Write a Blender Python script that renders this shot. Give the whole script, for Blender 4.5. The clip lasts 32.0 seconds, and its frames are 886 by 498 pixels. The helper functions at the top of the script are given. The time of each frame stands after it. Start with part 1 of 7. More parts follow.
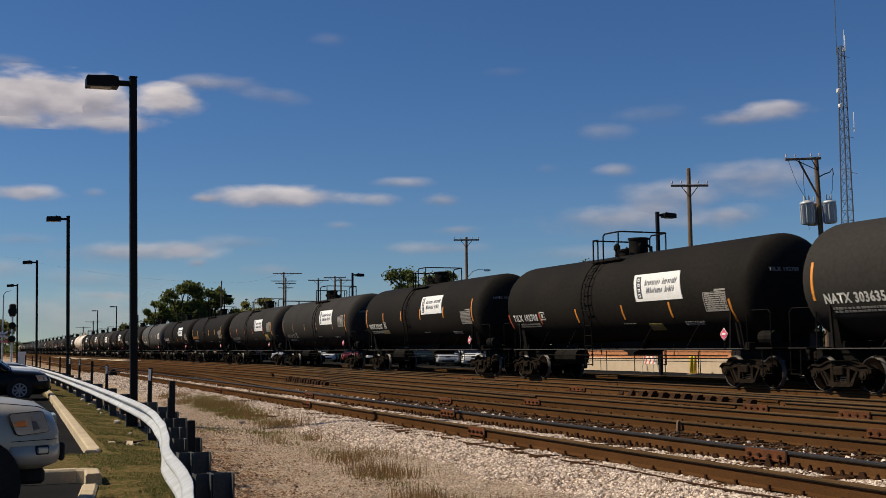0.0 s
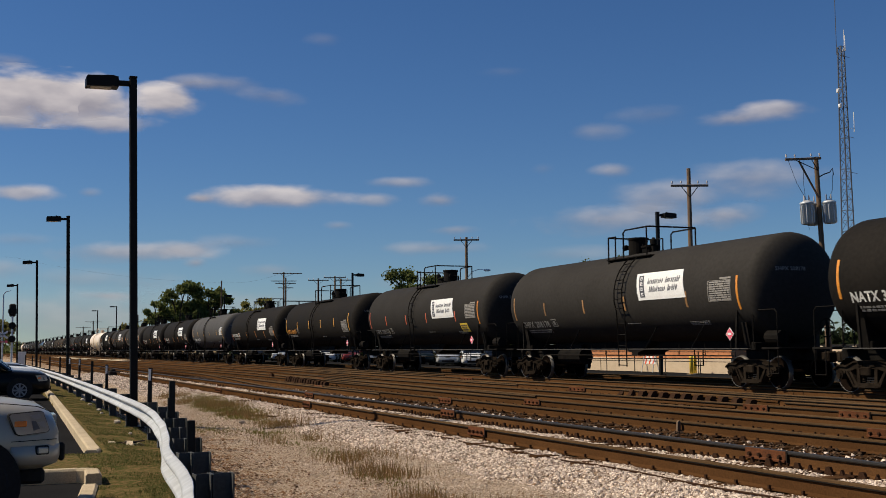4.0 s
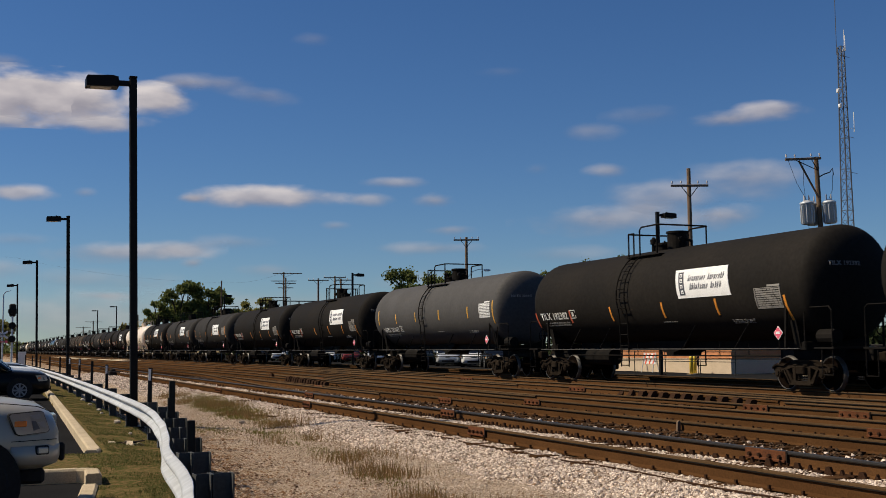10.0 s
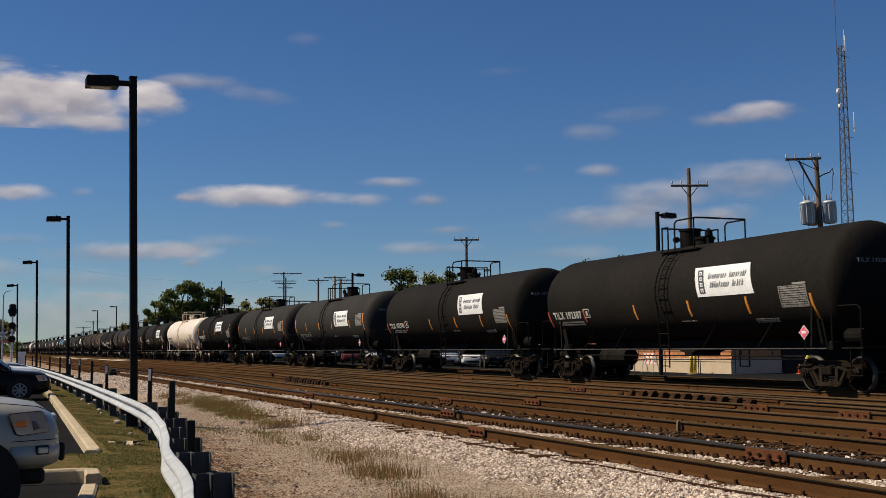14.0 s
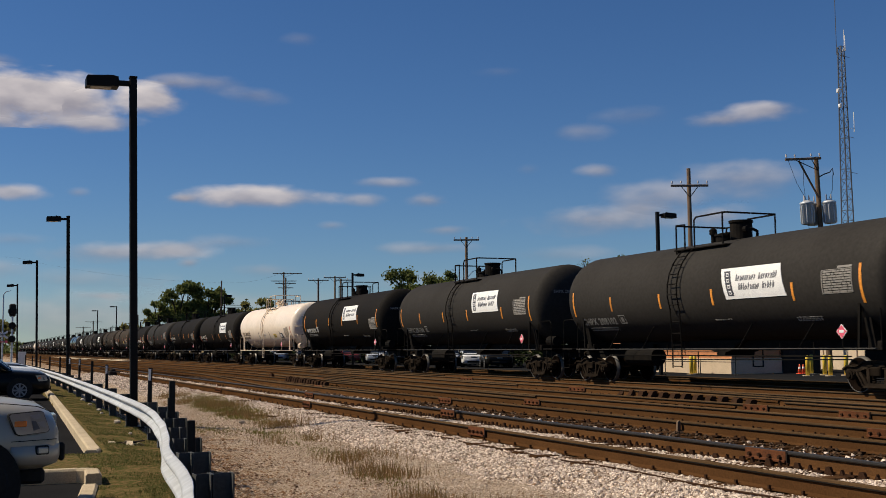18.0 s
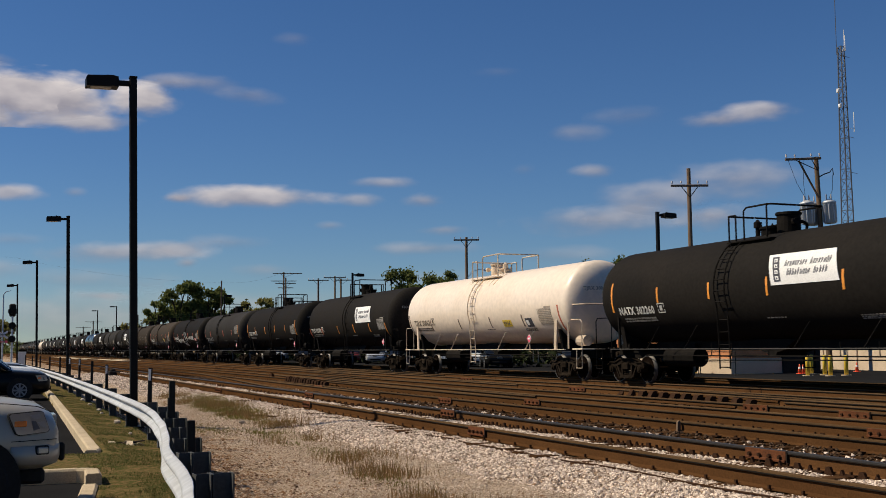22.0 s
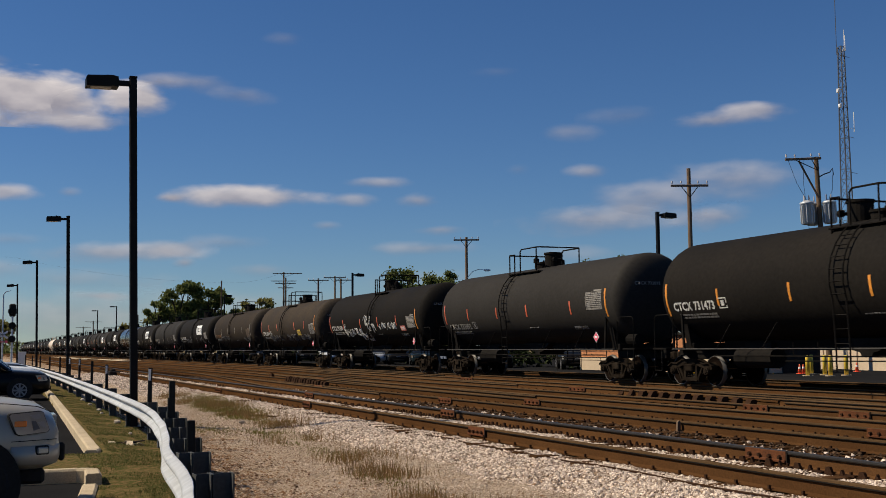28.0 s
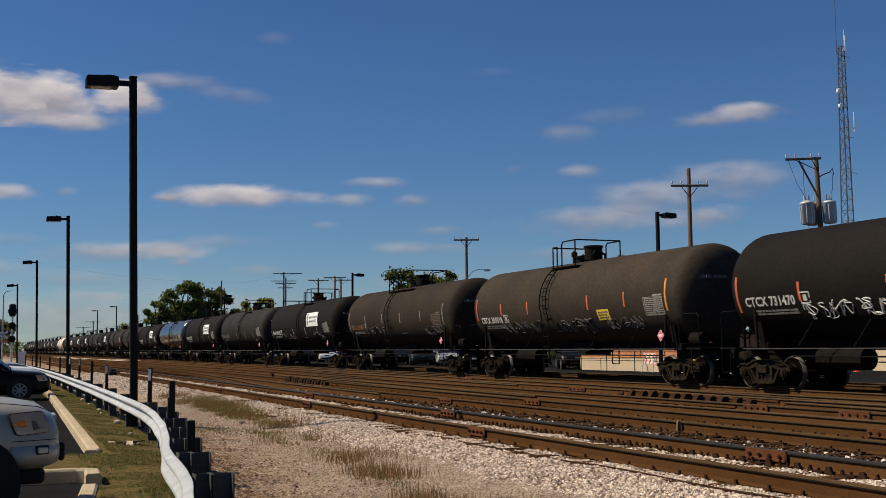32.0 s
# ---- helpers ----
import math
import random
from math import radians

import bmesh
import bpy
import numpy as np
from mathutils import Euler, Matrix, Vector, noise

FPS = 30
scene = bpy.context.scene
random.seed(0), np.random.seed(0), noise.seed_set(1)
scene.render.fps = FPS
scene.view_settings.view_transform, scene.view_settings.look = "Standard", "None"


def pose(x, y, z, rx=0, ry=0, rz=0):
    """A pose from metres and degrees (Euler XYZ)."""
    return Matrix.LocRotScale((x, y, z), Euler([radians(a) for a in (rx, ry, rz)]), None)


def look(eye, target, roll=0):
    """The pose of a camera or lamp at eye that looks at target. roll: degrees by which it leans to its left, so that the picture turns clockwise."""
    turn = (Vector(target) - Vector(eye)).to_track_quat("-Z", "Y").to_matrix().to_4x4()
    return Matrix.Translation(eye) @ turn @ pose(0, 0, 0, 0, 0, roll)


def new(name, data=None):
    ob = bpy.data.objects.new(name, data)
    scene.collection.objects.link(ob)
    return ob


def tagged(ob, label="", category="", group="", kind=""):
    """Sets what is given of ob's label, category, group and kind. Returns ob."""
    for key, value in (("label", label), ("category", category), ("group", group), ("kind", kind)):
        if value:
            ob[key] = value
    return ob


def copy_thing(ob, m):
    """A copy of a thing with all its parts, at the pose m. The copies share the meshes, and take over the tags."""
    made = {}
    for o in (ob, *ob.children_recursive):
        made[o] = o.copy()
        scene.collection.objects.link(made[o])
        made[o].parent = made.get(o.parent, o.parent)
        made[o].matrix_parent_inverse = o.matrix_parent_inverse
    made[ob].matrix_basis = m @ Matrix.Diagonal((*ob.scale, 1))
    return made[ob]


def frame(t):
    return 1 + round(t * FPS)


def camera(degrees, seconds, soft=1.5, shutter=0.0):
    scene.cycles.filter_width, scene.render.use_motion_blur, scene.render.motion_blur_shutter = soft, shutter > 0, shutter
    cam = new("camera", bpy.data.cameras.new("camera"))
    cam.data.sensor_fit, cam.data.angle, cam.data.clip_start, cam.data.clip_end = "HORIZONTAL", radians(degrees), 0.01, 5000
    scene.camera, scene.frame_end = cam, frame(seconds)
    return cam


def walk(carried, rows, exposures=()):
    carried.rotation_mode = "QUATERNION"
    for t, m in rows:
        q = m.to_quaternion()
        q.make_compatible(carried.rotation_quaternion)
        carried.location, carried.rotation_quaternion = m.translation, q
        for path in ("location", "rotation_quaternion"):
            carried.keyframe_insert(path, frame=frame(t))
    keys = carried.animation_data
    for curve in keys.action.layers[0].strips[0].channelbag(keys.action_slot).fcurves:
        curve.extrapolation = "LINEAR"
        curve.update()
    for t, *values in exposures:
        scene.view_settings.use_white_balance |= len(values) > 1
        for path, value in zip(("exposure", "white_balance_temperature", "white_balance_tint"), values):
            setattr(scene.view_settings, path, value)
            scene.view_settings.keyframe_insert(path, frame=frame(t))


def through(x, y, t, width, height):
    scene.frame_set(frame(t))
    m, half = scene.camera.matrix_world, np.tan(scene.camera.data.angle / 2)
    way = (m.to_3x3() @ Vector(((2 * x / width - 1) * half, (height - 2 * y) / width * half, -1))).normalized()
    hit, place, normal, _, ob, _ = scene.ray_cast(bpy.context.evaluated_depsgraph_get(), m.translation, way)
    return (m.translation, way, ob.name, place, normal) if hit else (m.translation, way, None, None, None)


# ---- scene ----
# ---------------------------------------------------------------- camera
# y runs along the tracks, x across them; z = 0 is the top of the rails.
EYE = Vector((0.0, 0.0, 1.25))
TURN, TILT = radians(22.39), radians(4.97)
AIM = Vector((math.sin(TURN) * math.cos(TILT), math.cos(TURN) * math.cos(TILT), math.sin(TILT)))
cam = camera(42.81, 32.0, soft=0.62, shutter=0.12)
STAND = look(EYE, EYE + AIM, roll=-0.5)
walk(cam, [(0.0, STAND), (32.0, STAND)], exposures=[(0.0, 0.0), (32.0, 0.0)])

# ---------------------------------------------------------------- world and sun
SUN_AZ, SUN_EL = radians(-64), radians(46)      # azimuth from +y towards +x
to_sun = Vector((math.sin(SUN_AZ) * math.cos(SUN_EL), math.cos(SUN_AZ) * math.cos(SUN_EL), math.sin(SUN_EL)))
world = bpy.data.worlds.new("world")
scene.world = world
world.use_nodes = True
wn, wl = world.node_tree.nodes, world.node_tree.links
sky = wn.new("ShaderNodeTexSky")
sky.sky_type, sky.sun_disc = "NISHITA", False
sky.sun_elevation, sky.sun_rotation = SUN_EL, SUN_AZ
sky.altitude, sky.air_density, sky.dust_density, sky.ozone_density = 200, 1.0, 0.03, 4.0
wn["Background"].inputs["Strength"].default_value = 0.057
deep = wn.new("ShaderNodeHueSaturation")
deep.inputs["Hue"].default_value, deep.inputs["Saturation"].default_value = 0.5, 1.12
wl.new(sky.outputs["Color"], deep.inputs["Color"])
air = wn.new("ShaderNodeVectorMath")            # the camera's cool rendering of clear air
air.operation = "MULTIPLY"
air.inputs[1].default_value = (0.79, 0.965, 1.21)
wl.new(deep.outputs["Color"], air.inputs[0])
wl.new(air.outputs["Vector"], wn["Background"].inputs["Color"])
sun = new("sun", bpy.data.lights.new("sun", "SUN"))
sun.data.energy, sun.data.angle, sun.data.color = 5.1, radians(0.55), (1.0, 0.88, 0.69)
sun.matrix_world = look(to_sun * 50, (0, 0, 0))


# ---------------------------------------------------------------- materials
def material(name, color, rough=0.8, metal=0.0, dark=0.55, scale=6.0, amount=0.5, fine=60.0, bump=0.25, spread=0.0, spec=0.4,
             second=None, space="Object", thin=1.0):
    """A surface with broad stains, fine grain, and a bump from both. second: the stain's colour; spread: change from object to object."""
    m = bpy.data.materials.new(name)
    m.use_nodes = True
    n, l = m.node_tree.nodes, m.node_tree.links
    b = n["Principled BSDF"]
    co = n.new("ShaderNodeTexCoord")
    stretch = n.new("ShaderNodeMapping")
    stretch.inputs["Scale"].default_value = (1, 1, thin)
    l.new(co.outputs[space], stretch.inputs["Vector"])
    info = n.new("ShaderNodeObjectInfo")
    shift = n.new("ShaderNodeVectorMath")
    shift.operation = "MULTIPLY_ADD"
    l.new(info.outputs["Random"], shift.inputs[0])
    shift.inputs[1].default_value = (37, 53, 71)
    l.new(stretch.outputs["Vector"], shift.inputs[2])
    big, small = n.new("ShaderNodeTexNoise"), n.new("ShaderNodeTexNoise")
    for node, s, d in ((big, scale, 6), (small, fine, 3)):
        l.new(shift.outputs["Vector"], node.inputs["Vector"])
        node.inputs["Scale"].default_value, node.inputs["Detail"].default_value = s, d
    ramp = n.new("ShaderNodeValToRGB")
    ramp.color_ramp.elements[0].position, ramp.color_ramp.elements[1].position = 0.38, 0.66
    c2 = second or tuple(c * dark for c in color)
    ramp.color_ramp.elements[0].color = (*color, 1)
    ramp.color_ramp.elements[1].color = (*[a + (q - a) * amount for a, q in zip(color, c2)], 1)
    l.new(big.outputs["Fac"], ramp.inputs["Fac"])
    grain = n.new("ShaderNodeMapRange")
    grain.inputs["From Min"].default_value, grain.inputs["From Max"].default_value = 0.3, 0.7
    grain.inputs["To Min"].default_value, grain.inputs["To Max"].default_value = 1 - 0.3 * amount, 1 + 0.3 * amount
    l.new(small.outputs["Fac"], grain.inputs["Value"])
    tone = n.new("ShaderNodeMapRange")
    tone.inputs["To Min"].default_value, tone.inputs["To Max"].default_value = 1 - spread, 1 + spread
    l.new(info.outputs["Random"], tone.inputs["Value"])
    both = n.new("ShaderNodeMath")
    both.operation = "MULTIPLY"
    l.new(grain.outputs[0], both.inputs[0])
    l.new(tone.outputs[0], both.inputs[1])
    mul = n.new("ShaderNodeVectorMath")
    mul.operation = "SCALE"
    l.new(ramp.outputs["Color"], mul.inputs[0])
    l.new(both.outputs[0], mul.inputs["Scale"])
    l.new(mul.outputs["Vector"], b.inputs["Base Color"])
    rr = n.new("ShaderNodeMapRange")
    rr.inputs["To Min"].default_value, rr.inputs["To Max"].default_value = max(rough - 0.12, 0.02), min(rough + 0.12, 1)
    l.new(big.outputs["Fac"], rr.inputs["Value"])
    l.new(rr.outputs[0], b.inputs["Roughness"])
    b.inputs["Metallic"].default_value = metal
    b.inputs["Specular IOR Level"].default_value = spec
    if bump:
        bp = n.new("ShaderNodeBump")
        bp.inputs["Strength"].default_value, bp.inputs["Distance"].default_value = bump, 0.02
        l.new(small.outputs["Fac"], bp.inputs["Height"])
        l.new(bp.outputs["Normal"], b.inputs["Normal"])
    return m


def plain(name, color, rough=0.5, metal=0.0, spec=0.5):
    m = bpy.data.materials.new(name)
    m.use_nodes = True
    b = m.node_tree.nodes["Principled BSDF"]
    b.inputs["Base Color"].default_value = (*color, 1)
    b.inputs["Roughness"].default_value, b.inputs["Metallic"].default_value = rough, metal
    b.inputs["Specular IOR Level"].default_value = spec
    return m


BLACK_TANK = material("black_tank_paint", (0.0150, 0.0134, 0.0116), 0.7, 0, 0.6, 0.5, 0.5, 9, 0.04, 0.15, 0.03, (0.0235, 0.020, 0.0165))
GREYBLACK = material("sun_faded_black_tank_paint", (0.034, 0.031, 0.0275), 0.7, 0, 0.7, 0.5, 0.4, 9, 0.04, 0.10, 0.04)
GREY_TANK = material("grey_tank_paint", (0.082, 0.078, 0.074), 0.65, 0, 0.7, 0.5, 0.4, 9, 0.03, 0.05, 0.08)
WORN_TANK = material("worn_black_tank_paint", (0.036, 0.029, 0.023), 0.75, 0, 0.6, 0.6, 0.6, 8, 0.05, 0.2, 0.04, (0.058, 0.044, 0.03))
GLOSS_TANK = material("glossy_black_tank_paint", (0.03, 0.03, 0.032), 0.25, 0, 0.6, 0.9, 0.4, 9, 0.02, 0.1, 0.6)
WHITE_TANK = material("cream_tank_paint", (0.86, 0.725, 0.58), 0.38, 0, 0.8, 0.5, 0.24, 5, 0.02, 0.03, 0.5, (0.62, 0.49, 0.34))
CREAM_STEEL = material("cream_painted_steel", (0.66, 0.54, 0.40), 0.55, 0, 0.7, 3, 0.5, 30, 0.1, 0.1, 0.4, (0.35, 0.24, 0.15))
BLACK_STEEL = material("black_painted_steel", (0.0095, 0.0088, 0.008), 0.75, 0, 0.6, 4, 0.5, 40, 0.1, 0.2, 0.03, (0.022, 0.018, 0.015))
GREY_EDGE = material("worn_sill_edge", (0.055, 0.050, 0.044), 0.7, 0.0, 0.6, 5, 0.5, 40, 0.05, 0.2, 0.4)
CAST = material("dusty_cast_steel", (0.027, 0.0205, 0.015), 0.95, 0, 0.5, 5, 0.8, 40, 0.3, 0.25, 0.0, (0.012, 0.009, 0.007))
TREAD = material("polished_wheel_steel", (0.085, 0.078, 0.07), 0.5, 0.5, 0.7, 5, 0.3, 40, 0.03, 0.05, 0.4)
WHEELFACE = material("rusty_wheel_face", (0.009, 0.006, 0.0045), 0.95, 0, 0.5, 6, 0.6, 40, 0.2, 0.3, 0.0)
RAIL_RUST = material("rusted_rail_side", (0.098, 0.047, 0.019), 0.95, 0, 0.7, 1.2, 0.6, 50, 0.2, 0.15, 0.0, (0.066, 0.031, 0.013))
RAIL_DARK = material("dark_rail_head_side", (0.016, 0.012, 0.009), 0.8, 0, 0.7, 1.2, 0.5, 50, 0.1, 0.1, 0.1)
RAIL_TOP = material("worn_rail_head", (0.105, 0.064, 0.033), 0.9, 0, 0.7, 1.5, 0.6, 40, 0.05, 0.15, 0.0)
RAIL_USED = material("greasy_rail_head", (0.022, 0.020, 0.019), 0.6, 0.0, 0.7, 1.5, 0.5, 40, 0.05, 0.1, 0.4)
JOINT = material("red_rusted_joint_bar", (0.135, 0.050, 0.022), 0.95, 0, 0.6, 4, 0.6, 40, 0.3, 0.2, 0.05, (0.05, 0.024, 0.014))
TIE = material("weathered_tie_wood", (0.066, 0.034, 0.0165), 0.95, 0, 0.5, 5, 0.6, 50, 0.5, 0.3, 0.0)
STONE = material("limestone_ballast", (0.52, 0.44, 0.35), 0.95, 0, 0.5, 9, 0.6, 60, 0.4, 0.35, 0.15)
ASPHALT = material("asphalt", (0.019, 0.019, 0.020), 0.95, 0, 0.7, 1.2, 0.6, 90, 0.15, 0, 0.0)
CONCRETE = material("weathered_concrete", (0.50, 0.40, 0.265), 0.9, 0, 0.7, 3, 0.5, 60, 0.3, 0.08, 0.2)
GALV = material("galvanised_steel", (0.455, 0.47, 0.485), 0.6, 0.1, 0.8, 1.6, 0.5, 6, 0.0, 0.06, 0.3, (0.36, 0.355, 0.34))
DULL_GALV = material("dull_galvanised_post", (0.070, 0.072, 0.070), 0.75, 0.1, 0.7, 5, 0.5, 40, 0.1, 0.15, 0.25)
POST_DARK = material("dark_steel_post", (0.011, 0.013, 0.013), 0.6, 0.1, 0.6, 5, 0.5, 40, 0.1, 0.15, 0.2)
BRONZE = material("dark_bronze_lamp_paint", (0.006, 0.0055, 0.005), 0.5, 0.0, 0.7, 4, 0.4, 40, 0.04, 0.1, 0.15)
LENS = plain("lamp_lens", (0.35, 0.34, 0.30), 0.3)
POLEWOOD = material("pole_wood", (0.20, 0.135, 0.088), 0.95, 0, 0.5, 3, 0.6, 30, 0.4, 0.2, 0.15, thin=0.1)
BARK = material("bark", (0.05, 0.04, 0.03), 0.95, 0, 0.5, 5, 0.6, 30, 0.5, 0.2, 0.1)
WIRE = plain("wire", (0.03, 0.03, 0.035), 0.6)
TANKGREY = material("transformer_grey", (0.55, 0.57, 0.58), 0.4, 0.1, 0.8, 4, 0.3, 30, 0.03, 0.05, 0.5)
PORCELAIN = plain("porcelain", (0.55, 0.5, 0.47), 0.25)
LATTICE = material("dull_lattice_steel", (0.10, 0.105, 0.115), 0.6, 0.3, 0.7, 4, 0.4, 30, 0.05, 0.1, 0.4)
WHITE = material("white_sign", (0.82, 0.81, 0.78), 0.5, 0, 0.85, 4, 0.4, 30, 0.02, 0.04)
INK = plain("dark_ink", (0.05, 0.05, 0.06), 0.6)
INK_PALE = plain("weathered_ink", (0.12, 0.12, 0.13), 0.6)
LETTER = material("white_stencil_paint", (0.62, 0.61, 0.57), 0.7, 0, 0.6, 6, 0.5, 30, 0.0, 0.1)
LETTER_DIM = material("faded_stencil_paint", (0.24, 0.23, 0.21), 0.7, 0, 0.6, 6, 0.6, 30, 0.0, 0.15)
LETTER_GREY = material("faded_black_stencil_paint", (0.36, 0.30, 0.23), 0.7, 0, 0.6, 6, 0.6, 30, 0.0, 0.1)
LETTER_ORANGE = material("orange_stencil_paint", (0.72, 0.30, 0.05), 0.7, 0, 0.6, 6, 0.5, 30, 0.0, 0.1)
LETTER_BLACK = material("black_stencil_paint", (0.16, 0.125, 0.09), 0.7, 0, 0.6, 6, 0.6, 30, 0.0, 0.1)
STRIPE_O = material("orange_reflective_tape", (0.80, 0.30, 0.045), 0.4, 0, 0.6, 6, 0.5, 20, 0.0, 0.12)
STRIPE_R = material("red_reflective_tape", (0.62, 0.13, 0.06), 0.4, 0, 0.6, 6, 0.5, 20, 0.0, 0.12)
STRIPE_Y = material("yellow_reflective_tape", (0.80, 0.42, 0.05), 0.4, 0, 0.6, 6, 0.5, 20, 0.0, 0.12)
STRIPE_W = material("dull_reflective_tape", (0.26, 0.24, 0.21), 0.5, 0, 0.6, 6, 0.5, 20, 0.0, 0.2)
STRIPE_DULL = material("dull_amber_tape", (0.34, 0.18, 0.07), 0.5, 0, 0.6, 6, 0.5, 20, 0.0, 0.2)
STRIPE_DARK = material("dirty_reflective_tape", (0.20, 0.13, 0.10), 0.5, 0, 0.6, 6, 0.5, 20, 0.0, 0.2)
LETTER_DATA = material("pale_panel_paint", (0.29, 0.27, 0.24), 0.7, 0, 0.6, 6, 0.4, 30, 0.0, 0.12)
LETTER_FAINT = material("faint_spray_paint", (0.11, 0.105, 0.10), 0.8, 0, 0.5, 4, 0.6, 30, 0.0, 0.1)
LETTER_RUST = material("rusty_orange_stencil_paint", (0.22, 0.10, 0.035), 0.8, 0, 0.6, 6, 0.6, 30, 0.0, 0.1)
LETTER_RUSTY = material("rust_washed_panel_paint", (0.12, 0.085, 0.06), 0.8, 0, 0.6, 6, 0.6, 30, 0.0, 0.1)
OLIVE = material("grimy_yellow_label", (0.20, 0.17, 0.03), 0.7, 0, 0.6, 6, 0.5, 20, 0.0, 0.1)
RUST_RUN = material("rust_run", (0.42, 0.25, 0.13), 0.8, 0, 0.6, 5, 0.6, 20, 0.0, 0.2, 0.2, (0.62, 0.47, 0.33))
PRIMER = material("tan_primer", (0.20, 0.155, 0.08), 0.8, 0, 0.6, 6, 0.5, 20, 0.0, 0.1)
PINK_PALE = plain("pale_red_label", (0.62, 0.20, 0.16), 0.6)
PINK = plain("placard_red", (0.74, 0.11, 0.17), 0.5)
YELLOW = material("yellow_paint", (0.80, 0.56, 0.06), 0.5, 0, 0.7, 5, 0.4, 40, 0.03, 0.08)
CONE = plain("orange_cone_plastic", (0.85, 0.13, 0.05), 0.5)
RUBBER = material("tyre_rubber", (0.018, 0.018, 0.018), 0.85, 0, 0.6, 8, 0.4, 60, 0.1, 0.1, 0.2)
ALLOY = plain("alloy_wheel", (0.22, 0.22, 0.23), 0.45, 0.4)
CARGLASS = plain("dark_car_glass", (0.012, 0.015, 0.018), 0.05, 0.0, 0.8)
HEADLIGHT = plain("headlight_glass", (0.34, 0.335, 0.31), 0.12, 0.3, 0.6)
AMBER = plain("amber_lens", (0.80, 0.20, 0.03), 0.25)
BRICK = material("orange_brick", (0.55, 0.24, 0.11), 0.9, 0, 0.7, 2, 0.5, 30, 0.2, 0.1, 0.2)
TAN = material("tan_wall", (0.58, 0.46, 0.33), 0.9, 0, 0.75, 2, 0.4, 30, 0.15, 0.06, 0.2)
CARD = material("torn_cardboard", (0.66, 0.54, 0.38), 0.9, 0, 0.6, 8, 0.5, 40, 0.1, 0.15, 0.1)
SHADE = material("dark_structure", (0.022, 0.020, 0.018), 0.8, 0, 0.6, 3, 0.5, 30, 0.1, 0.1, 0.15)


def car_paint(name, color, metal=0.3, rough=0.3, coat=0.5):
    m = plain(name, color, rough, metal, 0.3 if max(color) > 0.05 else 0.08)
    m.node_tree.nodes["Principled BSDF"].inputs["Coat Weight"].default_value = coat
    return m


def leaf_material(name, color, other, through=0.0):
    """Tone from piece to piece; through: how much light passes the leaf."""
    m = bpy.data.materials.new(name)
    m.use_nodes = True
    n, l = m.node_tree.nodes, m.node_tree.links
    b = n["Principled BSDF"]
    g = n.new("ShaderNodeNewGeometry")
    ramp = n.new("ShaderNodeValToRGB")
    ramp.color_ramp.elements[0].color, ramp.color_ramp.elements[1].color = (*color, 1), (*other, 1)
    l.new(g.outputs["Random Per Island"], ramp.inputs["Fac"])
    l.new(ramp.outputs["Color"], b.inputs["Base Color"])
    b.inputs["Roughness"].default_value = 0.7
    b.inputs["Specular IOR Level"].default_value = 0.08
    if through:
        t, mx = n.new("ShaderNodeBsdfTranslucent"), n.new("ShaderNodeMixShader")
        l.new(ramp.outputs["Color"], t.inputs["Color"])
        mx.inputs["Fac"].default_value = through
        l.new(b.outputs[0], mx.inputs[1])
        l.new(t.outputs[0], mx.inputs[2])
        l.new(mx.outputs[0], n["Material Output"].inputs["Surface"])
    return m


LEAF = leaf_material("tree_leaves", (0.080, 0.105, 0.028), (0.17, 0.18, 0.06), 0.45)
LEAF_YELLOW = leaf_material("yellowing_leaves", (0.12, 0.125, 0.035), (0.26, 0.22, 0.075), 0.45)
# near-black, so that the added hedges pass for unlit background
DARKLEAF = leaf_material("dark_hedge_leaves", (0.018, 0.026, 0.010), (0.04, 0.05, 0.018), 0.15)
GRASS = leaf_material("grass_blades", (0.058, 0.088, 0.020), (0.175, 0.148, 0.055), 0.4)
WEED = leaf_material("dry_weed_stalks", (0.26, 0.145, 0.065), (0.17, 0.125, 0.045), 0.4)
OLIVE_GRASS = leaf_material("olive_grass", (0.120, 0.112, 0.024), (0.205, 0.170, 0.055), 0.4)
PEBBLE = leaf_material("ballast_stones", (0.23, 0.165, 0.12), (0.88, 0.73, 0.59))
LITTER = leaf_material("brown_leaf_litter", (0.075, 0.034, 0.015), (0.28, 0.15, 0.07))
PEBBLE_BROWN = leaf_material("rusty_ballast_stones", (0.045, 0.027, 0.015), (0.115, 0.070, 0.040))
PEBBLE_PATH = leaf_material("path_pebbles", (0.22, 0.145, 0.09), (0.74, 0.60, 0.47))


# ---------------------------------------------------------------- mesh helpers
def link_mesh(name, bm, mat, smooth=False):
    me = bpy.data.meshes.new(name)
    bm.to_mesh(me)
    bm.free()
    me.materials.append(mat)
    if smooth:
        for p in me.polygons:
            p.use_smooth = True
    return new(name, me)


def part(name, bm, mat, parent, label="", smooth=False):
    ob = link_mesh(name, bm, mat, smooth)
    ob.parent = parent
    if label:
        tagged(ob, label=label)
    return ob


def twin(src, parent, m):
    """Another part on the same mesh."""
    ob = new(src.name.split(".")[0], src.data)
    ob.parent = parent
    ob.matrix_basis = m
    if "label" in src:
        ob["label"] = src["label"]
    return ob


def thing(name, m, label, category, group="", kind=""):
    ob = new(name)
    ob.empty_display_size = 0.1
    ob.matrix_basis = m
    return tagged(ob, label, category, group, kind)


def B():
    return bmesh.new()


BOX_FACES = ((0, 3, 2, 1), (4, 5, 6, 7), (0, 1, 5, 4), (1, 2, 6, 5), (2, 3, 7, 6), (3, 0, 4, 7))


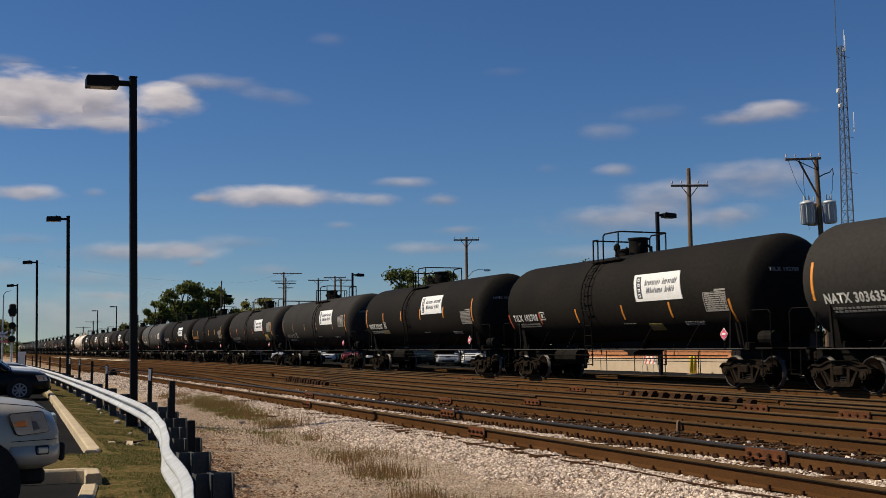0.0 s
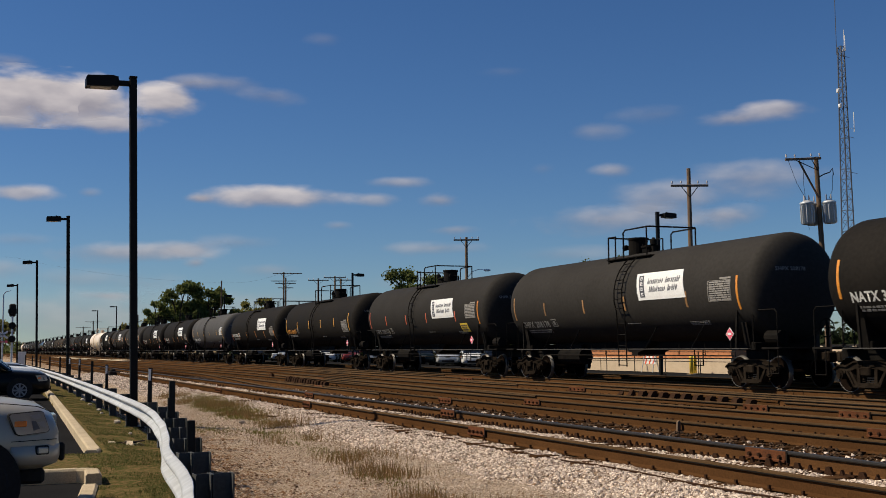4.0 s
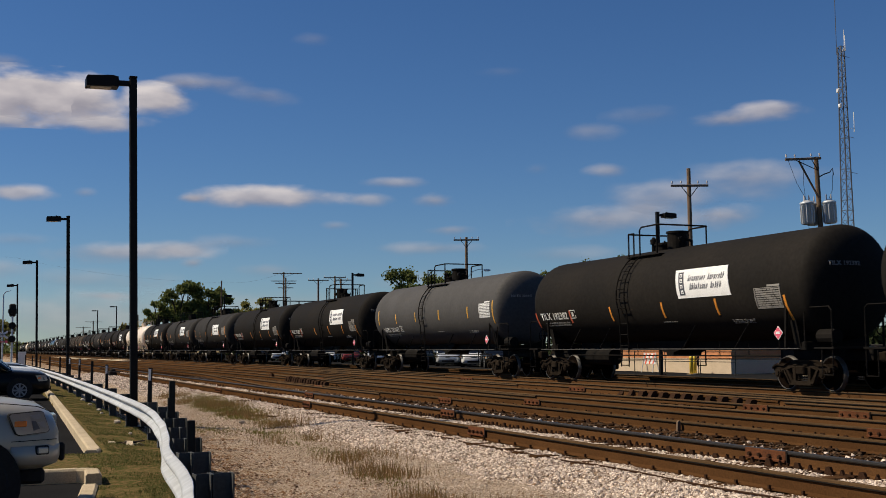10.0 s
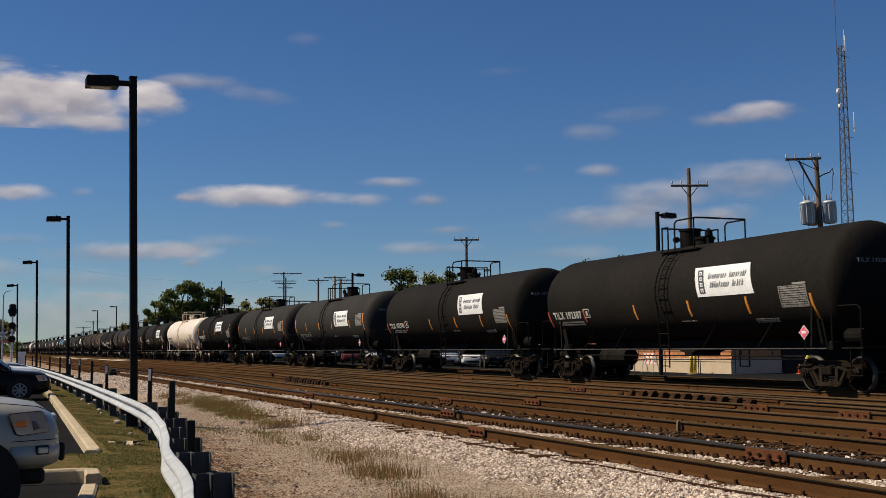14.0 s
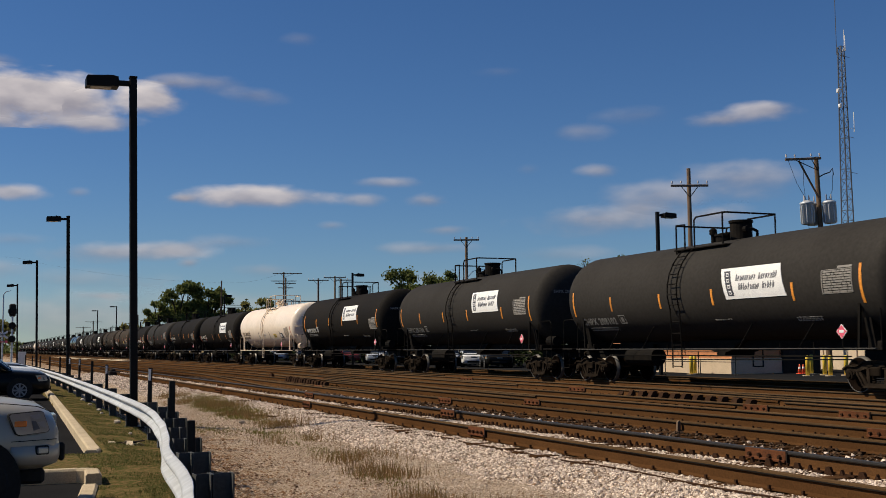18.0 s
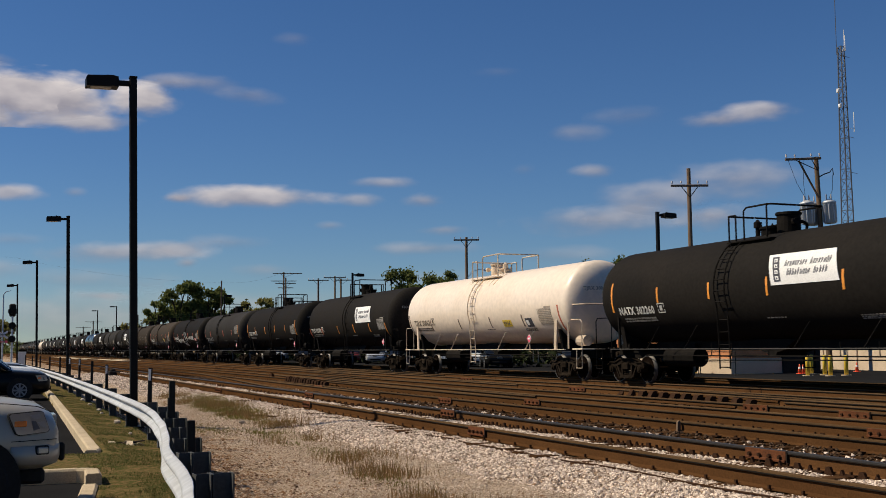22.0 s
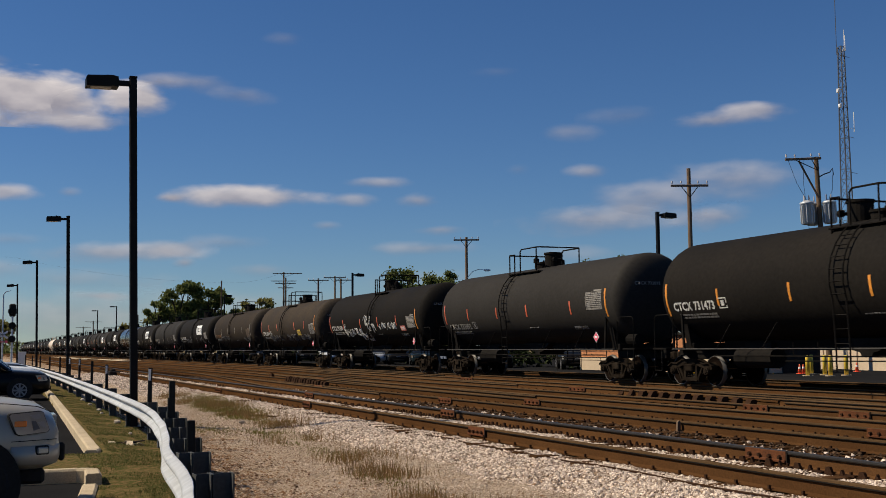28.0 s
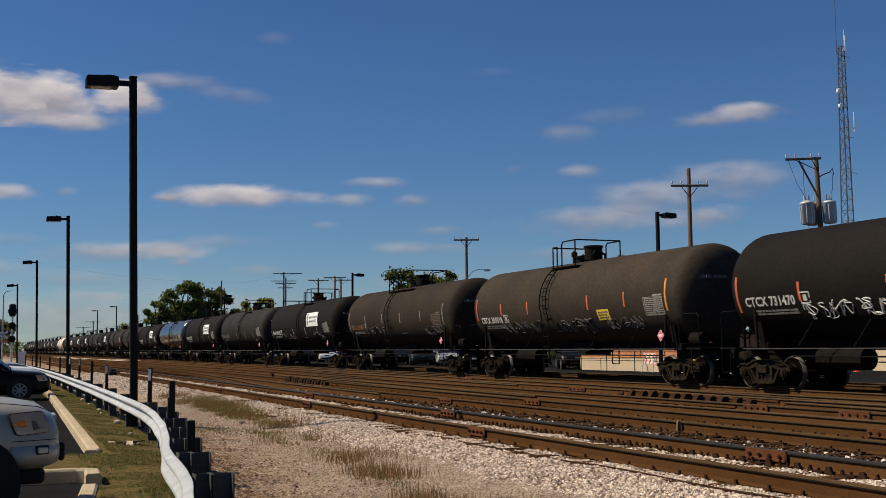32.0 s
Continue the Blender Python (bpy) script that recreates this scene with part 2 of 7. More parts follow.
def box(bm, c, s, bevel=0.0, m=None):
    """A box; with a bevel its edges are cut off, so that they catch the light."""
    x, y, z = (q / 2 for q in s)
    c = Vector(c)
    turn = m.to_3x3() if m else None

    def vert(p):
        return bm.verts.new(c + (turn @ Vector(p) if turn else Vector(p)))
    if not bevel:
        v = [vert(p) for p in ((-x, -y, -z), (x, -y, -z), (x, y, -z), (-x, y, -z), (-x, -y, z), (x, -y, z), (x, y, z), (-x, y, z))]
        for f in BOX_FACES:
            bm.faces.new([v[k] for k in f])
        return bm
    e = bevel
    corners = {}
    for sx in (-1, 1):
        for sy in (-1, 1):
            for sz in (-1, 1):
                corners[sx, sy, sz] = (vert((sx * x, sy * (y - e), sz * (z - e))), vert((sx * (x - e), sy * y, sz * (z - e))), vert((sx * (x - e), sy * (y - e), sz * z)))
    def quad(vs, out):
        f = bm.faces.new(vs)
        f.normal_update()
        if f.normal.dot(turn @ Vector(out) if turn else Vector(out)) < 0:
            f.normal_flip()
    for axis in range(3):
        a, b = [q for q in range(3) if q != axis]
        for sg in (-1, 1):
            ring = []
            for sa, sb in ((-1, -1), (1, -1), (1, 1), (-1, 1)):
                k = [0, 0, 0]
                k[axis], k[a], k[b] = sg, sa, sb
                ring.append(corners[tuple(k)][axis])
            out = [0, 0, 0]
            out[axis] = sg
            quad(ring, out)
        for sa in (-1, 1):
            for sb in (-1, 1):
                k0, k1 = [0, 0, 0], [0, 0, 0]
                k0[a], k0[b], k0[axis] = sa, sb, -1
                k1[a], k1[b], k1[axis] = sa, sb, 1
                k0, k1 = tuple(k0), tuple(k1)
                out = [0, 0, 0]
                out[a], out[b] = sa, sb
                quad((corners[k0][a], corners[k1][a], corners[k1][b], corners[k0][b]), out)
    for k, tri in corners.items():
        quad(tri, k)
    return bm


def rod(bm, p, q, r, seg=6, r2=None, caps=True):
    p, q = Vector(p), Vector(q)
    r2 = r if r2 is None else r2
    w = (q - p).normalized()
    u = w.orthogonal().normalized()
    v = w.cross(u)
    a, b = [], []
    for k in range(seg):
        t = 2 * math.pi * k / seg
        o = u * math.cos(t) + v * math.sin(t)
        a.append(bm.verts.new(p + o * r))
        b.append(bm.verts.new(q + o * r2))
    for k in range(seg):
        j = (k + 1) % seg
        bm.faces.new((a[k], a[j], b[j], b[k]))
    if caps:
        bm.faces.new(a[::-1])
        bm.faces.new(b)
    return bm


def pipe(bm, pts, r, seg=6):
    """One bent tube through the points."""
    pts = [Vector(p) for p in pts]
    rings = []
    u = None
    for k, p in enumerate(pts):
        a, b = pts[max(k - 1, 0)], pts[min(k + 1, len(pts) - 1)]
        w = ((p - a).normalized() + (b - p).normalized()).normalized() if 0 < k < len(pts) - 1 else (b - a).normalized()
        u = w.orthogonal().normalized() if u is None else (u - w * u.dot(w)).normalized()
        v = w.cross(u)
        rings.append([bm.verts.new(p + (u * math.cos(2 * math.pi * q / seg) + v * math.sin(2 * math.pi * q / seg)) * r) for q in range(seg)])
    for r0, r1 in zip(rings, rings[1:]):
        for q in range(seg):
            bm.faces.new((r0[q], r0[(q + 1) % seg], r1[(q + 1) % seg], r1[q]))
    bm.faces.new(rings[0][::-1])
    bm.faces.new(rings[-1])
    return bm


def lathe(bm, profile, seg=24, axis="Y", ends=True):
    """Turns (along, radius) pairs about an axis."""
    rings = []
    for a, r in profile:
        ring = []
        for k in range(seg):
            t = 2 * math.pi * k / seg
            c, s = r * math.cos(t), r * math.sin(t)
            co = {"Y": (c, a, s), "Z": (c, s, a), "X": (a, c, s)}[axis]
            ring.append(bm.verts.new(co))
        rings.append(ring)
    for r0, r1 in zip(rings, rings[1:]):
        for k in range(seg):
            bm.faces.new((r0[k], r0[(k + 1) % seg], r1[(k + 1) % seg], r1[k]))
    for ring in (rings[0], rings[-1]) if ends else ():
        bm.faces.new(ring)
    bmesh.ops.recalc_face_normals(bm, faces=bm.faces[:])
    return bm


def extrude_profile(bm, pts, path, closed=True):
    """Sweeps a profile of (side, up) along a path of points that lies level or nearly so."""
    rings = []
    for i, p in enumerate(path):
        a, b = Vector(path[max(i - 1, 0)]), Vector(path[min(i + 1, len(path) - 1)])
        d = (b - a)
        d.z = 0
        d.normalize()
        side = Vector((d.y, -d.x, 0))
        rings.append([bm.verts.new(Vector(p) + side * s + Vector((0, 0, u))) for s, u in pts])
    n = len(pts)
    for r0, r1 in zip(rings, rings[1:]):
        for k in range(n if closed else n - 1):
            bm.faces.new((r0[k], r1[k], r1[(k + 1) % n], r0[(k + 1) % n]))
    if closed:
        bm.faces.new(rings[0])
        bm.faces.new(rings[-1][::-1])
    bmesh.ops.recalc_face_normals(bm, faces=bm.faces[:])
    return bm


def prism(bm, outline, x0, x1, plane="YZ"):
    """A flat outline given thickness."""
    put = {"YZ": lambda a, b, c: (c, a, b), "XZ": lambda a, b, c: (a, c, b), "XY": lambda a, b, c: (a, b, c)}[plane]
    a = [bm.verts.new(put(u, v, x0)) for u, v in outline]
    b = [bm.verts.new(put(u, v, x1)) for u, v in outline]
    n = len(outline)
    fs = [bm.faces.new(a[::-1]), bm.faces.new(b)]
    fs += [bm.faces.new((a[k], a[(k + 1) % n], b[(k + 1) % n], b[k])) for k in range(n)]
    bmesh.ops.recalc_face_normals(bm, faces=fs)
    return bm


# ---------------------------------------------------------------- ground and tracks
def sheet(name, xs, ys, height, mat, label, category, thick=0.0, kind="structure"):
    """A surface on a grid, with its height as a function of x and y, and sides that go down by thick."""
    bm = B()
    rows = [[bm.verts.new((x, y, height(x, y))) for x in xs] for y in ys]
    for r0, r1 in zip(rows, rows[1:]):
        for k in range(len(xs) - 1):
            bm.faces.new((r0[k], r0[k + 1], r1[k + 1], r1[k]))
    if thick:
        rim = rows[0] + [r[-1] for r in rows[1:]] + rows[-1][-2::-1] + [r[0] for r in rows[-2:0:-1]]
        low = [bm.verts.new(v.co - Vector((0, 0, thick))) for v in rim]
        for k in range(len(rim)):
            j = (k + 1) % len(rim)
            bm.faces.new((rim[k], low[k], low[j], rim[j]))
    return tagged(link_mesh(name, bm, mat, True), label, category, "", kind)


def spaced(a, b, step):
    n = max(1, round((b - a) / step))
    return [a + (b - a) * k / n for k in range(n + 1)]


def wob(x, y, s=0.5, a=0.03):
    return a * noise.noise(Vector((x * s, y * s, 3.7)))


def ground_material(name, tones, scales, bump, stones=0.0):
    """Earth of several tones: broad patches, small patches, grains."""
    m = bpy.data.materials.new(name)
    m.use_nodes = True
    n, l = m.node_tree.nodes, m.node_tree.links
    b = n["Principled BSDF"]
    co = n.new("ShaderNodeTexCoord")
    mixed = None
    height = None
    for k, (tone, s) in enumerate(zip(tones[1:], scales)):
        t = n.new("ShaderNodeTexNoise")
        t.inputs["Scale"].default_value, t.inputs["Detail"].default_value, t.inputs["Roughness"].default_value = s, 5, 0.65
        l.new(co.outputs["Object"], t.inputs["Vector"])
        r = n.new("ShaderNodeMapRange")
        r.inputs["From Min"].default_value, r.inputs["From Max"].default_value = 0.42, 0.62
        l.new(t.outputs["Fac"], r.inputs["Value"])
        mx = n.new("ShaderNodeMix")
        mx.data_type = "RGBA"
        l.new(r.outputs[0], mx.inputs["Factor"])
        if mixed is None:
            mx.inputs["A"].default_value = (*tones[0], 1)
        else:
            l.new(mixed, mx.inputs["A"])
        mx.inputs["B"].default_value = (*tone, 1)
        mixed, height = mx.outputs["Result"], t.outputs["Fac"]
    if stones:
        v = n.new("ShaderNodeTexVoronoi")
        v.inputs["Scale"].default_value = stones
        l.new(co.outputs["Object"], v.inputs["Vector"])
        sep = n.new("ShaderNodeSeparateColor")
        l.new(v.outputs["Color"], sep.inputs["Color"])
        r = n.new("ShaderNodeMapRange")
        r.inputs["To Min"].default_value, r.inputs["To Max"].default_value = 0.5, 1.35
        l.new(sep.outputs["Red"], r.inputs["Value"])
        sc = n.new("ShaderNodeVectorMath")
        sc.operation = "SCALE"
        l.new(mixed, sc.inputs[0])
        l.new(r.outputs[0], sc.inputs["Scale"])
        mixed, height = sc.outputs["Vector"], v.outputs["Distance"]
    l.new(mixed, b.inputs["Base Color"])
    bp = n.new("ShaderNodeBump")
    bp.inputs["Strength"].default_value, bp.inputs["Distance"].default_value = bump, 0.03
    if stones:
        bp.invert = True
    l.new(height, bp.inputs["Height"])
    l.new(bp.outputs["Normal"], b.inputs["Normal"])
    b.inputs["Roughness"].default_value, b.inputs["Specular IOR Level"].default_value = 0.95, 0.0
    return m


DIRT = ground_material("brown_earth", [(0.20, 0.14, 0.085), (0.27, 0.20, 0.13), (0.13, 0.11, 0.05)], [0.5, 7], 0.5)
PATH = ground_material("fine_gravel_path", [(0.29, 0.195, 0.115), (0.47, 0.37, 0.27), (0.16, 0.095, 0.050), (0.56, 0.45, 0.345)], [0.45, 5.5, 38], 1.0)
BED = ground_material("ballast_bed", [(0.31, 0.22, 0.15), (0.40, 0.30, 0.215), (0.18, 0.115, 0.065)], [0.7, 9], 1.0, 14)
RUSTBED = ground_material("rusty_ballast_bed", [(0.066, 0.032, 0.0145), (0.092, 0.047, 0.022), (0.034, 0.0165, 0.0085)], [0.7, 8], 1.0, 14)
TURF = ground_material("worn_turf", [(0.056, 0.068, 0.020), (0.098, 0.082, 0.032), (0.058, 0.057, 0.018), (0.18, 0.115, 0.055)], [0.9, 2.6, 11], 0.8)

far_xs = [-3000, -600, -120, -40, -10, 10, 30, 60, 120, 300, 900, 4000]
far_ys = [-400, -60, -10, 10, 40, 90, 180, 400, 900, 2000, 4500]
sheet("ground", far_xs, far_ys, lambda x, y: -0.42, DIRT, "brown bare earth and dry grass, flat to the horizon", "ground")
KERB_X = lambda y: 1.66 + (y - 16.7) * 0.027      # the lot's edge along the verge
RAIL_PATH = [(1.08, 6.0), (1.23, 7.0), (1.36, 7.7), (1.47, 8.7), (1.54, 9.6), (1.63, 10.5), (1.82, 11.7), (2.11, 13.9), (2.37, 16.5), (2.52, 18.7), (2.60, 21.5), (2.68, 25.0), (2.80, 32.0),
             (2.95, 46.0), (2.98, 58.0), (2.85, 75.0), (2.6, 95.0)]


def verge_edge(y):
    for (x0, y0), (x1, y1) in zip(RAIL_PATH, RAIL_PATH[1:]):
        if y <= y1:
            return x0 + (x1 - x0) * (y - y0) / (y1 - y0)
    return 2.6


sheet("parking_lot", spaced(-45, 2.2, 1.5), spaced(-2, 160, 3), lambda x, y: -0.31 + wob(x, y, 0.2, 0.015), ASPHALT,
      "dark grey worn asphalt car park", "car park")
def verge_top(x, y):
    """The turf lies level with the kerb and falls towards the guardrail."""
    near = min(max((y - 14.0) / 2.5, 0), 1)
    return -0.268 + 0.095 * near * min(max(1 - (x - KERB_X(max(y, 16.7))) / 0.9, 0), 1) + wob(x, y, 1.3, 0.035)


def verge(x, y):
    inside = x > min(KERB_X(y), 2.3) - 0.05 if y > 16.5 else x > 0.45 + min(y - 5, 9) * 0.09 or y > 14.2
    return verge_top(x, y) if inside and x < verge_edge(y) + 0.35 else -0.40


sheet("grass_verge", spaced(0.4, 3.6, 0.1), spaced(-20, 3, 1.0)[:-1] + spaced(3, 60, 0.25) + spaced(60, 130, 2)[1:], verge, TURF, "patchy dry grass verge beside the guardrail", "grass")
sheet("gravel_path", spaced(1.6, 6.4, 0.2), spaced(-20, 3, 1.0)[:-1] + spaced(3, 60, 0.4) + spaced(60, 240, 3)[1:], lambda x, y: -0.315 + wob(x, y, 0.9, 0.05) if x > (verge_edge(y) + 0.1 if y > 8 else 2.1) else -0.41, PATH,
      "grey-brown fine gravel track beside the rails", "gravel path")


def bank(x, y):
    t = min(max((x - 5.1) / 1.9, 0), 1)
    return -0.37 + 0.175 * t * t * (3 - 2 * t) + wob(x, y, 1.4, 0.03)


sheet("ballast_shoulder", spaced(4.6, 9.4, 0.12), spaced(-25, 3, 1.0)[:-1] + spaced(3, 120, 0.4) + spaced(120, 420, 12)[1:], bank, BED, "pale limestone ballast bank beside the nearest rail", "ballast")
sheet("track_bed", spaced(9.3, 27.0, 0.35), spaced(-30, 0, 1.2)[:-1] + spaced(0, 100, 0.6) + spaced(100, 1200, 15)[1:], lambda x, y: -0.195 + wob(x, y, 1.1, 0.02), RUSTBED,
      "rust-brown stained ballast between the tracks", "ballast")

RAIL_SHAPE = [(-0.07, -0.18), (0.07, -0.18), (0.07, -0.168), (0.012, -0.15), (0.012, -0.045), (0.036, -0.037), (0.036, -0.024), (0.036, -0.004), (0.030, 0),
              (-0.030, 0), (-0.036, -0.004), (-0.036, -0.024), (-0.036, -0.037), (-0.012, -0.045), (-0.012, -0.15), (-0.07, -0.168)]


def rail_mesh(path):
    bm = B()
    extrude_profile(bm, RAIL_SHAPE, path)
    return bm


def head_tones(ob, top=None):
    """The rail's head: worn on top, near-black low on its sides and underneath."""
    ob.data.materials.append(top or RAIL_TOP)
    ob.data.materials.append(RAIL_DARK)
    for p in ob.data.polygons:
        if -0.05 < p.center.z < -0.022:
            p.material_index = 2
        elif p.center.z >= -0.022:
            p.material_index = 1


def track(name, x, y0, y1, label, ties_to, near, sunk=0.0, step=0.52):
    t = thing(name, pose(x, 0, sunk), label, "railway track", "", "structure")
    for side in (-0.753, 0.753):
        ob = part("rail", rail_mesh([(side, y, 0) for y in (y0, 60, 200, y1)]), RAIL_RUST, t)
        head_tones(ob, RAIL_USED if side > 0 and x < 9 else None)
    bm = B()
    box(bm, (0, 0, -0.265), (2.6, 0.22, 0.17), 0.01)
    src = None
    far = B()
    k = 0
    y = y0
    while y < ties_to:
        dx = 0.05 * noise.noise(Vector((x, y, 1.0)))
        if near[0] <= y <= near[1]:
            if src is None:
                src = part("tie", bm, TIE, t)
                src.matrix_basis = pose(dx, y, 0.005 * noise.noise(Vector((x, y, 5))))
            else:
                twin(src, t, pose(dx, y, 0.005 * noise.noise(Vector((x, y, 5))), 0, 0, 1.2 * noise.noise(Vector((y, x, 2)))))
        else:
            box(far, (dx, y, -0.265), (2.6, 0.22, 0.17))
        y += step
        k += 1
    tagged(part("ties", far, TIE, t), kind="stuff")
    # plates, spikes and anchors on the ties
    bm = B()
    y = max(y0, 4)
    while y < min(ties_to, 90):
        for side in (-0.753, 0.753):
            for s in (-1, 1):
                jig = 0.04 * noise.noise(Vector((side * 9 + x, y * 3.1, s)))
                if s > 0 or x > 9 or side > 0:
                    box(bm, (side + s * 0.10, y + jig, -0.168), (0.09, 0.15, 0.018))
                box(bm, (side + s * 0.085, y + 0.03 + jig, -0.150), (0.025, 0.025, 0.04))
                if x < 9 and side < 0 and (s < 0 and noise.noise(Vector((y * 3.3, 4, 1))) < 0.28):
                    continue
                if side > 0 and s < 0 and x < 13 or noise.noise(Vector((y * 2, side, s))) > 0.22:
                    tall = (0.075 if x < 9 else 0.045) + 0.03 * noise.noise(Vector((y, side, s)))
                    prism(bm, [(y - 0.23 + jig, -0.19), (y - 0.09 + jig, -0.19), (y - 0.13 + jig, -0.185 + tall), (y - 0.19 + jig, -0.185 + tall)], side + s * 0.085, side + s * 0.12)
                    if x < 9 and y < 24:
                        prism(bm, [(y + 0.10 + jig, -0.19), (y + 0.19 + jig, -0.19), (y + 0.145 + jig, -0.19 + tall)], side + s * 0.085, side + s * 0.12)
        y += step
    tagged(part("rail_fixings", bm, SPIKE, t), kind="stuff")
    return t


SPIKE = material("rusted_fixings", (0.048, 0.026, 0.016), 0.9, 0, 0.6, 8, 0.5, 60, 0.2, 0.1, 0.0)
TRACK_X = [8.09, 11.6, 14.4, 18.0, 21.7, 25.6]
tracks = []
for i, x in enumerate(TRACK_X):
    tracks.append(track("track_%d" % (i + 1), x, -25, 1300, "rusted steel rails on weathered wooden ties in ballast", 130,
                        (7 + i * 3, 36 + i * 3) if i < 4 else (1, 0)))


def joint_bar(t, side, y, length=0.62):
    """A bolted bar over the rail's side, with the open gap of the joint at its near end."""
    bm = B()
    for q in (-1, 1):
        box(bm, (side + q * 0.040, y, -0.070), (0.016, length, 0.13), 0.004)
        box(bm, (side + q * 0.052, y, -0.120), (0.030, length, 0.035), 0.006)
    bar = part("joint_bar", bm, JOINT, t, "red-rusted bolted joint bar")
    bm = B()
    for k in range(4):
        rod(bm, (side - 0.048, y - length * 0.38 + k * length * 0.25, -0.075), (side - 0.085, y - length * 0.38 + k * length * 0.25, -0.075), 0.024, 6)
    part("bolts", bm, SPIKE, bar)
    bm = B()
    box(bm, (side, y - length / 2 - 0.012, -0.068), (0.090, 0.022, 0.139))
    part("joint_gap", bm, RAIL_DARK, bar)
    return bar


for i, side, y, length in ((0, -0.753, 16.4, 0.62), (0, -0.753, 26.3, 0.6), (0, -0.753, 37.0, 0.8), (0, 0.753, 11.25, 0.75), (0, 0.753, 21.2, 0.7), (0, 0.753, 31.5, 0.8), (1, 0.753, 24.4, 0.8),
                           (1, -0.753, 26.2, 0.8), (1, 0.753, 13.0, 0.7), (2, -0.753, 33.2, 1.0), (2, 0.753, 16.7, 0.8), (2, 0.753, 19.6, 0.8), (3, -0.753, 31.0, 1.0), (3, 0.753, 43.0, 1.2),
                           (1, 0.753, 44.0, 1.0), (1, -0.753, 37.5, 1.0), (2, -0.753, 47.0, 1.2)):
    joint_bar(tracks[i], side, y, length)


# crossover rails that slant from one track to the next
def slant(x0, y0, x1, y1, label="rusted turnout rail slanting between the tracks"):
    t = thing("turnout_rail", pose(0, 0, -0.004), label, "rail", "turnout rails", "structure")
    pts = []
    for k in range(13):
        u = k / 12
        pts.append((x0 + (x1 - x0) * (u * u * (3 - 2 * u)), y0 + (y1 - y0) * u, 0))
    ob = part("rail", rail_mesh(pts), RAIL_RUST, t)
    head_tones(ob)
    return t


for d in (0.0, 1.5):
    slant(8.95 + d * 0.98, 30, 12.5 - 0.15 + d * 0.06 - 1.4, 64)
    slant(12.5 + d * 0.5, 26, 13.5 + d * 0.9, 58)
    slant(15.3 + d * 0.9, 34, 17.1 + d * 0.9, 70)
    slant(18.9 + d * 0.6, 48, 20.9 + d * 0.6, 92)


slant(15.3, 8, 16.40, 20.2)
slant(16.8, 8, 18.65, 32)


def braced_guard(x0, y0, x1, y1, count, up=0.05):
    t = thing("guard_rail", pose(0, 0, 0), "rusted guard rail with a row of steel rail braces", "rail", "", "structure")
    part("rail", rail_mesh([(x0 + 0.06, y0 - 0.8, -0.01), (x1 + 0.06, y1 + 0.8, -0.01)]), RAIL_RUST, t)
    src = None
    for k in range(count):
        x, y = x0 + (x1 - x0) * k / (count - 1), y0 + (y1 - y0) * k / (count - 1)
        if src is None:
            bm = B()
            prism(bm, [(-0.25, -0.18), (0.0, -0.18), (0.0, up), (-0.10, up + 0.01), (-0.16, up - 0.02), (-0.19, -0.10)], -0.10, 0.10, "XZ")
            box(bm, (-0.14, 0, -0.165), (0.24, 0.22, 0.03))
            src = part("rail_brace", bm, SPIKE, t)
            src.matrix_basis = pose(x, y, 0)
        else:
            twin(src, t, pose(x, y, 0.008 * (k % 3), 0, 0, 5 * math.sin(k * 2.3)))
    return t


braced_guard(16.56, 21.5, 17.40, 28.4, 12, -0.01)
braced_guard(14.42, 20.2, 14.30, 23.2, 8, -0.06)
braced_guard(11.55, 38.8, 12.45, 47.6, 16, 0.06)
braced_guard(12.6, 51.0, 13.3, 54.0, 5, 0.05)

# ---------------------------------------------------------------- far side: apron, wall, buildings
sheet("apron", spaced(27.1, 75, 4), spaced(-30, 420, 10), lambda x, y: -0.10 + wob(x, y, 0.1, 0.01), ASPHALT, "dark asphalt platform apron beyond the tracks", "apron", 0.3)


# ---------------------------------------------------------------- tank cars
R_TANK, Z_TANK, HALF, HEAD = 1.575, 2.915, 8.25, 0.60
TRAIN_X = 21.7


def on_tank(u, a, lift=0.006, r=R_TANK):
    """A point on the side that faces the car park: u metres along, a degrees above the middle."""
    a = radians(a)
    return Vector((-(r + lift) * math.cos(a), u, Z_TANK + (r + lift) * math.sin(a)))


def patch(bm, u0, u1, a0, a1, lift=0.006, steps=6):
    """A thin curved plate on the tank's side."""
    lo, hi = [], []
    for k in range(steps + 1):
        a = a0 + (a1 - a0) * k / steps
        lo.append([bm.verts.new(on_tank(u, a, lift)) for u in (u0, u1)])
        hi.append([bm.verts.new(on_tank(u, a, -0.002)) for u in (u0, u1)])
    for k in range(steps):
        bm.faces.new((lo[k][0], lo[k][1], lo[k + 1][1], lo[k + 1][0]))
        bm.faces.new((lo[k][0], lo[k + 1][0], hi[k + 1][0], hi[k][0]))
        bm.faces.new((lo[k][1], hi[k][1], hi[k + 1][1], lo[k + 1][1]))
    bm.faces.new((lo[0][0], hi[0][0], hi[0][1], lo[0][1]))
    bm.faces.new((lo[-1][0], lo[-1][1], hi[-1][1], hi[-1][0]))
    return bm


def text_mesh(words, size):
    """Flat letters of the built-in font."""
    cu = bpy.data.curves.new("letters", "FONT")
    cu.body, cu.size, cu.space_character = words, size, 1.1
    cu.resolution_u = 2
    cu.offset = size * 0.032
    ob = bpy.data.objects.new("letters", cu)
    scene.collection.objects.link(ob)
    me = bpy.data.meshes.new_from_object(ob.evaluated_get(bpy.context.evaluated_depsgraph_get()))
    bpy.data.objects.remove(ob)
    return me


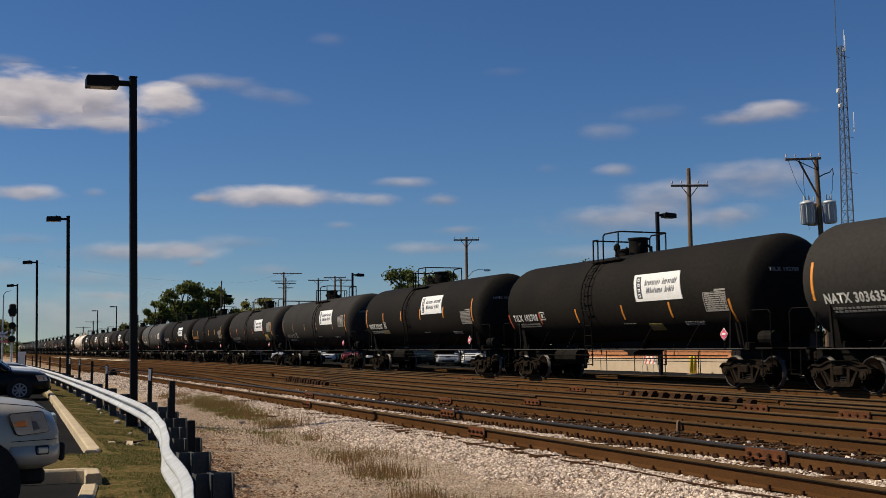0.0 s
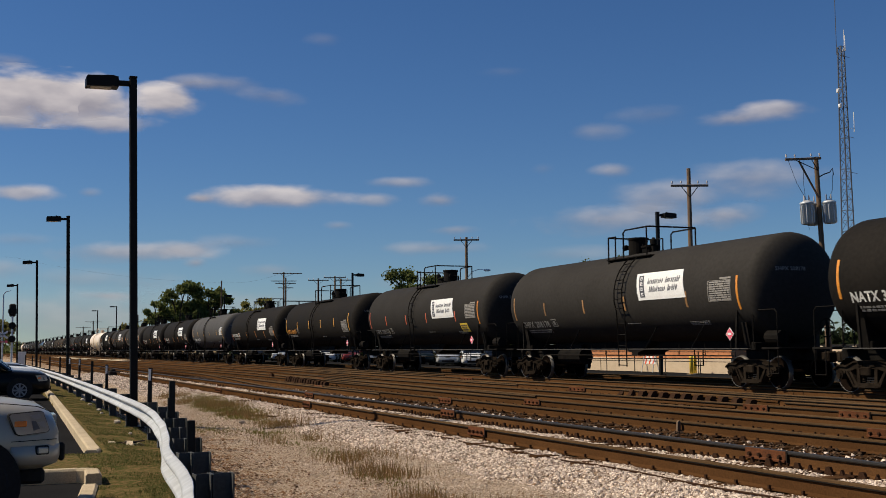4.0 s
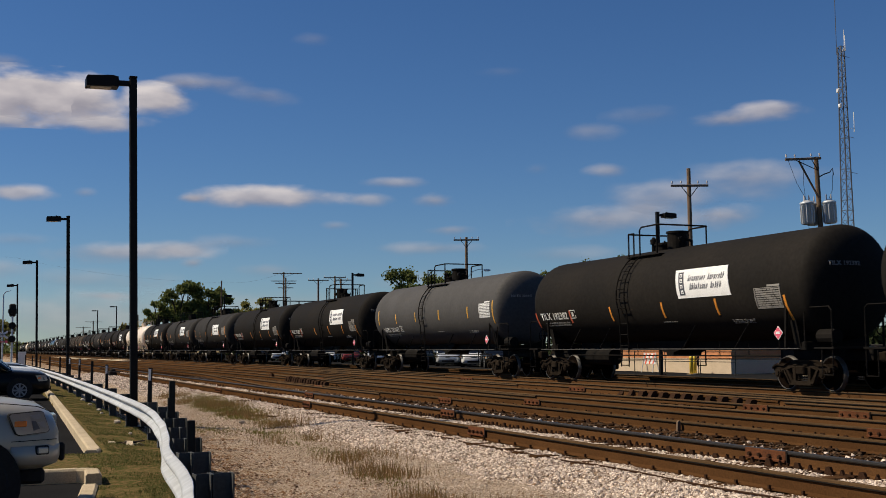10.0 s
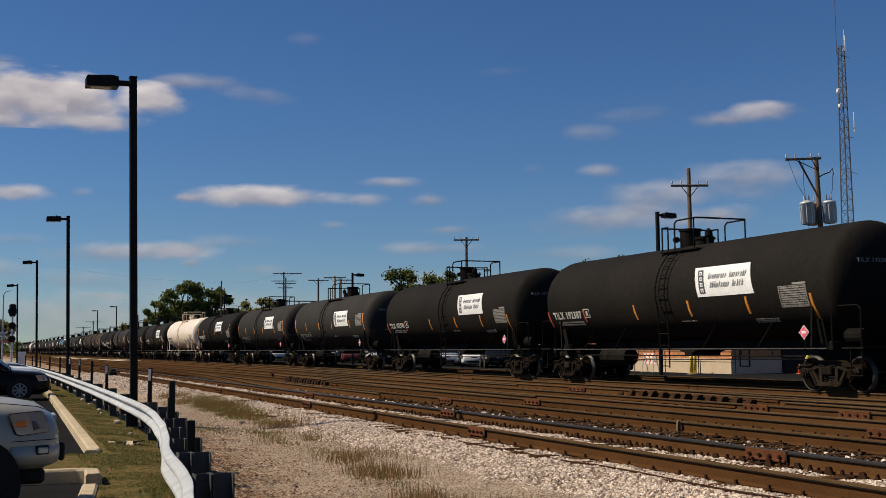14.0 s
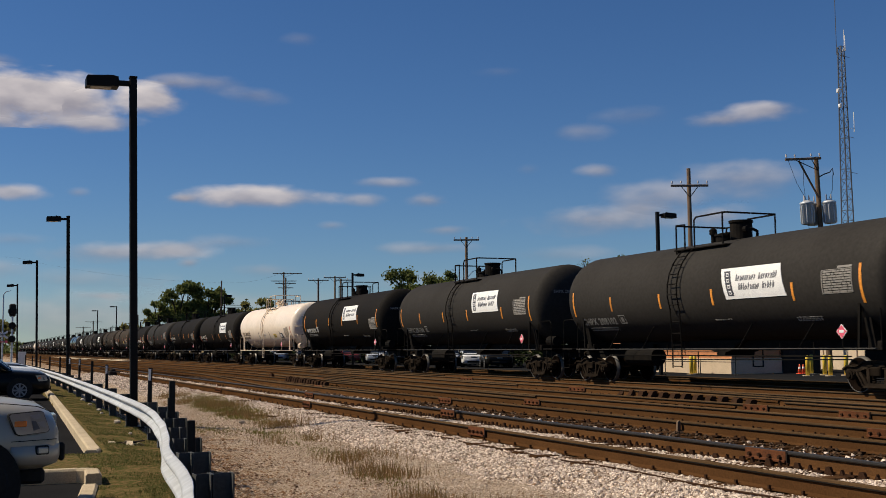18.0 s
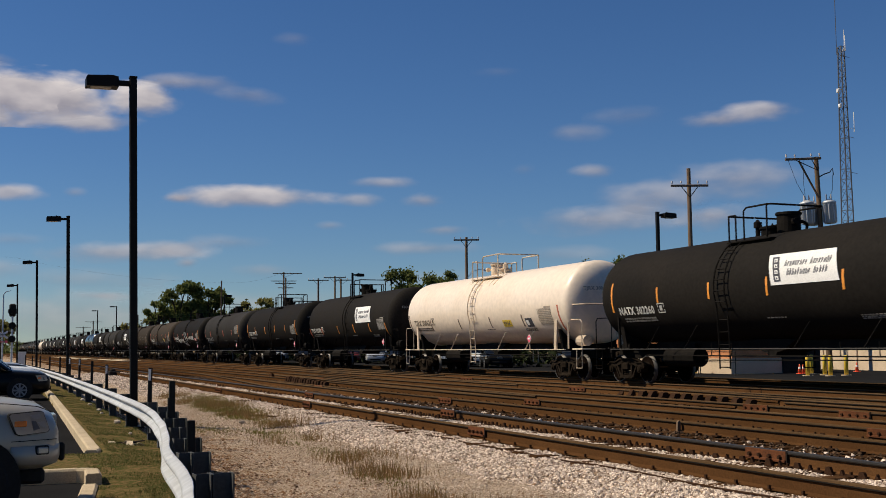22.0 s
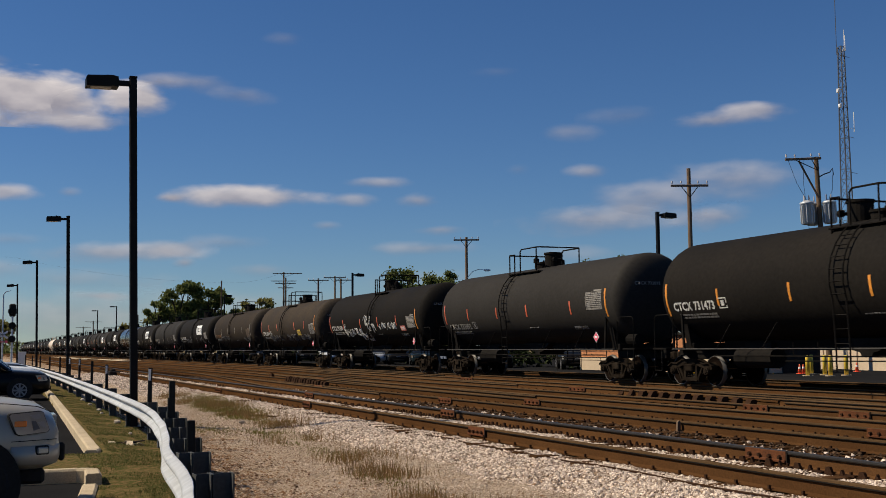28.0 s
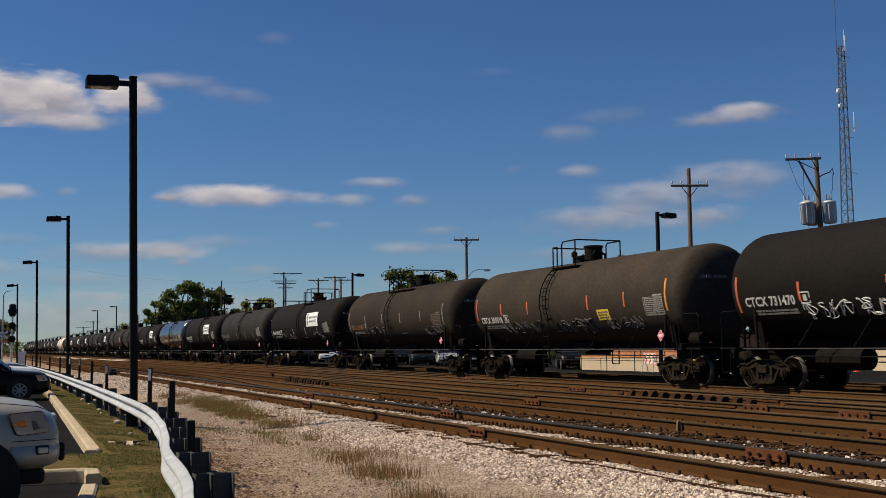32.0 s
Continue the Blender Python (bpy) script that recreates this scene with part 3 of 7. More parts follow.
def wrapped_text(me, u_left, a_low, width, lift=0.006):
    """Letters laid on the tank's curve. They run towards -y, as seen from the car park."""
    bm = B()
    bm.from_mesh(me)
    wide = max(v.co.x for v in bm.verts)
    for v in bm.verts:
        v.co = on_tank(u_left - v.co.x * (width / wide), a_low + math.degrees(v.co.y / R_TANK), lift)
    return bm


def head_text(me, width, half=HALF):
    """The number again, small, on the end that faces along the track."""
    bm = B()
    bm.from_mesh(me)
    wide = max(v.co.x for v in bm.verts)
    for v in bm.verts:
        x, z = -0.95 + v.co.x * width / wide, 0.42 + v.co.y * width / wide
        r = math.hypot(x, z) / R_TANK
        v.co = (x, -half + HEAD * (1 - math.sqrt(max(0.0, 1 - r * r))) - 0.012, Z_TANK + z)
    return bm


def bars(bm, u0, u1, a0, a1, rows, gaps, seed, lift=0.006):
    """Rows of short bars, for writing too small to read."""
    rnd = random.Random(seed)
    h = (a1 - a0) / rows
    for k in range(rows):
        u = u0
        while u > u1 + 0.05:
            w = min(rnd.uniform(0.12, 0.4) * gaps, u - u1)
            patch(bm, u, u - w, a0 + h * k + h * 0.2, a0 + h * k + h * 0.8, lift, 1)
            u -= w + rnd.uniform(0.05, 0.12) * gaps
    return bm


TRUCK = []


def share(src, parent, m):
    """The same part again, with the parts under it."""
    ob = twin(src, parent, m)
    for c in src.children:
        share(c, ob, c.matrix_basis.copy())
    return ob


def make_truck(parent, steel):
    """A two-axle truck: side frames, bolster, springs and two wheelsets."""
    bm = B()
    box(bm, (0, 0, 0.55), (2.3, 0.36, 0.24), 0.03)
    truck = part("truck", bm, steel, parent, "dusty cast steel truck")
    for s in (-1, 1):
        bm = B()
        # a frame with two windows: upper beam, lower tension members, columns
        prism(bm, [(-1.16, 0.60), (-1.0, 0.70), (-0.70, 0.68), (-0.40, 0.80), (0.40, 0.80), (0.70, 0.68), (1.0, 0.70), (1.16, 0.60), (1.10, 0.50), (0.66, 0.54),
                   (0.36, 0.62), (-0.36, 0.62), (-0.66, 0.54), (-1.10, 0.50)], -0.09, 0.09)
        for e in (-1, 1):
            prism(bm, [(e * 0.78, 0.55), (e * 0.58, 0.57), (e * 0.30, 0.18), (e * 0.42, 0.15), (e * 0.55, 0.24)], -0.08, 0.08)
            prism(bm, [(e * 0.36, 0.64), (e * 0.26, 0.64), (e * 0.24, 0.22), (e * 0.34, 0.22)], -0.085, 0.085)
        prism(bm, [(-0.46, 0.16), (0.46, 0.16), (0.40, 0.26), (-0.40, 0.26)], -0.10, 0.10)
        # flanges that stand out along the top chord, the feet and the lower tie
        for a, b in zip([(-1.16, 0.62), (-1.0, 0.72), (-0.70, 0.70), (-0.40, 0.82), (0.40, 0.82), (0.70, 0.70), (1.0, 0.72)], [(-1.0, 0.72), (-0.70, 0.70), (-0.40, 0.82), (0.40, 0.82), (0.70, 0.70), (1.0, 0.72), (1.16, 0.62)]):
            prism(bm, [a, b, (b[0], b[1] - 0.045), (a[0], a[1] - 0.045)], -0.135, 0.135)
        prism(bm, [(-0.44, 0.15), (0.44, 0.15), (0.42, 0.19), (-0.42, 0.19)], -0.15, 0.15)
        for e in (-1, 1):
            prism(bm, [(e * 0.70, 0.56), (e * 0.655, 0.56), (e * 0.43, 0.20), (e * 0.475, 0.18)], -0.125, 0.125)
            prism(bm, [(e * 0.78, 0.36), (e * 1.0, 0.36), (e * 1.04, 0.56), (e * 0.74, 0.56)], -0.11, 0.11)
            prism(bm, [(e * 0.12, 0.68), (e * 0.30, 0.68), (e * 0.30, 0.75), (e * 0.12, 0.75)], -0.12, 0.12)
        f = part("side_frame", bm, steel, truck)
        f.matrix_basis = pose(s * 0.99, 0, 0)
        bm = B()
        for e in (-0.15, 0.0, 0.15):
            for z in (0.30, 0.36, 0.42, 0.48, 0.54):
                rod(bm, (s * 0.99, e, z - 0.016), (s * 0.99, e, z + 0.016), 0.066, 8)
        part("springs", bm, steel, truck)
        for e in (-0.89, 0.89):
            bm = B()
            rod(bm, (s * 0.95, e, 0.457), (s * 1.15, e, 0.457), 0.12, 12)
            rod(bm, (s * 1.15, e, 0.457), (s * 1.18, e, 0.457), 0.07, 8)
            part("bearing_cap", bm, steel, truck)
    for e in (-0.89, 0.89):
        bm = B()
        rod(bm, (-0.9, 0, 0), (0.9, 0, 0), 0.08, 8)
        ws = part("wheelset", bm, WHEELFACE, truck)
        ws.matrix_basis = pose(0, e, 0.457)
        for s in (-1, 1):
            bm = B()
            lathe(bm, [(s * 0.83, 0.16), (s * 0.80, 0.20), (s * 0.755, 0.34), (s * 0.80, 0.39), (s * 0.80, 0.44), (s * 0.70, 0.44), (s * 0.70, 0.38), (s * 0.74, 0.30), (s * 0.72, 0.16)], 28, "X")
            w = part("wheel", bm, WHEELFACE, ws, "rusty steel wheel with a bright tread", True)
            bm = B()
            lathe(bm, [(s * 0.806, 0.43), (s * 0.812, 0.442), (s * 0.812, 0.452), (s * 0.722, 0.460), (s * 0.712, 0.488), (s * 0.694, 0.486), (s * 0.694, 0.44)], 28, "X", False)
            w.data.materials.append(TREAD)
            lugs = bmesh.new()
            lugs.from_mesh(w.data)
            old = len(lugs.faces)
            tmp = bpy.data.meshes.new("tread")
            bm.to_mesh(tmp)
            bm.free()
            lugs.from_mesh(tmp)
            bpy.data.meshes.remove(tmp)
            lugs.faces.ensure_lookup_table()
            for fc in lugs.faces[old:]:
                fc.material_index = 1
            for fc in lugs.faces:
                fc.smooth = True
            lugs.to_mesh(w.data)
            lugs.free()
    return truck


def tank_profile(half=HALF):
    pts = []
    head = HEAD
    for k in range(9):
        a = math.pi / 2 * k / 8
        pts.append((-half + head * (1 - math.cos(a)), max(R_TANK * math.sin(a), 0.02)))
    body = [(-half + head + 0.05, R_TANK), (-4.0, R_TANK), (0.0, R_TANK), (4.0, R_TANK), (half - head - 0.05, R_TANK)]
    return pts + body + [(-a, r) for a, r in pts[::-1]]


def repeat(name, build, mat, parent, places):
    """Alike parts on one mesh."""
    src = part(name, build(), mat, parent)
    src.matrix_basis = places[0]
    for m in places[1:]:
        twin(src, parent, m)


def make_tank_car(spec, full=True):
    """One tank car, its parts in the car's own space: y = 0 is its middle, z = 0 the top of the rails."""
    ex = spec.get("longer", 0.0)          # how much longer each half is than usual
    paint, steel = spec["paint"], spec.get("steel", BLACK_STEEL)
    car = thing("tank_car", pose(TRAIN_X, 0, 0), spec["label"], "tank car", "cars of the passing train")
    bm = B()
    lathe(bm, tank_profile(HALF + ex), 40 if full else 28)
    bmesh.ops.translate(bm, vec=(0, 0, Z_TANK), verts=bm.verts[:])
    tank = part("tank", bm, paint, car, spec.get("tank_label", ""), True)
    # running boards along both sides, stub sills, bolsters
    for s in (-1, 1):
        bm = B()
        box(bm, (s * 1.42, 0, 1.13), (0.10, 14.9 + 2 * ex, 0.034), 0.008)
        part("side_sill", bm, steel if steel is not BLACK_STEEL else GREY_EDGE, car)
    for s in (-1, 1):
        bm = B()
        box(bm, (0, s * (7.3 + ex), 0.98), (0.5, 3.1, 0.36), 0.02)
        box(bm, (0, s * (7.05 + ex * 0.5), 1.20), (2.2, 0.5, 0.24), 0.02)
        prism(bm, [(-1.1, 1.1), (1.1, 1.1), (1.25, 1.9), (0.9, 1.55), (0.5, 1.36), (0, 1.30), (-0.5, 1.36), (-0.9, 1.55), (-1.25, 1.9)], s * (7.0 + ex * 0.5) - 0.12, s * (7.0 + ex * 0.5) + 0.12, "XZ")
        part("bolster", bm, BLACK_STEEL, car)
        bm = B()
        box(bm, (0, s * (8.85 + ex), 0.9), (0.22, 0.6, 0.26), 0.03)
        box(bm, (0.03, s * (9.10 + ex), 0.9), (0.34, 0.20, 0.30), 0.04)
        part("coupler", bm, CAST, car)
        bm = B()
        box(bm, (0, s * (8.30 + ex), 1.14), (2.75, 0.75, 0.06), 0.01)
        part("end_platform", bm, steel, car)
    # trucks
    for s in (-1, 1):
        if not TRUCK:
            TRUCK.append(make_truck(car, CAST))
            TRUCK[0].matrix_basis = pose(0, s * (7.05 + ex * 0.5), 0)
        else:
            share(TRUCK[0], car, pose(0, s * (7.05 + ex * 0.5), 0))
    if steel is not BLACK_STEEL:
        bm = B()
        pipe(bm, [(-1.36, -7.65 - ex, 1.15), (-1.36, -7.65 - ex, 2.66), (-1.34, -7.78 - ex, 2.78), (-1.34, -8.50 - ex, 2.78), (-1.24, -8.62 - ex, 2.78), (1.24, -8.62 - ex, 2.78), (1.34, -8.62 - ex, 2.7), (1.34, -8.62 - ex, 1.15)], 0.024)
        part("end_handrail", bm, steel, car)
    bm = B()
    box(bm, (0, 0, 1.25), (0.62, 12.6, 0.34), 0.02)
    part("centre_sill", bm, BLACK_STEEL, car)
    # bottom outlet and skid
    bm = B()
    prism(bm, [(-1.1, 1.40), (1.1, 1.40), (0.5, 1.08), (0.22, 1.02), (0.18, 0.90), (-0.18, 0.90), (-0.22, 1.02), (-0.5, 1.08)], -0.55, 0.55)
    part("bottom_outlet", bm, BLACK_STEEL, car)
    # air reservoir and brake rigging
    bm = B()
    rod(bm, (-0.45, 5.3, 0.86), (-0.45, 3.6, 0.86), 0.30, 14)
    box(bm, (-0.45, 4.45, 1.15), (0.1, 1.2, 0.3))
    part("air_reservoir", bm, BLACK_STEEL, car)
    for pts, r in (([(-0.9, 6.0, 0.92), (-0.9, -6.0, 0.92)], 0.022), ([(-0.7, 3.0, 0.78), (-0.7, -6.2, 0.84)], 0.018)):
        bm = B()
        pipe(bm, pts, r, 5)
        part("brake_pipe", bm, BLACK_STEEL, car)
    repeat("pipe_hanger", lambda: rod(B(), (-0.9, 0, 0.92), (-0.9, 0, 1.3), 0.015, 5), BLACK_STEEL, car, [pose(0, y, 0) for y in (-4.6, -3.2, 1.4, 2.4)])
    # dome, manway and valves inside the railed top platform; rail: its far and near end, dome: the housing's place
    r1, r0 = spec["rail"]
    dome = spec["dome"]
    long = r1 - r0
    way = 1 if (r1 - dome) > (dome - r0) else -1          # the side on which the smaller fittings stand
    top = Z_TANK + R_TANK
    small_dome = steel is not BLACK_STEEL
    wide, tall = (0.26, 0.42) if small_dome else (0.34, 0.50)
    bm = B()
    rod(bm, (0, dome, top - 0.1), (0, dome, top + tall), wide, 20)
    rod(bm, (0, dome, top + tall), (0, dome, top + tall + 0.07), wide + 0.035, 20)
    part("valve_housing", bm, steel, car)
    bm = B()
    rod(bm, (0, dome + way * 0.80, top - 0.1), (0, dome + way * 0.80, top + 0.16), 0.30, 16)
    rod(bm, (0, dome + way * 0.80, top + 0.16), (0, dome + way * 0.80, top + 0.22), 0.34, 16)
    box(bm, (0, dome + way * 0.80, top + 0.25), (0.10, 0.62, 0.05), 0.01)
    man = part("manway", bm, steel, car)
    bm = B()
    lathe(bm, [(top - 0.05, 0.07), (top + 0.22, 0.07), (top + 0.24, 0.12), (top + 0.40, 0.12), (top + 0.43, 0.07), (top + 0.48, 0.04)], 10, "Z")
    vl = part("relief_valve", bm, steel, car)
    vl.matrix_basis = pose(-0.15, dome + way * 1.22, 0)
    bm = B()
    pipe(bm, [(0.2, 0, top - 0.05), (0.2, 0, top + 0.20), (0.05, 0, top + 0.26), (-0.2, 0, top + 0.26)], 0.05, 6)
    rod(bm, (-0.2, -0.07, top + 0.26), (-0.2, 0.07, top + 0.26), 0.10, 8)
    ap = part("angle_valve", bm, steel, car)
    ap.matrix_basis = pose(0, dome - way * 0.52, 0)
    repeat("eye_bolt", lambda: rod(B(), (0.30, 0, top + 0.12), (0.30, 0, top + 0.30), 0.03, 5), steel, man, [Matrix.Translation((0, dome + way * 0.80, 0)) @ pose(0, 0, 0, 0, 0, 120 * q) for q in range(3)])
    for s in (-1, 1):
        bm = B()
        box(bm, (s * 0.78, (r0 + r1) / 2, top - 0.22), (0.46, long + 0.1, 0.04), 0.006)
        pf = part("platform", bm, steel, car)
        repeat("platform_bracket", lambda: prism(B(), [(-0.20, -0.02), (0.22, -0.02), (-0.16, -0.24)] if s > 0 else [(0.20, -0.02), (-0.22, -0.02), (0.16, -0.24)], -0.03, 0.03, "XZ"), steel, pf,
               [pose(s * 0.78, y, top - 0.22) for y in (r0 + 0.1, (r0 + r1) / 2, r1 - 0.1)])
        h = top - 0.2
        back = r1 - 0.40 * long
        bm = B()
        pipe(bm, [(s * 0.98, back, h), (s * 0.98, back, h + 0.86), (s * 0.98, back - 0.12, h + 0.95), (s * 0.98, r0 + 0.10, h + 0.95), (s * 0.90, r0, h + 0.95), (s * 0.02, r0, h + 0.95)], 0.028)
        rl = part("railing", bm, steel, car)
        bm = B()
        pipe(bm, [(s * 0.98, r1 - 0.20 * long, h), (s * 0.98, r1 - 0.20 * long, h + 0.78), (s * 0.98, r1 - 0.05, h + 0.78), (s * 0.90, r1, h + 0.78), (s * 0.02, r1, h + 0.78)], 0.028)
        part("end_hoop", bm, steel, rl)
        repeat("railing_post", lambda: rod(B(), (0, 0, 0), (0, 0, 0.95), 0.028, 6), steel, rl, [pose(s * 0.98, r0 + 0.1, h), pose(s * 0.98, r1 - 0.05, h - 0.17)])
    # side ladders, both stiles alike
    lad = spec["ladder"]
    for s in (-1, 1):
        stile = [(s * 1.53, 0, 0.55), (s * 1.53, 0, 1.15)] + [(s * (R_TANK + 0.11) * math.cos(radians(a)), 0, Z_TANK + (R_TANK + 0.11) * math.sin(radians(a)))
                                                            for a in (-20, -5, 8, 20, 32, 44, 54)]
        bm = B()
        pipe(bm, [(x, lad - 0.25, z) for x, y, z in stile], 0.024, 5)
        if s > 0:
            pipe(bm, [(x, lad + 0.25, z) for x, y, z in stile], 0.024, 5)
            for x, y, z in stile:
                rod(bm, (x, lad - 0.27, z), (x, lad + 0.27, z), 0.018, 5)
        ld = part("ladder", bm, steel, car)
        if s > 0:
            continue
        bm = B()
        pipe(bm, [(x, lad + 0.25, z) for x, y, z in stile], 0.024, 5)
        part("ladder_stile", bm, steel, ld)
        rungs = [((R_TANK + 0.11) * math.cos(radians(a)) * s, Z_TANK + (R_TANK + 0.11) * math.sin(radians(a))) for a in (-14, -3, 8, 19, 30, 41)]
        rungs += [(s * 1.53, z) for z in (0.6, 0.92, 1.25, 1.62, 1.98)]
        repeat("rung", lambda: rod(B(), (0, lad - 0.25, 0), (0, lad + 0.25, 0), 0.017, 5), steel, ld, [pose(x, 0, z) for x, z in rungs])
    # supports between sill and tank, grab rails at the ends
    for s in (-1, 1):
        for y in (6.85 + ex * 0.7, -6.85 - ex * 0.7):
            bm = B()
            fat = 0.10 if steel is not BLACK_STEEL else 0.035
            prism(bm, [(y - fat, 1.1), (y + fat, 1.1), (y * 1.012 + fat, 2.25), (y * 1.012 - fat, 2.25)], s * 1.44, s * 1.38)
            part("end_support", bm, steel, car)
        repeat("brace", lambda: rod(B(), (s * 1.40, 0, 1.14), (s * 1.22, -0.45, 1.85), 0.022, 5), steel, car, [pose(0, y, 0) for y in (5.2, 3.1, -2.0, -4.6)])
        for e in (-1, 1):
            y0, y1 = e * (7.55 + ex), e * (8.6 + ex)
            bm = B()
            pipe(bm, [(s * 1.34, y0, 1.15), (s * 1.34, y0, 2.12), (s * 1.34, y0 + e * 0.10, 2.22), (s * 1.34, y1 - e * 0.1, 2.22), (s * 1.34, y1, 2.12), (s * 1.34, y1, 0.45), (s * 1.34, y1 - e * 0.4, 0.45),
                      (s * 1.34, y1 - e * 0.4, 1.15)], 0.02, 5)
            part("grab_rail", bm, steel, car)
    # brake gear at the near end
    bm = B()
    rod(bm, (-0.95, -7.75 - ex, 1.45), (-0.95, -8.35 - ex, 1.45), 0.20, 12)
    part("brake_cylinder", bm, steel, car)
    bm = B()
    for k in range(16):
        a, b2 = 2 * math.pi * k / 16, 2 * math.pi * (k + 1) / 16
        rod(bm, (0.35 + 0.26 * math.cos(a), -8.62 - ex, 1.7 + 0.26 * math.sin(a)), (0.35 + 0.26 * math.cos(b2), -8.62 - ex, 1.7 + 0.26 * math.sin(b2)), 0.018, 5)
    rod(bm, (0.35, -8.62 - ex, 1.15), (0.35, -8.62 - ex, 1.95), 0.03, 5)
    rod(bm, (0.09, -8.62 - ex, 1.7), (0.61, -8.62 - ex, 1.7), 0.015, 5)
    part("brake_wheel", bm, steel, car)
    mark_tank_car(car, spec)
    return car


def paint_is_pale(spec):
    return spec["paint"] is WHITE_TANK


def mark_tank_car(car, spec):
    """What is painted on and fixed to the side that faces the car park."""
    tape = spec.get("tape", STRIPE_O)
    for u, hi, lo in spec["stripes"]:
        bm = B()
        patch(bm, u + 0.045, u - 0.045, lo, hi)
        part("reflective_stripe", bm, spec.get("end_tape", tape) if u < -6 else spec.get("far_tape", tape) if u > 4.95 else tape, car)
    if spec.get("sign"):
        u, a0, a1 = spec["sign"]
        w, span, skew = 2.66, a1 - a0, 0.28

        def slanted(bm, p0, p1, q0, q1, lift, lean=0.0):
            """A plate on the banner, in parts of its width and height; the banner hangs a little askew."""
            patch(bm, u - w * p0, u - w * p1, a0 + span * q0, a0 + span * q1, lift, max(1, round(span * (q1 - q0) / 4)))
            for v in bm.verts:
                if not v.tag:
                    v.tag = True
                    q = (math.degrees(math.atan2(v.co.z - Z_TANK, -v.co.x)) - a0) / span
                    v.co.y -= skew * (1 - q) + lean * (q - q0)

        bm = B()
        slanted(bm, 0, 1, 0, 1, 0.012)
        sn = part("sign", bm, WHITE, car, "white banner with a dark emblem and two lines of slanted lettering")
        for k, (left, right, base, words) in enumerate(((0.235, 0.93, 0.56, (9, 8)), (0.255, 0.86, 0.27, (9, 5)))):
            pitch = (right - left) / (sum(words) + 1)
            x = left
            rnd = random.Random(k + 3)
            bm = B()
            for count in words:
                for c in range(count):
                    high = 0.21 if c == 0 or rnd.random() < 0.25 else 0.155
                    slanted(bm, x + pitch * 0.08, x + pitch * 0.42, base, base + high, 0.016, 0.45)
                    slanted(bm, x + pitch * 0.54, x + pitch * 0.86, base + rnd.choice((0.0, 0.02, 0.05)), base + rnd.choice((0.12, 0.155)), 0.016, 0.45)
                    x += pitch
                x += pitch
            tagged(part("lettering", bm, INK_PALE, sn), kind="stuff")
        bm = B()
        slanted(bm, 0.06, 0.165, 0.10, 0.90, 0.016)
        lg = part("emblem", bm, INK, sn, "tall dark emblem of four squares")
        for k in range(4):
            bm = B()
            slanted(bm, 0.090, 0.135, 0.15 + 0.19 * k, 0.27 + 0.19 * k, 0.020)
            part("emblem_square", bm, WHITE, lg)
            bm = B()
            slanted(bm, 0.103, 0.123, 0.17 + 0.19 * k, 0.23 + 0.19 * k, 0.023)
            part("emblem_mark", bm, INK, lg)
    ink = spec.get("ink", LETTER)
    fine = LETTER_DIM if ink is not LETTER_BLACK else LETTER_BLACK
    nu, nw, low = spec["number_at"]
    if spec.get("number"):
        me = text_mesh(spec["number"], 0.37)
        part("car_number", wrapped_text(me, nu, low, nw), ink, car)
        part("end_number", head_text(me, 0.95, HALF + spec.get("longer", 0.0)), LETTER_DIM, car)
        bpy.data.meshes.remove(me)
        bm = B()
        b0, b1 = nu - nw - 0.22, nu - nw - 0.60
        for u0, u1, q0, q1 in ((b0, b0 - 0.03, low, low + 12), (b1 + 0.03, b1, low, low + 12), (b0, b1, low, low + 1.2), (b0, b1, low + 10.8, low + 12), (b0 - 0.12, b1 + 0.12, low + 3, low + 9)):
            patch(bm, u0, u1, q0, q1, 0.006, 1)
        part("code_box", bm, ink if ink is LETTER else fine, car)
    bm = B()
    bars(bm, nu - 0.2, nu - 2.1, low - 11, low - 4, 2, 0.42, 5)
    tagged(part("small_lettering", bm, fine, car), kind="stuff")
    bm = B()
    du, d0, d1 = spec["data"]
    dink = spec.get("data_ink", LETTER_DATA)
    rnd = random.Random(9)
    step = (d1 - d0) / 9
    for k in range(9):
        u0 = du - 0.04
        while u0 > du - 0.98:
            wide = rnd.choice((0.10, 0.16, 0.24, 0.30))
            patch(bm, u0, max(u0 - wide, du - 1.04), d0 + step * (k + 0.10), d0 + step * (k + 0.78), 0.006, 1)
            u0 -= wide + 0.022
    tagged(part("data_panel", bm, dink, car), kind="stuff")
    bm = B()
    for u0, u1, q0, q1 in ((du + 0.03, du - 1.08, d0 - 0.6, d0), (du + 0.03, du - 1.08, d1, d1 + 0.6), (du + 0.03, du, d0, d1), (du - 1.05, du - 1.08, d0, d1), (du - 0.55, du - 1.08, d1 + 1.4, d1 + 3.4)):
        patch(bm, u0, u1, q0, q1, 0.006, 5)
    part("panel_border", bm, dink, car)
    bm = B()
    bars(bm, -0.8, -1.6, -37, -34.8, 1, 0.4, 11)
    bars(bm, -4.4, -5.4, -42, -36, 3, 0.4, 12)
    tagged(part("small_lettering", bm, fine, car), kind="stuff")
    # hazard placard on its holder
    u = spec.get("placard", -6.78)
    bm = B()
    prism(bm, [(u, 1.37), (u + 0.19, 1.56), (u, 1.75), (u - 0.19, 1.56)], -1.50, -1.485)
    pl = part("placard", bm, WHITE, car, "red diamond hazard placard with a pale border")
    bm = B()
    prism(bm, [(u, 1.388), (u + 0.172, 1.56), (u, 1.732), (u - 0.172, 1.56)], -1.504, -1.501)
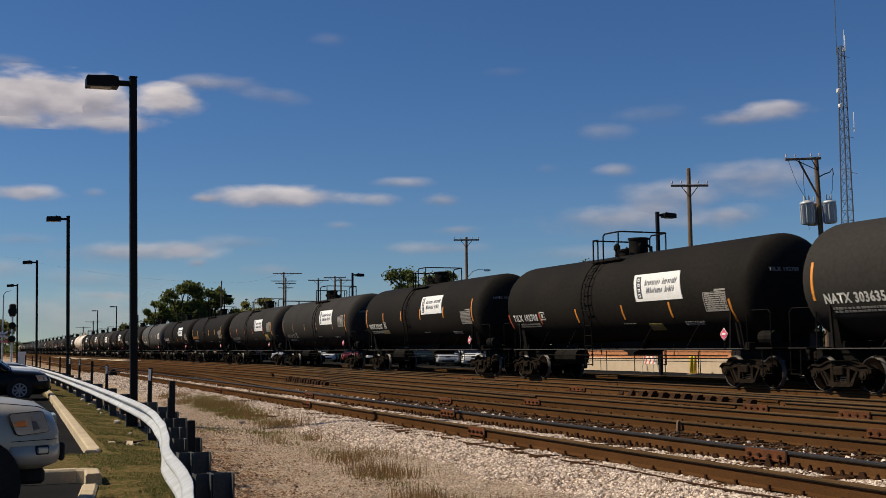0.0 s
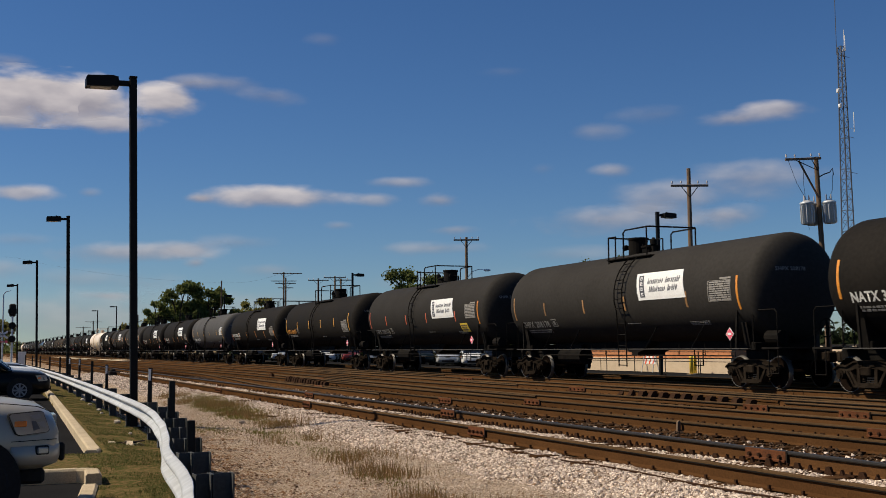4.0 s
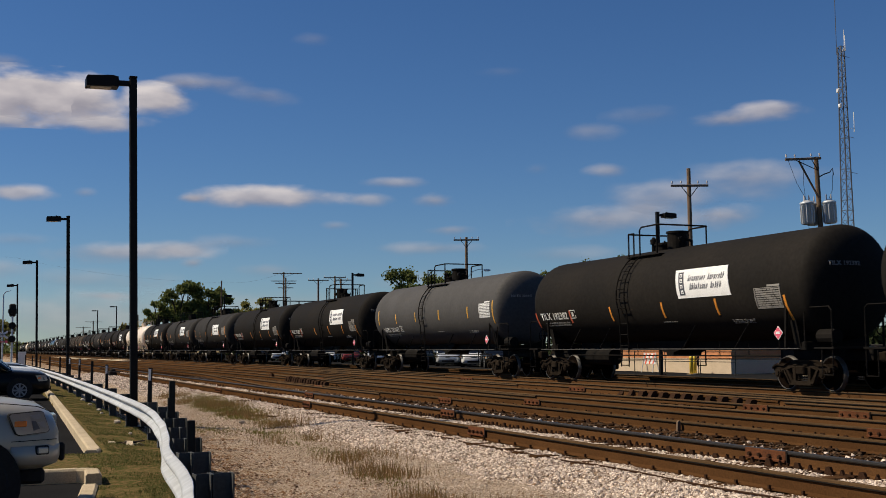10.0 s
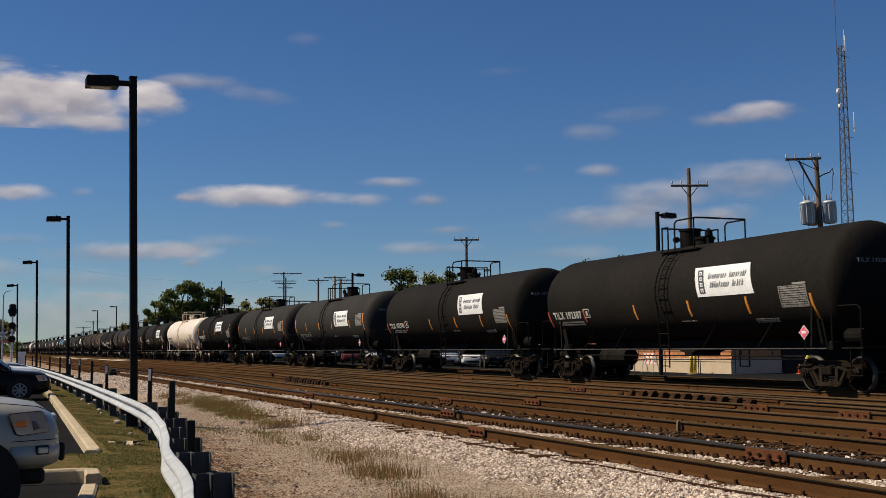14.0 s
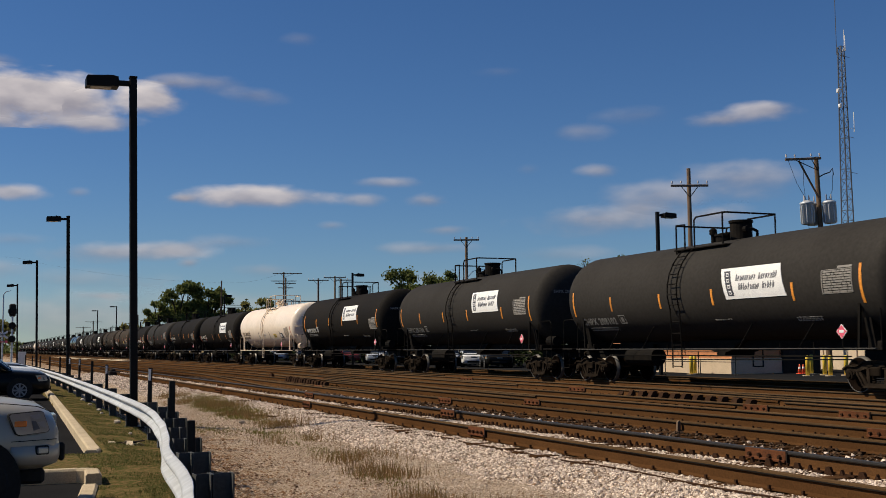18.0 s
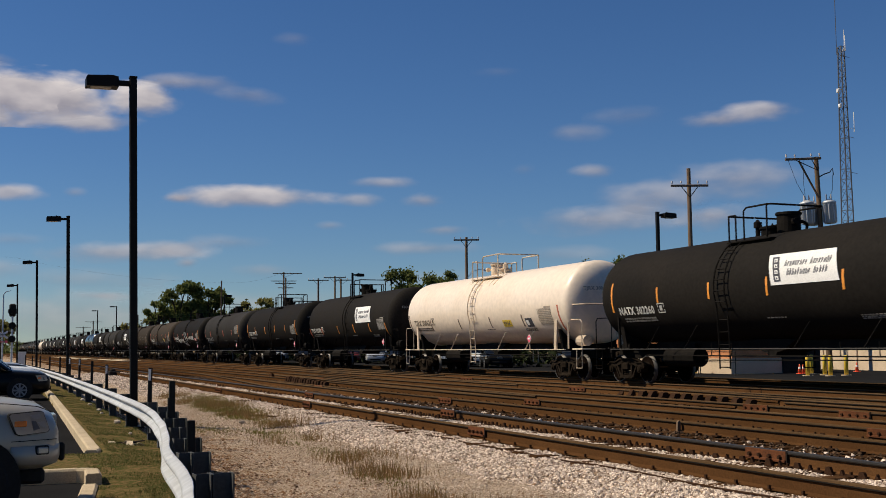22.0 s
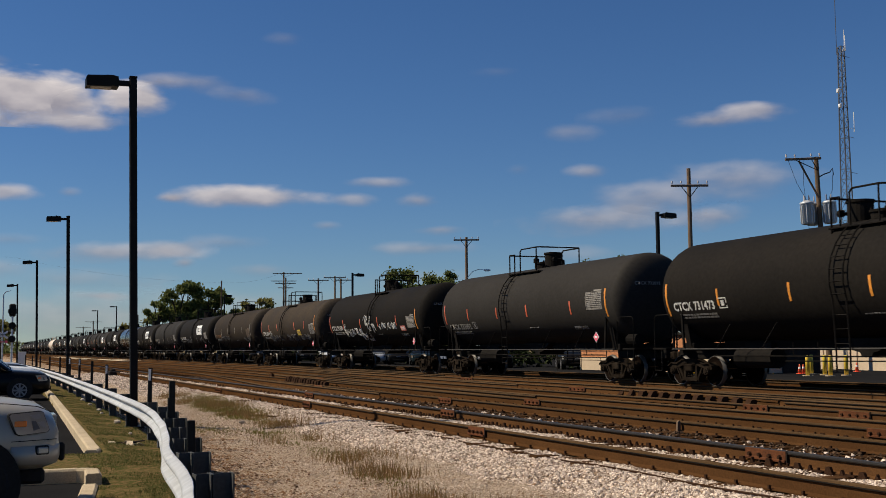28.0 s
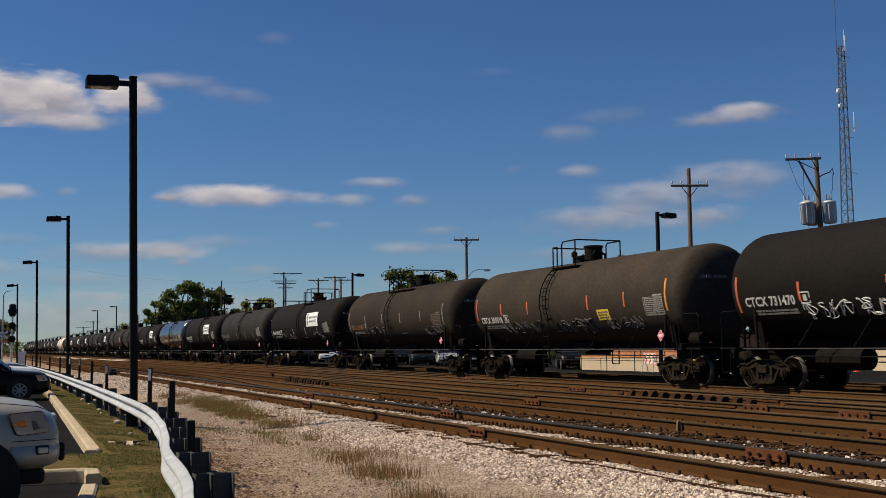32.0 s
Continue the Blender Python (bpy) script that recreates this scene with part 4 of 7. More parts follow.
    part("placard_field", bm, PINK, pl)
    bm = B()
    prism(bm, [(u - 0.085, 1.53), (u + 0.085, 1.53), (u + 0.085, 1.60), (u - 0.085, 1.60)], -1.509, -1.505)
    part("placard_lettering", bm, WHITE, pl)
    bm = B()
    rod(bm, (-1.47, u, 1.14), (-1.47, u, 1.5), 0.02, 5)
    part("placard_holder", bm, spec.get("steel", BLACK_STEEL), car)
    if paint_is_pale(spec):
        for k, (mat, u0, u1) in enumerate(((INK, -4.74, -5.32), (WHITE, -4.80, -5.02))):
            bm = B()
            patch(bm, u0, u1, -34 + 3 * k, -20 - 3 * k, 0.006 + 0.004 * k)
            part("test_label", bm, mat, car)
    if spec.get("yellow"):
        u, q0, q1 = spec["yellow"]
        bm = B()
        patch(bm, u, u - 0.80, q0, q1)
        yl = part("yellow_label", bm, spec.get("yellow_ink", YELLOW), car)
        bm = B()
        bars(bm, u - 0.08, u - 0.72, q0 + 2, q1 - 2, 3, 0.45, 4, 0.010)
        tagged(part("label_lettering", bm, LETTER_BLACK, yl), kind="stuff")
    if paint_is_pale(spec):
        rnd = random.Random(17)
        for k in range(9):
            u = spec["rail"][0] + 0.3 - 0.38 * k + rnd.uniform(-0.1, 0.1)
            bm = B()
            patch(bm, u, u - rnd.uniform(0.02, 0.06), rnd.uniform(36, 52), rnd.uniform(60, 72), 0.003)
            part("rust_run", bm, RUST_RUN, car, "thin brown rust run")
    if spec.get("red_label"):
        u, q0, q1 = spec["red_label"]
        bm = B()
        patch(bm, u, u - 0.72, q0, q1)
        rl = part("red_label", bm, PINK_PALE, car, "pale red warning label")
        bm = B()
        bars(bm, u - 0.08, u - 0.64, q0 + 1.5, q1 - 1.5, 2, 0.4, 4, 0.010)
        tagged(part("label_lettering", bm, WHITE, rl), kind="stuff")
    if spec.get("primer"):
        bm = B()
        patch(bm, 5.15, 4.15, low - 12, low - 4.5, 0.008)
        part("primer_patch", bm, PRIMER, car, "dull tan primer patch")
    # sprayed tags: words of looping strokes (start, height, width, size)
    rnd = random.Random(spec.get("graffiti", 0))
    for u, a0, wide, tall in spec.get("tags", ()):
        bm = B()
        n = max(2, int(wide / 0.32))
        for k in range(n):
            mid_u, lean = u - wide * (k + 0.5) / n, rnd.uniform(-0.06, 0.06)
            knots = [(mid_u + rnd.uniform(-0.2, 0.2) + lean * j, a0 + tall * rnd.choice((0.0, 0.15, 0.5, 0.85, 1.0)) + rnd.uniform(-1, 1)) for j in range(6)]
            pts = []
            for j in range(3 * 6):
                q = j / 3
                i = int(q)
                f = q - i
                p0, p1, p2, p3 = (knots[(i + d) % 6] for d in (-1, 0, 1, 2))
                pts.append(on_tank(*[0.5 * (2 * p1[c] + (p2[c] - p0[c]) * f + (2 * p0[c] - 5 * p1[c] + 4 * p2[c] - p3[c]) * f * f + (3 * p1[c] - p0[c] - 3 * p2[c] + p3[c]) * f ** 3) for c in (0, 1)], 0.004))
            pipe(bm, pts, rnd.uniform(0.014, 0.026), 4)
        part("graffiti_tag", bm, spec.get("tag_ink", LETTER), car, "scrawled pale spray-paint tag")


def kind_til(mids, rail, dome, ladder):
    """Markings low on the side, sign high."""
    return dict(stripes=((7.72, -14, -37), (5.05, -13, -31), (mids[0], -12, -31), (mids[1], -11, -30), (mids[2], -11, -30), (-7.0, -12, -46)), number_at=(7.35, 2.1, -24.5),
                data=(-5.80, -24.5, -4), placard=-6.67, rail=rail, dome=dome, ladder=ladder, tape=STRIPE_O, far_tape=STRIPE_R)


def kind_mid(shift=0.0, **more):
    """Markings about the middle of the side."""
    base = dict(stripes=((7.4 + shift, 17, -20), (4.6 + shift, 7, -11), (1.85 + shift, 7, -11), (-0.85 + shift, 7.5, -11.5), (-3.85 + shift, 8, -11), (-7.15 + shift, 17, -20)), number_at=(7.05 + shift, 2.15, -23.5),
                data=(-5.90 + shift, -23, -2.5), placard=-6.75, rail=(1.6, -0.3), dome=0.13, ladder=1.1, tape=STRIPE_O)
    base.update(more)
    return base


def kind_low(**more):
    """Markings about the middle, the number low."""
    base = dict(stripes=((7.4, 10, -23), (4.8, 0, -18), (1.8, -1, -18.5), (-1.0, -0.5, -18), (-4.6, -0.5, -18.5), (-7.15, 12, -24.5)), number_at=(7.0, 2.25, -35.5),
                data=(-5.78, -13.5, 8), placard=-6.35, rail=(1.65, -0.95), dome=-0.45, ladder=0.9, tape=STRIPE_O)
    base.update(more)
    return base


OLD_TIL = ((2.15, -1.05, -3.9), (1.75, -0.15), 0.2, 1.2)
NEW_TIL = ((1.65, -1.45, -4.3), (0.72, -1.2), 0.5, -0.15)
CTCX = dict(stripes=((7.54, 9.5, -28.5), (4.9, -0.5, -19), (1.7, 0, -19), (-1.3, 0.4, -19), (-4.27, 0, -18.7), (-7.12, 9.3, -28)), number_at=(7.22, 2.1, -22.2), data=(-5.83, -24, -3.5), rail=(0.67, -1.2), dome=0.6, ladder=-0.25)
UTLX = dict(stripes=((7.43, 11.6, -25), (4.5, 4, -14), (1.65, 5, -13.3), (-1.1, 4.6, -14), (-4.0, 5, -14), (-6.9, 14, -23.5)), number_at=(7.15, 2.16, -23.3), data=(-5.5, -25.5, -3), placard=-6.54, rail=(2.08, -1.5), dome=-0.45, ladder=0.76)
SIGN_TIL, SIGN_MID = (-1.80, -8.3, 25.0), (-0.80, -2.4, 30.5)
D = "black tank car with %s on rails"
CARS = [
    dict(kind_mid(), number="NATX 303636", paint=GREYBLACK, label=D % "orange side stripes"),
    dict(kind_mid(), number="NATX 303635", paint=GREYBLACK, label=D % "orange side stripes and white number"),
    dict(kind_til(*OLD_TIL), number="TILX 192708", sign=SIGN_TIL, yellow=(-2.3, -48, -37), yellow_ink=OLIVE, label=D % "a white banner and orange stripes"),
    dict(kind_mid(), primer=1, number="NATX 302107", sign=SIGN_MID, label=D % "a banner and tan primer patch"),
    dict(kind_low(rail=(0.95, -1.68), dome=0.5, ladder=-0.8, placard=-6.67), number="SHPX 208178", sign=(-1.68, -7.0, 26.3), tape=STRIPE_DULL, end_tape=STRIPE_O, ink=LETTER_DIM, paint=GREYBLACK, label=D % "a white banner and dull stripes"),
    dict(kind_low(tape=STRIPE_R, end_tape=STRIPE_O), number="SHPX 208174", sign=(-1.55, -10.8, 22.0), yellow=(-4.95, -38, -22), ink=LETTER_DIM, paint=GREYBLACK, label=D % "a white banner and orange stripes"),
    dict(UTLX, number="UTLX 205017", tape=STRIPE_Y, ink=LETTER_ORANGE, label=D % "an orange number and yellow stripes"),
    dict(kind_til(*OLD_TIL), number="TILX 192382", sign=SIGN_TIL, label=D % "a white banner and orange stripes"),
    dict(kind_low(stripes=((7.1, 12, -17), (4.4, 2, -16), (1.6, 3, -15), (-1.48, 3, -14), (-4.89, 4, -14.5), (-7.54, 10.7, -25.5)), number_at=(6.62, 2.27, -32.3), data=(-6.17, -14.4, 7), rail=(1.33, -1.03), dome=-0.35, ladder=0.6, placard=-6.78),
         number="NATX 301847", paint=GREY_TANK, tape=STRIPE_Y, data_ink=WHITE, label="grey tank car with a white number"),
    dict(kind_til(*NEW_TIL), number="TILX 192387", sign=SIGN_TIL, label=D % "a white banner and orange stripes"),
    dict(kind_til(*NEW_TIL), number="TILX 192748", sign=SIGN_TIL, label=D % "a white banner and orange stripes"),
    dict(kind_low(), number="SHPX 208102", sign=(-1.42, -12.9, 20.4), ink=LETTER_DIM, paint=GREYBLACK, label=D % "a white banner and faded number"),
    dict(kind_low(), number="SHPX 208188", sign=(-1.40, -6.3, 27.1), ink=LETTER_DIM, paint=GREYBLACK, label=D % "a white banner and faded number"),
    dict(kind_mid(-0.3, rail=(1.29, -0.62), dome=-0.27, ladder=0.88, placard=-7.11), number="NATX 302260", sign=(-1.10, -2.0, 30.4), label=D % "a white banner and white number"),
    dict(longer=0.5, stripes=((8.05, -3, -36), (5.35, -13.6, -33.6), (1.94, -15, -33), (-1.4, -15, -33), (-4.5, -14, -33), (-7.66, -4, -48)), number_at=(7.46, 2.0, -22.5), data=(-6.0, -31, -8), placard=-5.15,
         rail=(1.5, -1.34), dome=0.95, ladder=0.25, number="TJRX 30062", paint=WHITE_TANK, steel=CREAM_STEEL, tape=STRIPE_DARK, end_tape=STRIPE_R, ink=LETTER_BLACK, data_ink=LETTER_GREY, yellow=(-2.62, -32, -21),
         label="cream white tank car with sooty streaks on rails"),
    dict(kind_til(*NEW_TIL), number="TILX 192740", sign=SIGN_TIL, label=D % "a white banner and orange stripes"),
    dict(CTCX, number="CTCX 731473", tape=STRIPE_O, label=D % "orange stripes and a white number"),
    dict(kind_low(number_at=(7.15, 2.4, -33.0), data=(-5.82, -13.5, 8.3), ladder=1.05, placard=-6.38), number="CTCX 732092", tape=STRIPE_R, end_tape=STRIPE_O, paint=GREYBLACK, ink=LETTER_DIM, label=D % "red stripes and a faded number"),
    dict(CTCX, number="CTCX 731470", tape=STRIPE_R, end_tape=STRIPE_O, red_label=(-4.70, -30, -20), graffiti=3,
         tags=((5.0, -38, 3.6, 17), (0.9, -13, 1.0, 18), (0.7, -30, 1.4, 17), (2.1, -52, 1.7, 20), (-1.45, -25, 2.8, 13)), label=D % "pale graffiti and orange stripes"),
    dict(stripes=((7.47, 14, -20), (5.03, 4, -14), (2.61, 4, -14.5), (-2.17, 5, -14), (-4.66, 5.4, -13), (-7.15, 17, -21)), number_at=(7.14, 2.06, -25), data=(-5.88, -25.5, -4), placard=-6.74, rail=(1.48, -0.43), dome=0.0, ladder=1.07,
         number="CBTX 300018", tape=STRIPE_R, end_tape=STRIPE_O, graffiti=8, tags=((0.8, -46, 3.5, 20), (5.0, -44, 3.4, 18), (-3.1, -42, 2.6, 15)), tag_ink=LETTER_FAINT, yellow=(-2.75, -29, -14.5), paint=WORN_TANK, label=D % "faint graffiti and rusty stains"),
    dict(UTLX, number="UTLX 205048", tape=STRIPE_W, ink=LETTER_RUST, data_ink=LETTER_RUSTY, paint=WORN_TANK, graffiti=13, tags=((4.6, -33, 3.0, 13), (-4.0, -38, 2.4, 12)), tag_ink=LETTER_FAINT, label=D % "an orange number and rusty dust"),
    dict(kind_til(*NEW_TIL), number="TILX 193305", sign=SIGN_TIL, far_tape=STRIPE_W, tape=STRIPE_W, graffiti=21, tags=((4.5, -38, 3.2, 14), (-3.0, -36, 2.2, 12)), tag_ink=LETTER_FAINT, label=D % "a white banner and faint graffiti"),
    dict(kind_til(*NEW_TIL), number="TILX 193312", far_tape=STRIPE_W, tape=STRIPE_W, ink=LETTER_DIM, paint=GREYBLACK, label=D % "dull stripes"),
    dict(kind_til(*NEW_TIL), number="TILX 193320", sign=SIGN_TIL, far_tape=STRIPE_W, tape=STRIPE_W, label=D % "a white banner"),
    dict(kind_til(*NEW_TIL), number="TILX 193328", far_tape=STRIPE_W, tape=STRIPE_W, paint=GLOSS_TANK, ink=LETTER_DIM, label=D % "glossy paint"),
    dict(kind_til(*NEW_TIL), number="TILX 193336", sign=SIGN_TIL, far_tape=STRIPE_W, tape=STRIPE_W, label=D % "a white banner"),
]
# the middle of each car at the clip's start, along the track
CENTRES = [y - 0.2 for y in (-1.9, 16.4, 34.4, 53.0, 71.69, 89.93, 108.29, 126.68, 145.91, 164.25, 182.67, 201.55, 219.75, 238.6, 257.34, 276.28, 294.8, 313.28, 331.72, 350.06, 368.43, 387.22)]
while len(CENTRES) < 48:
    CENTRES.append(CENTRES[-1] + 18.45)
train = []
for spec in CARS:
    spec.setdefault("paint", BLACK_TANK)
    train.append(make_tank_car(spec))
# farther back the cars repeat a few patterns
for k in range(len(CARS), 48):
    pick = {34: 14}.get(k, (10, 4, 11, 17, 23, 22)[k % 6])
    train.append(copy_thing(train[pick], pose(TRAIN_X, 0, 0)))


# ---------------------------------------------------------------- car park side
LOT = -0.31


def lamp_post(x, y, base, height, label, lean=0.95, arm=-1, big=1.0, group="car park lamp posts"):
    """A square post with a shoebox head on a short arm."""
    t = thing("lamp_post", pose(x, y, base, 0, -lean, 0), label, "lamp post", group)
    bm = B()
    box(bm, (0, 0, height / 2), (0.145 * big, 0.145 * big, height), 0.012)
    part("pole", bm, BRONZE, t)
    bm = B()
    box(bm, (0, 0, height + 0.02), (0.16 * big, 0.16 * big, 0.04), 0.008)
    part("cap", bm, BRONZE, t)
    bm = B()
    box(bm, (0, 0, 0.03), (0.36, 0.36, 0.06), 0.01)
    part("base_plate", bm, BRONZE, t)
    bm = B()
    box(bm, (arm * 0.19 * big, 0, height - 0.11), (0.24 * big, 0.07, 0.11), 0.01)
    part("arm", bm, BRONZE, t)
    bm = B()
    z = height - 0.115
    o = [(arm * 0.30 * big, z - 0.10), (arm * 0.30 * big, z + 0.10), (arm * 0.42 * big, z + 0.125), (arm * 0.90 * big, z + 0.10), (arm * 0.93 * big, z + 0.06), (arm * 0.93 * big, z - 0.11)]
    prism(bm, o, -0.18 * big, 0.18 * big, "XZ")
    head = part("lamp_head", bm, BRONZE, t)
    bm = B()
    box(bm, (arm * 0.64 * big, 0, z - 0.112), (0.40 * big, 0.26 * big, 0.02), 0.005)
    part("lens", bm, LENS, head, "pale flat lamp lens")
    bm = B()
    rod(bm, (arm * 0.50 * big, 0, z + 0.11), (arm * 0.50 * big, 0, z + 0.16), 0.035, 8)
    part("photocell", bm, BRONZE, head)
    return t


for k, (x, y, z, h) in enumerate(((2.95, 23.5, -0.33, 7.13), (3.80, 53.3, -0.33, 7.6), (3.85, 83.0, -0.33, 7.8), (3.52, 113.0, -0.33, 7.8))):
    lamp_post(x, y, z, h, "dark bronze square lamp post with a shoebox head" + (" behind the guardrail" if k == 0 else ""))

# guardrail: corrugated beam on steel posts with blocks
W_SHAPE = [(0.00, 0.130), (0.012, 0.126), (0.058, 0.100), (0.072, 0.078), (0.060, 0.054), (0.004, 0.016), (0.004, -0.016), (0.060, -0.054), (0.072, -0.078), (0.058, -0.100), (0.012, -0.126), (0.0, -0.130)]


def guard_path(step):
    pts = []
    for (x0, y0), (x1, y1) in zip(RAIL_PATH, RAIL_PATH[1:]):
        n = max(1, round((y1 - y0) / step))
        for k in range(n):
            u = k / n
            y = y0 + (y1 - y0) * u
            pts.append((x0 + (x1 - x0) * u + 0.006 * noise.noise(Vector((0, y * 1.1, 0))), y, 0.243 + 0.006 * noise.noise(Vector((5, y * 0.7, 0)))))
    return pts


def eased(pts, times=3):
    """The same line with its corners rounded."""
    for _ in range(times):
        pts = [pts[0]] + [tuple((a + 2 * b + c) / 4 for a, b, c in zip(p, q, r)) for p, q, r in zip(pts, pts[1:], pts[2:])] + [pts[-1]]
    return pts


gr = thing("guardrail", pose(0, 0, 0), "grey galvanised steel guardrail, dented, on dark posts along the verge", "guardrail")
pts = eased(guard_path(0.18))
# beams of about four metres, each lapped over the next
for k in range(0, len(pts) - 1, 21):
    run = pts[k:k + 22]
    if len(run) < 2:
        continue
    bm = B()
    shape = [(-s, u) for s, u in W_SHAPE] + [(-s + 0.006, u) for s, u in W_SHAPE[::-1]]
    extrude_profile(bm, shape, [(x - 0.0015 * (k // 21 % 2), y, z) for x, y, z in run])
    part("beam", bm, GALV, gr, "", True)
src = None
y = 6.55
while y < 95:
    x = verge_edge(y) + 0.02
    if src is None:
        bm = B()
        for x0, w in ((0.02, 0.010), (0.125, 0.010)):
            box(bm, (x0, 0, 0.17), (w, 0.15, 0.40))
        box(bm, (0.0725, 0, 0.17), (0.095, 0.010, 0.40))
        src = part("block", bm, DULL_GALV, gr, "dull grey spacer block")
        bm = B()
        box(bm, (0.140, 0, -0.06), (0.010, 0.15, 0.86))
        box(bm, (0.285, 0, -0.06), (0.010, 0.15, 0.86))
        box(bm, (0.2125, 0, -0.06), (0.135, 0.010, 0.86))
        post = part("post", bm, DULL_GALV, gr, "dull grey steel channel post")
        src.matrix_basis = post.matrix_basis = pose(x, y, 0)
    else:
        z = 0.03 * noise.noise(Vector((y, 2, 2)))
        twin(src, gr, pose(x, y, z, 0, 0, 5 * noise.noise(Vector((y, 7, 2)))))
        twin(post, gr, pose(x, y, z, 0, 0, 6 * noise.noise(Vector((y, 8, 2)))))
    y += 1.65 if y < 19 else 3.8

# tall flat posts with reflectors between the guardrail and the gravel
for k, (x, y, top) in enumerate(((1.99, 11.4, 0.55), (2.47, 15.7, 0.83), (2.90, 21.0, 0.93), (3.15, 30.6, 0.88), (3.35, 37.0, 0.92), (3.45, 43.0, 0.95), (3.5, 48.0, 0.95), (3.5, 54.0, 0.95),
                                 (3.45, 61.0, 0.95), (3.4, 69.0, 0.95), (3.35, 78.0, 0.95), (3.3, 88.0, 0.95))):
    t = thing("marker_post", pose(x, y, -0.33, 0, 0.6 * (k % 3 - 1), 4 * (k % 2)), "dark flat steel post beside the guardrail" + (" with a pale reflector" if k in (2, 3, 5) else ""), "post",
              "posts along the guardrail")
    bm = B()
    h = top + 0.33
    box(bm, (0, 0, h / 2), (0.08 if k < 2 else 0.075, 0.05, h), 0.006)
    part("post", bm, POST_DARK, t)
    if k in (1,):
        bm = B()
        box(bm, (-0.045, 0, h - 0.36), (0.025, 0.04, 0.26), 0.006)
        part("bracket", bm, POST_DARK, t)
    if k in (2, 3, 5, 6):
        bm = B()
        box(bm, (-0.012, -0.03, h - 0.13), (0.045, 0.01, 0.2), 0.002)
        part("reflector", bm, WHITE, t, "pale reflector strip")


# kerbs
def kerb(path, label):
    t = thing("kerb", pose(0, 0, 0), label, "kerb", "", "structure")
    pieces = []
    for (x0, y0), (x1, y1) in zip(path, path[1:]):
        n = max(1, round(math.hypot(x1 - x0, y1 - y0) / 2.4))
        for k in range(n):
            a = Vector((x0 + (x1 - x0) * k / n, y0 + (y1 - y0) * k / n, 0))
            b = Vector((x0 + (x1 - x0) * (k + 1) / n, y0 + (y1 - y0) * (k + 1) / n, 0))
            gap = (b - a).normalized() * 0.004
            bm = B()
            extrude_profile(bm, [(-0.085, -0.45), (-0.085, -0.165), (-0.06, -0.145), (0.07, -0.145), (0.09, -0.17), (0.09, -0.45)], [tuple(a + gap), tuple(b - gap)])
            part("kerbstone", bm, CONCRETE, t)
    return t


kerb([(2.32, 40.0), (1.60, 17.0), (1.52, 16.70)], "pale concrete kerb between the lot and the verge")
kerb([(1.43, 16.62), (-6.0, 16.75)], "low pale concrete kerb at the edge of the grass island").matrix_basis = pose(0, 0, -0.125)
kerb([(-6.0, 14.35), (1.15, 14.25), (1.30, 14.15), (1.27, 13.55)], "pale concrete kerb round the grass island")
low_kerb = kerb([(1.22, 13.45), (0.95, 11.3), (0.55, 8.0), (0.5, 5.0)], "low pale concrete kerb beside the parking bay")
low_kerb.matrix_basis = pose(0, 0, -0.10)
kerb([(2.32, 40.2), (2.55, 55.0), (2.3, 90.0)], "pale concrete kerb along the far bays")
sheet("grass_island", spaced(-6, 1.3, 0.25), spaced(14.3, 16.7, 0.2), lambda x, y: -0.175 + wob(x, y, 1.3, 0.03), TURF, "dry patchy grass island between parking bays", "grass")
for y in (19.4, 22.2, 25.0, 27.8, 30.6, 33.4, 36.2):
    bm = B()
    box(bm, (-1.0, y, LOT + 0.022), (4.6, 0.10, 0.008))
    tagged(link_mesh("bay_line", bm, WHITE), "worn white painted bay line on asphalt", "road marking", "parking bay lines", "structure")


# ---------------------------------------------------------------- parked vehicles
def loft(bm, stations, seg=18):
    """Rounded cross-sections along x: (x, z low, z high, half width low, half width high)."""
    rings = []
    for x, z0, z1, w0, w1 in stations:
        ring = []
        for k in range(seg):
            t = 2 * math.pi * k / seg
            c, s = math.cos(t), math.sin(t)
            e = 0.42
            cx = math.copysign(abs(c) ** e, c)
            sx = math.copysign(abs(s) ** e, s)
            u = (sx + 1) / 2
            ring.append(bm.verts.new((x, cx * (w0 + (w1 - w0) * u), z0 + (z1 - z0) * u)))
        rings.append(ring)
    for r0, r1 in zip(rings, rings[1:]):
        for k in range(seg):
            bm.faces.new((r0[k], r0[(k + 1) % seg], r1[(k + 1) % seg], r1[k]))
    bm.faces.new(rings[0])
    bm.faces.new(rings[-1])
    bmesh.ops.recalc_face_normals(bm, faces=bm.faces[:])
    return bm


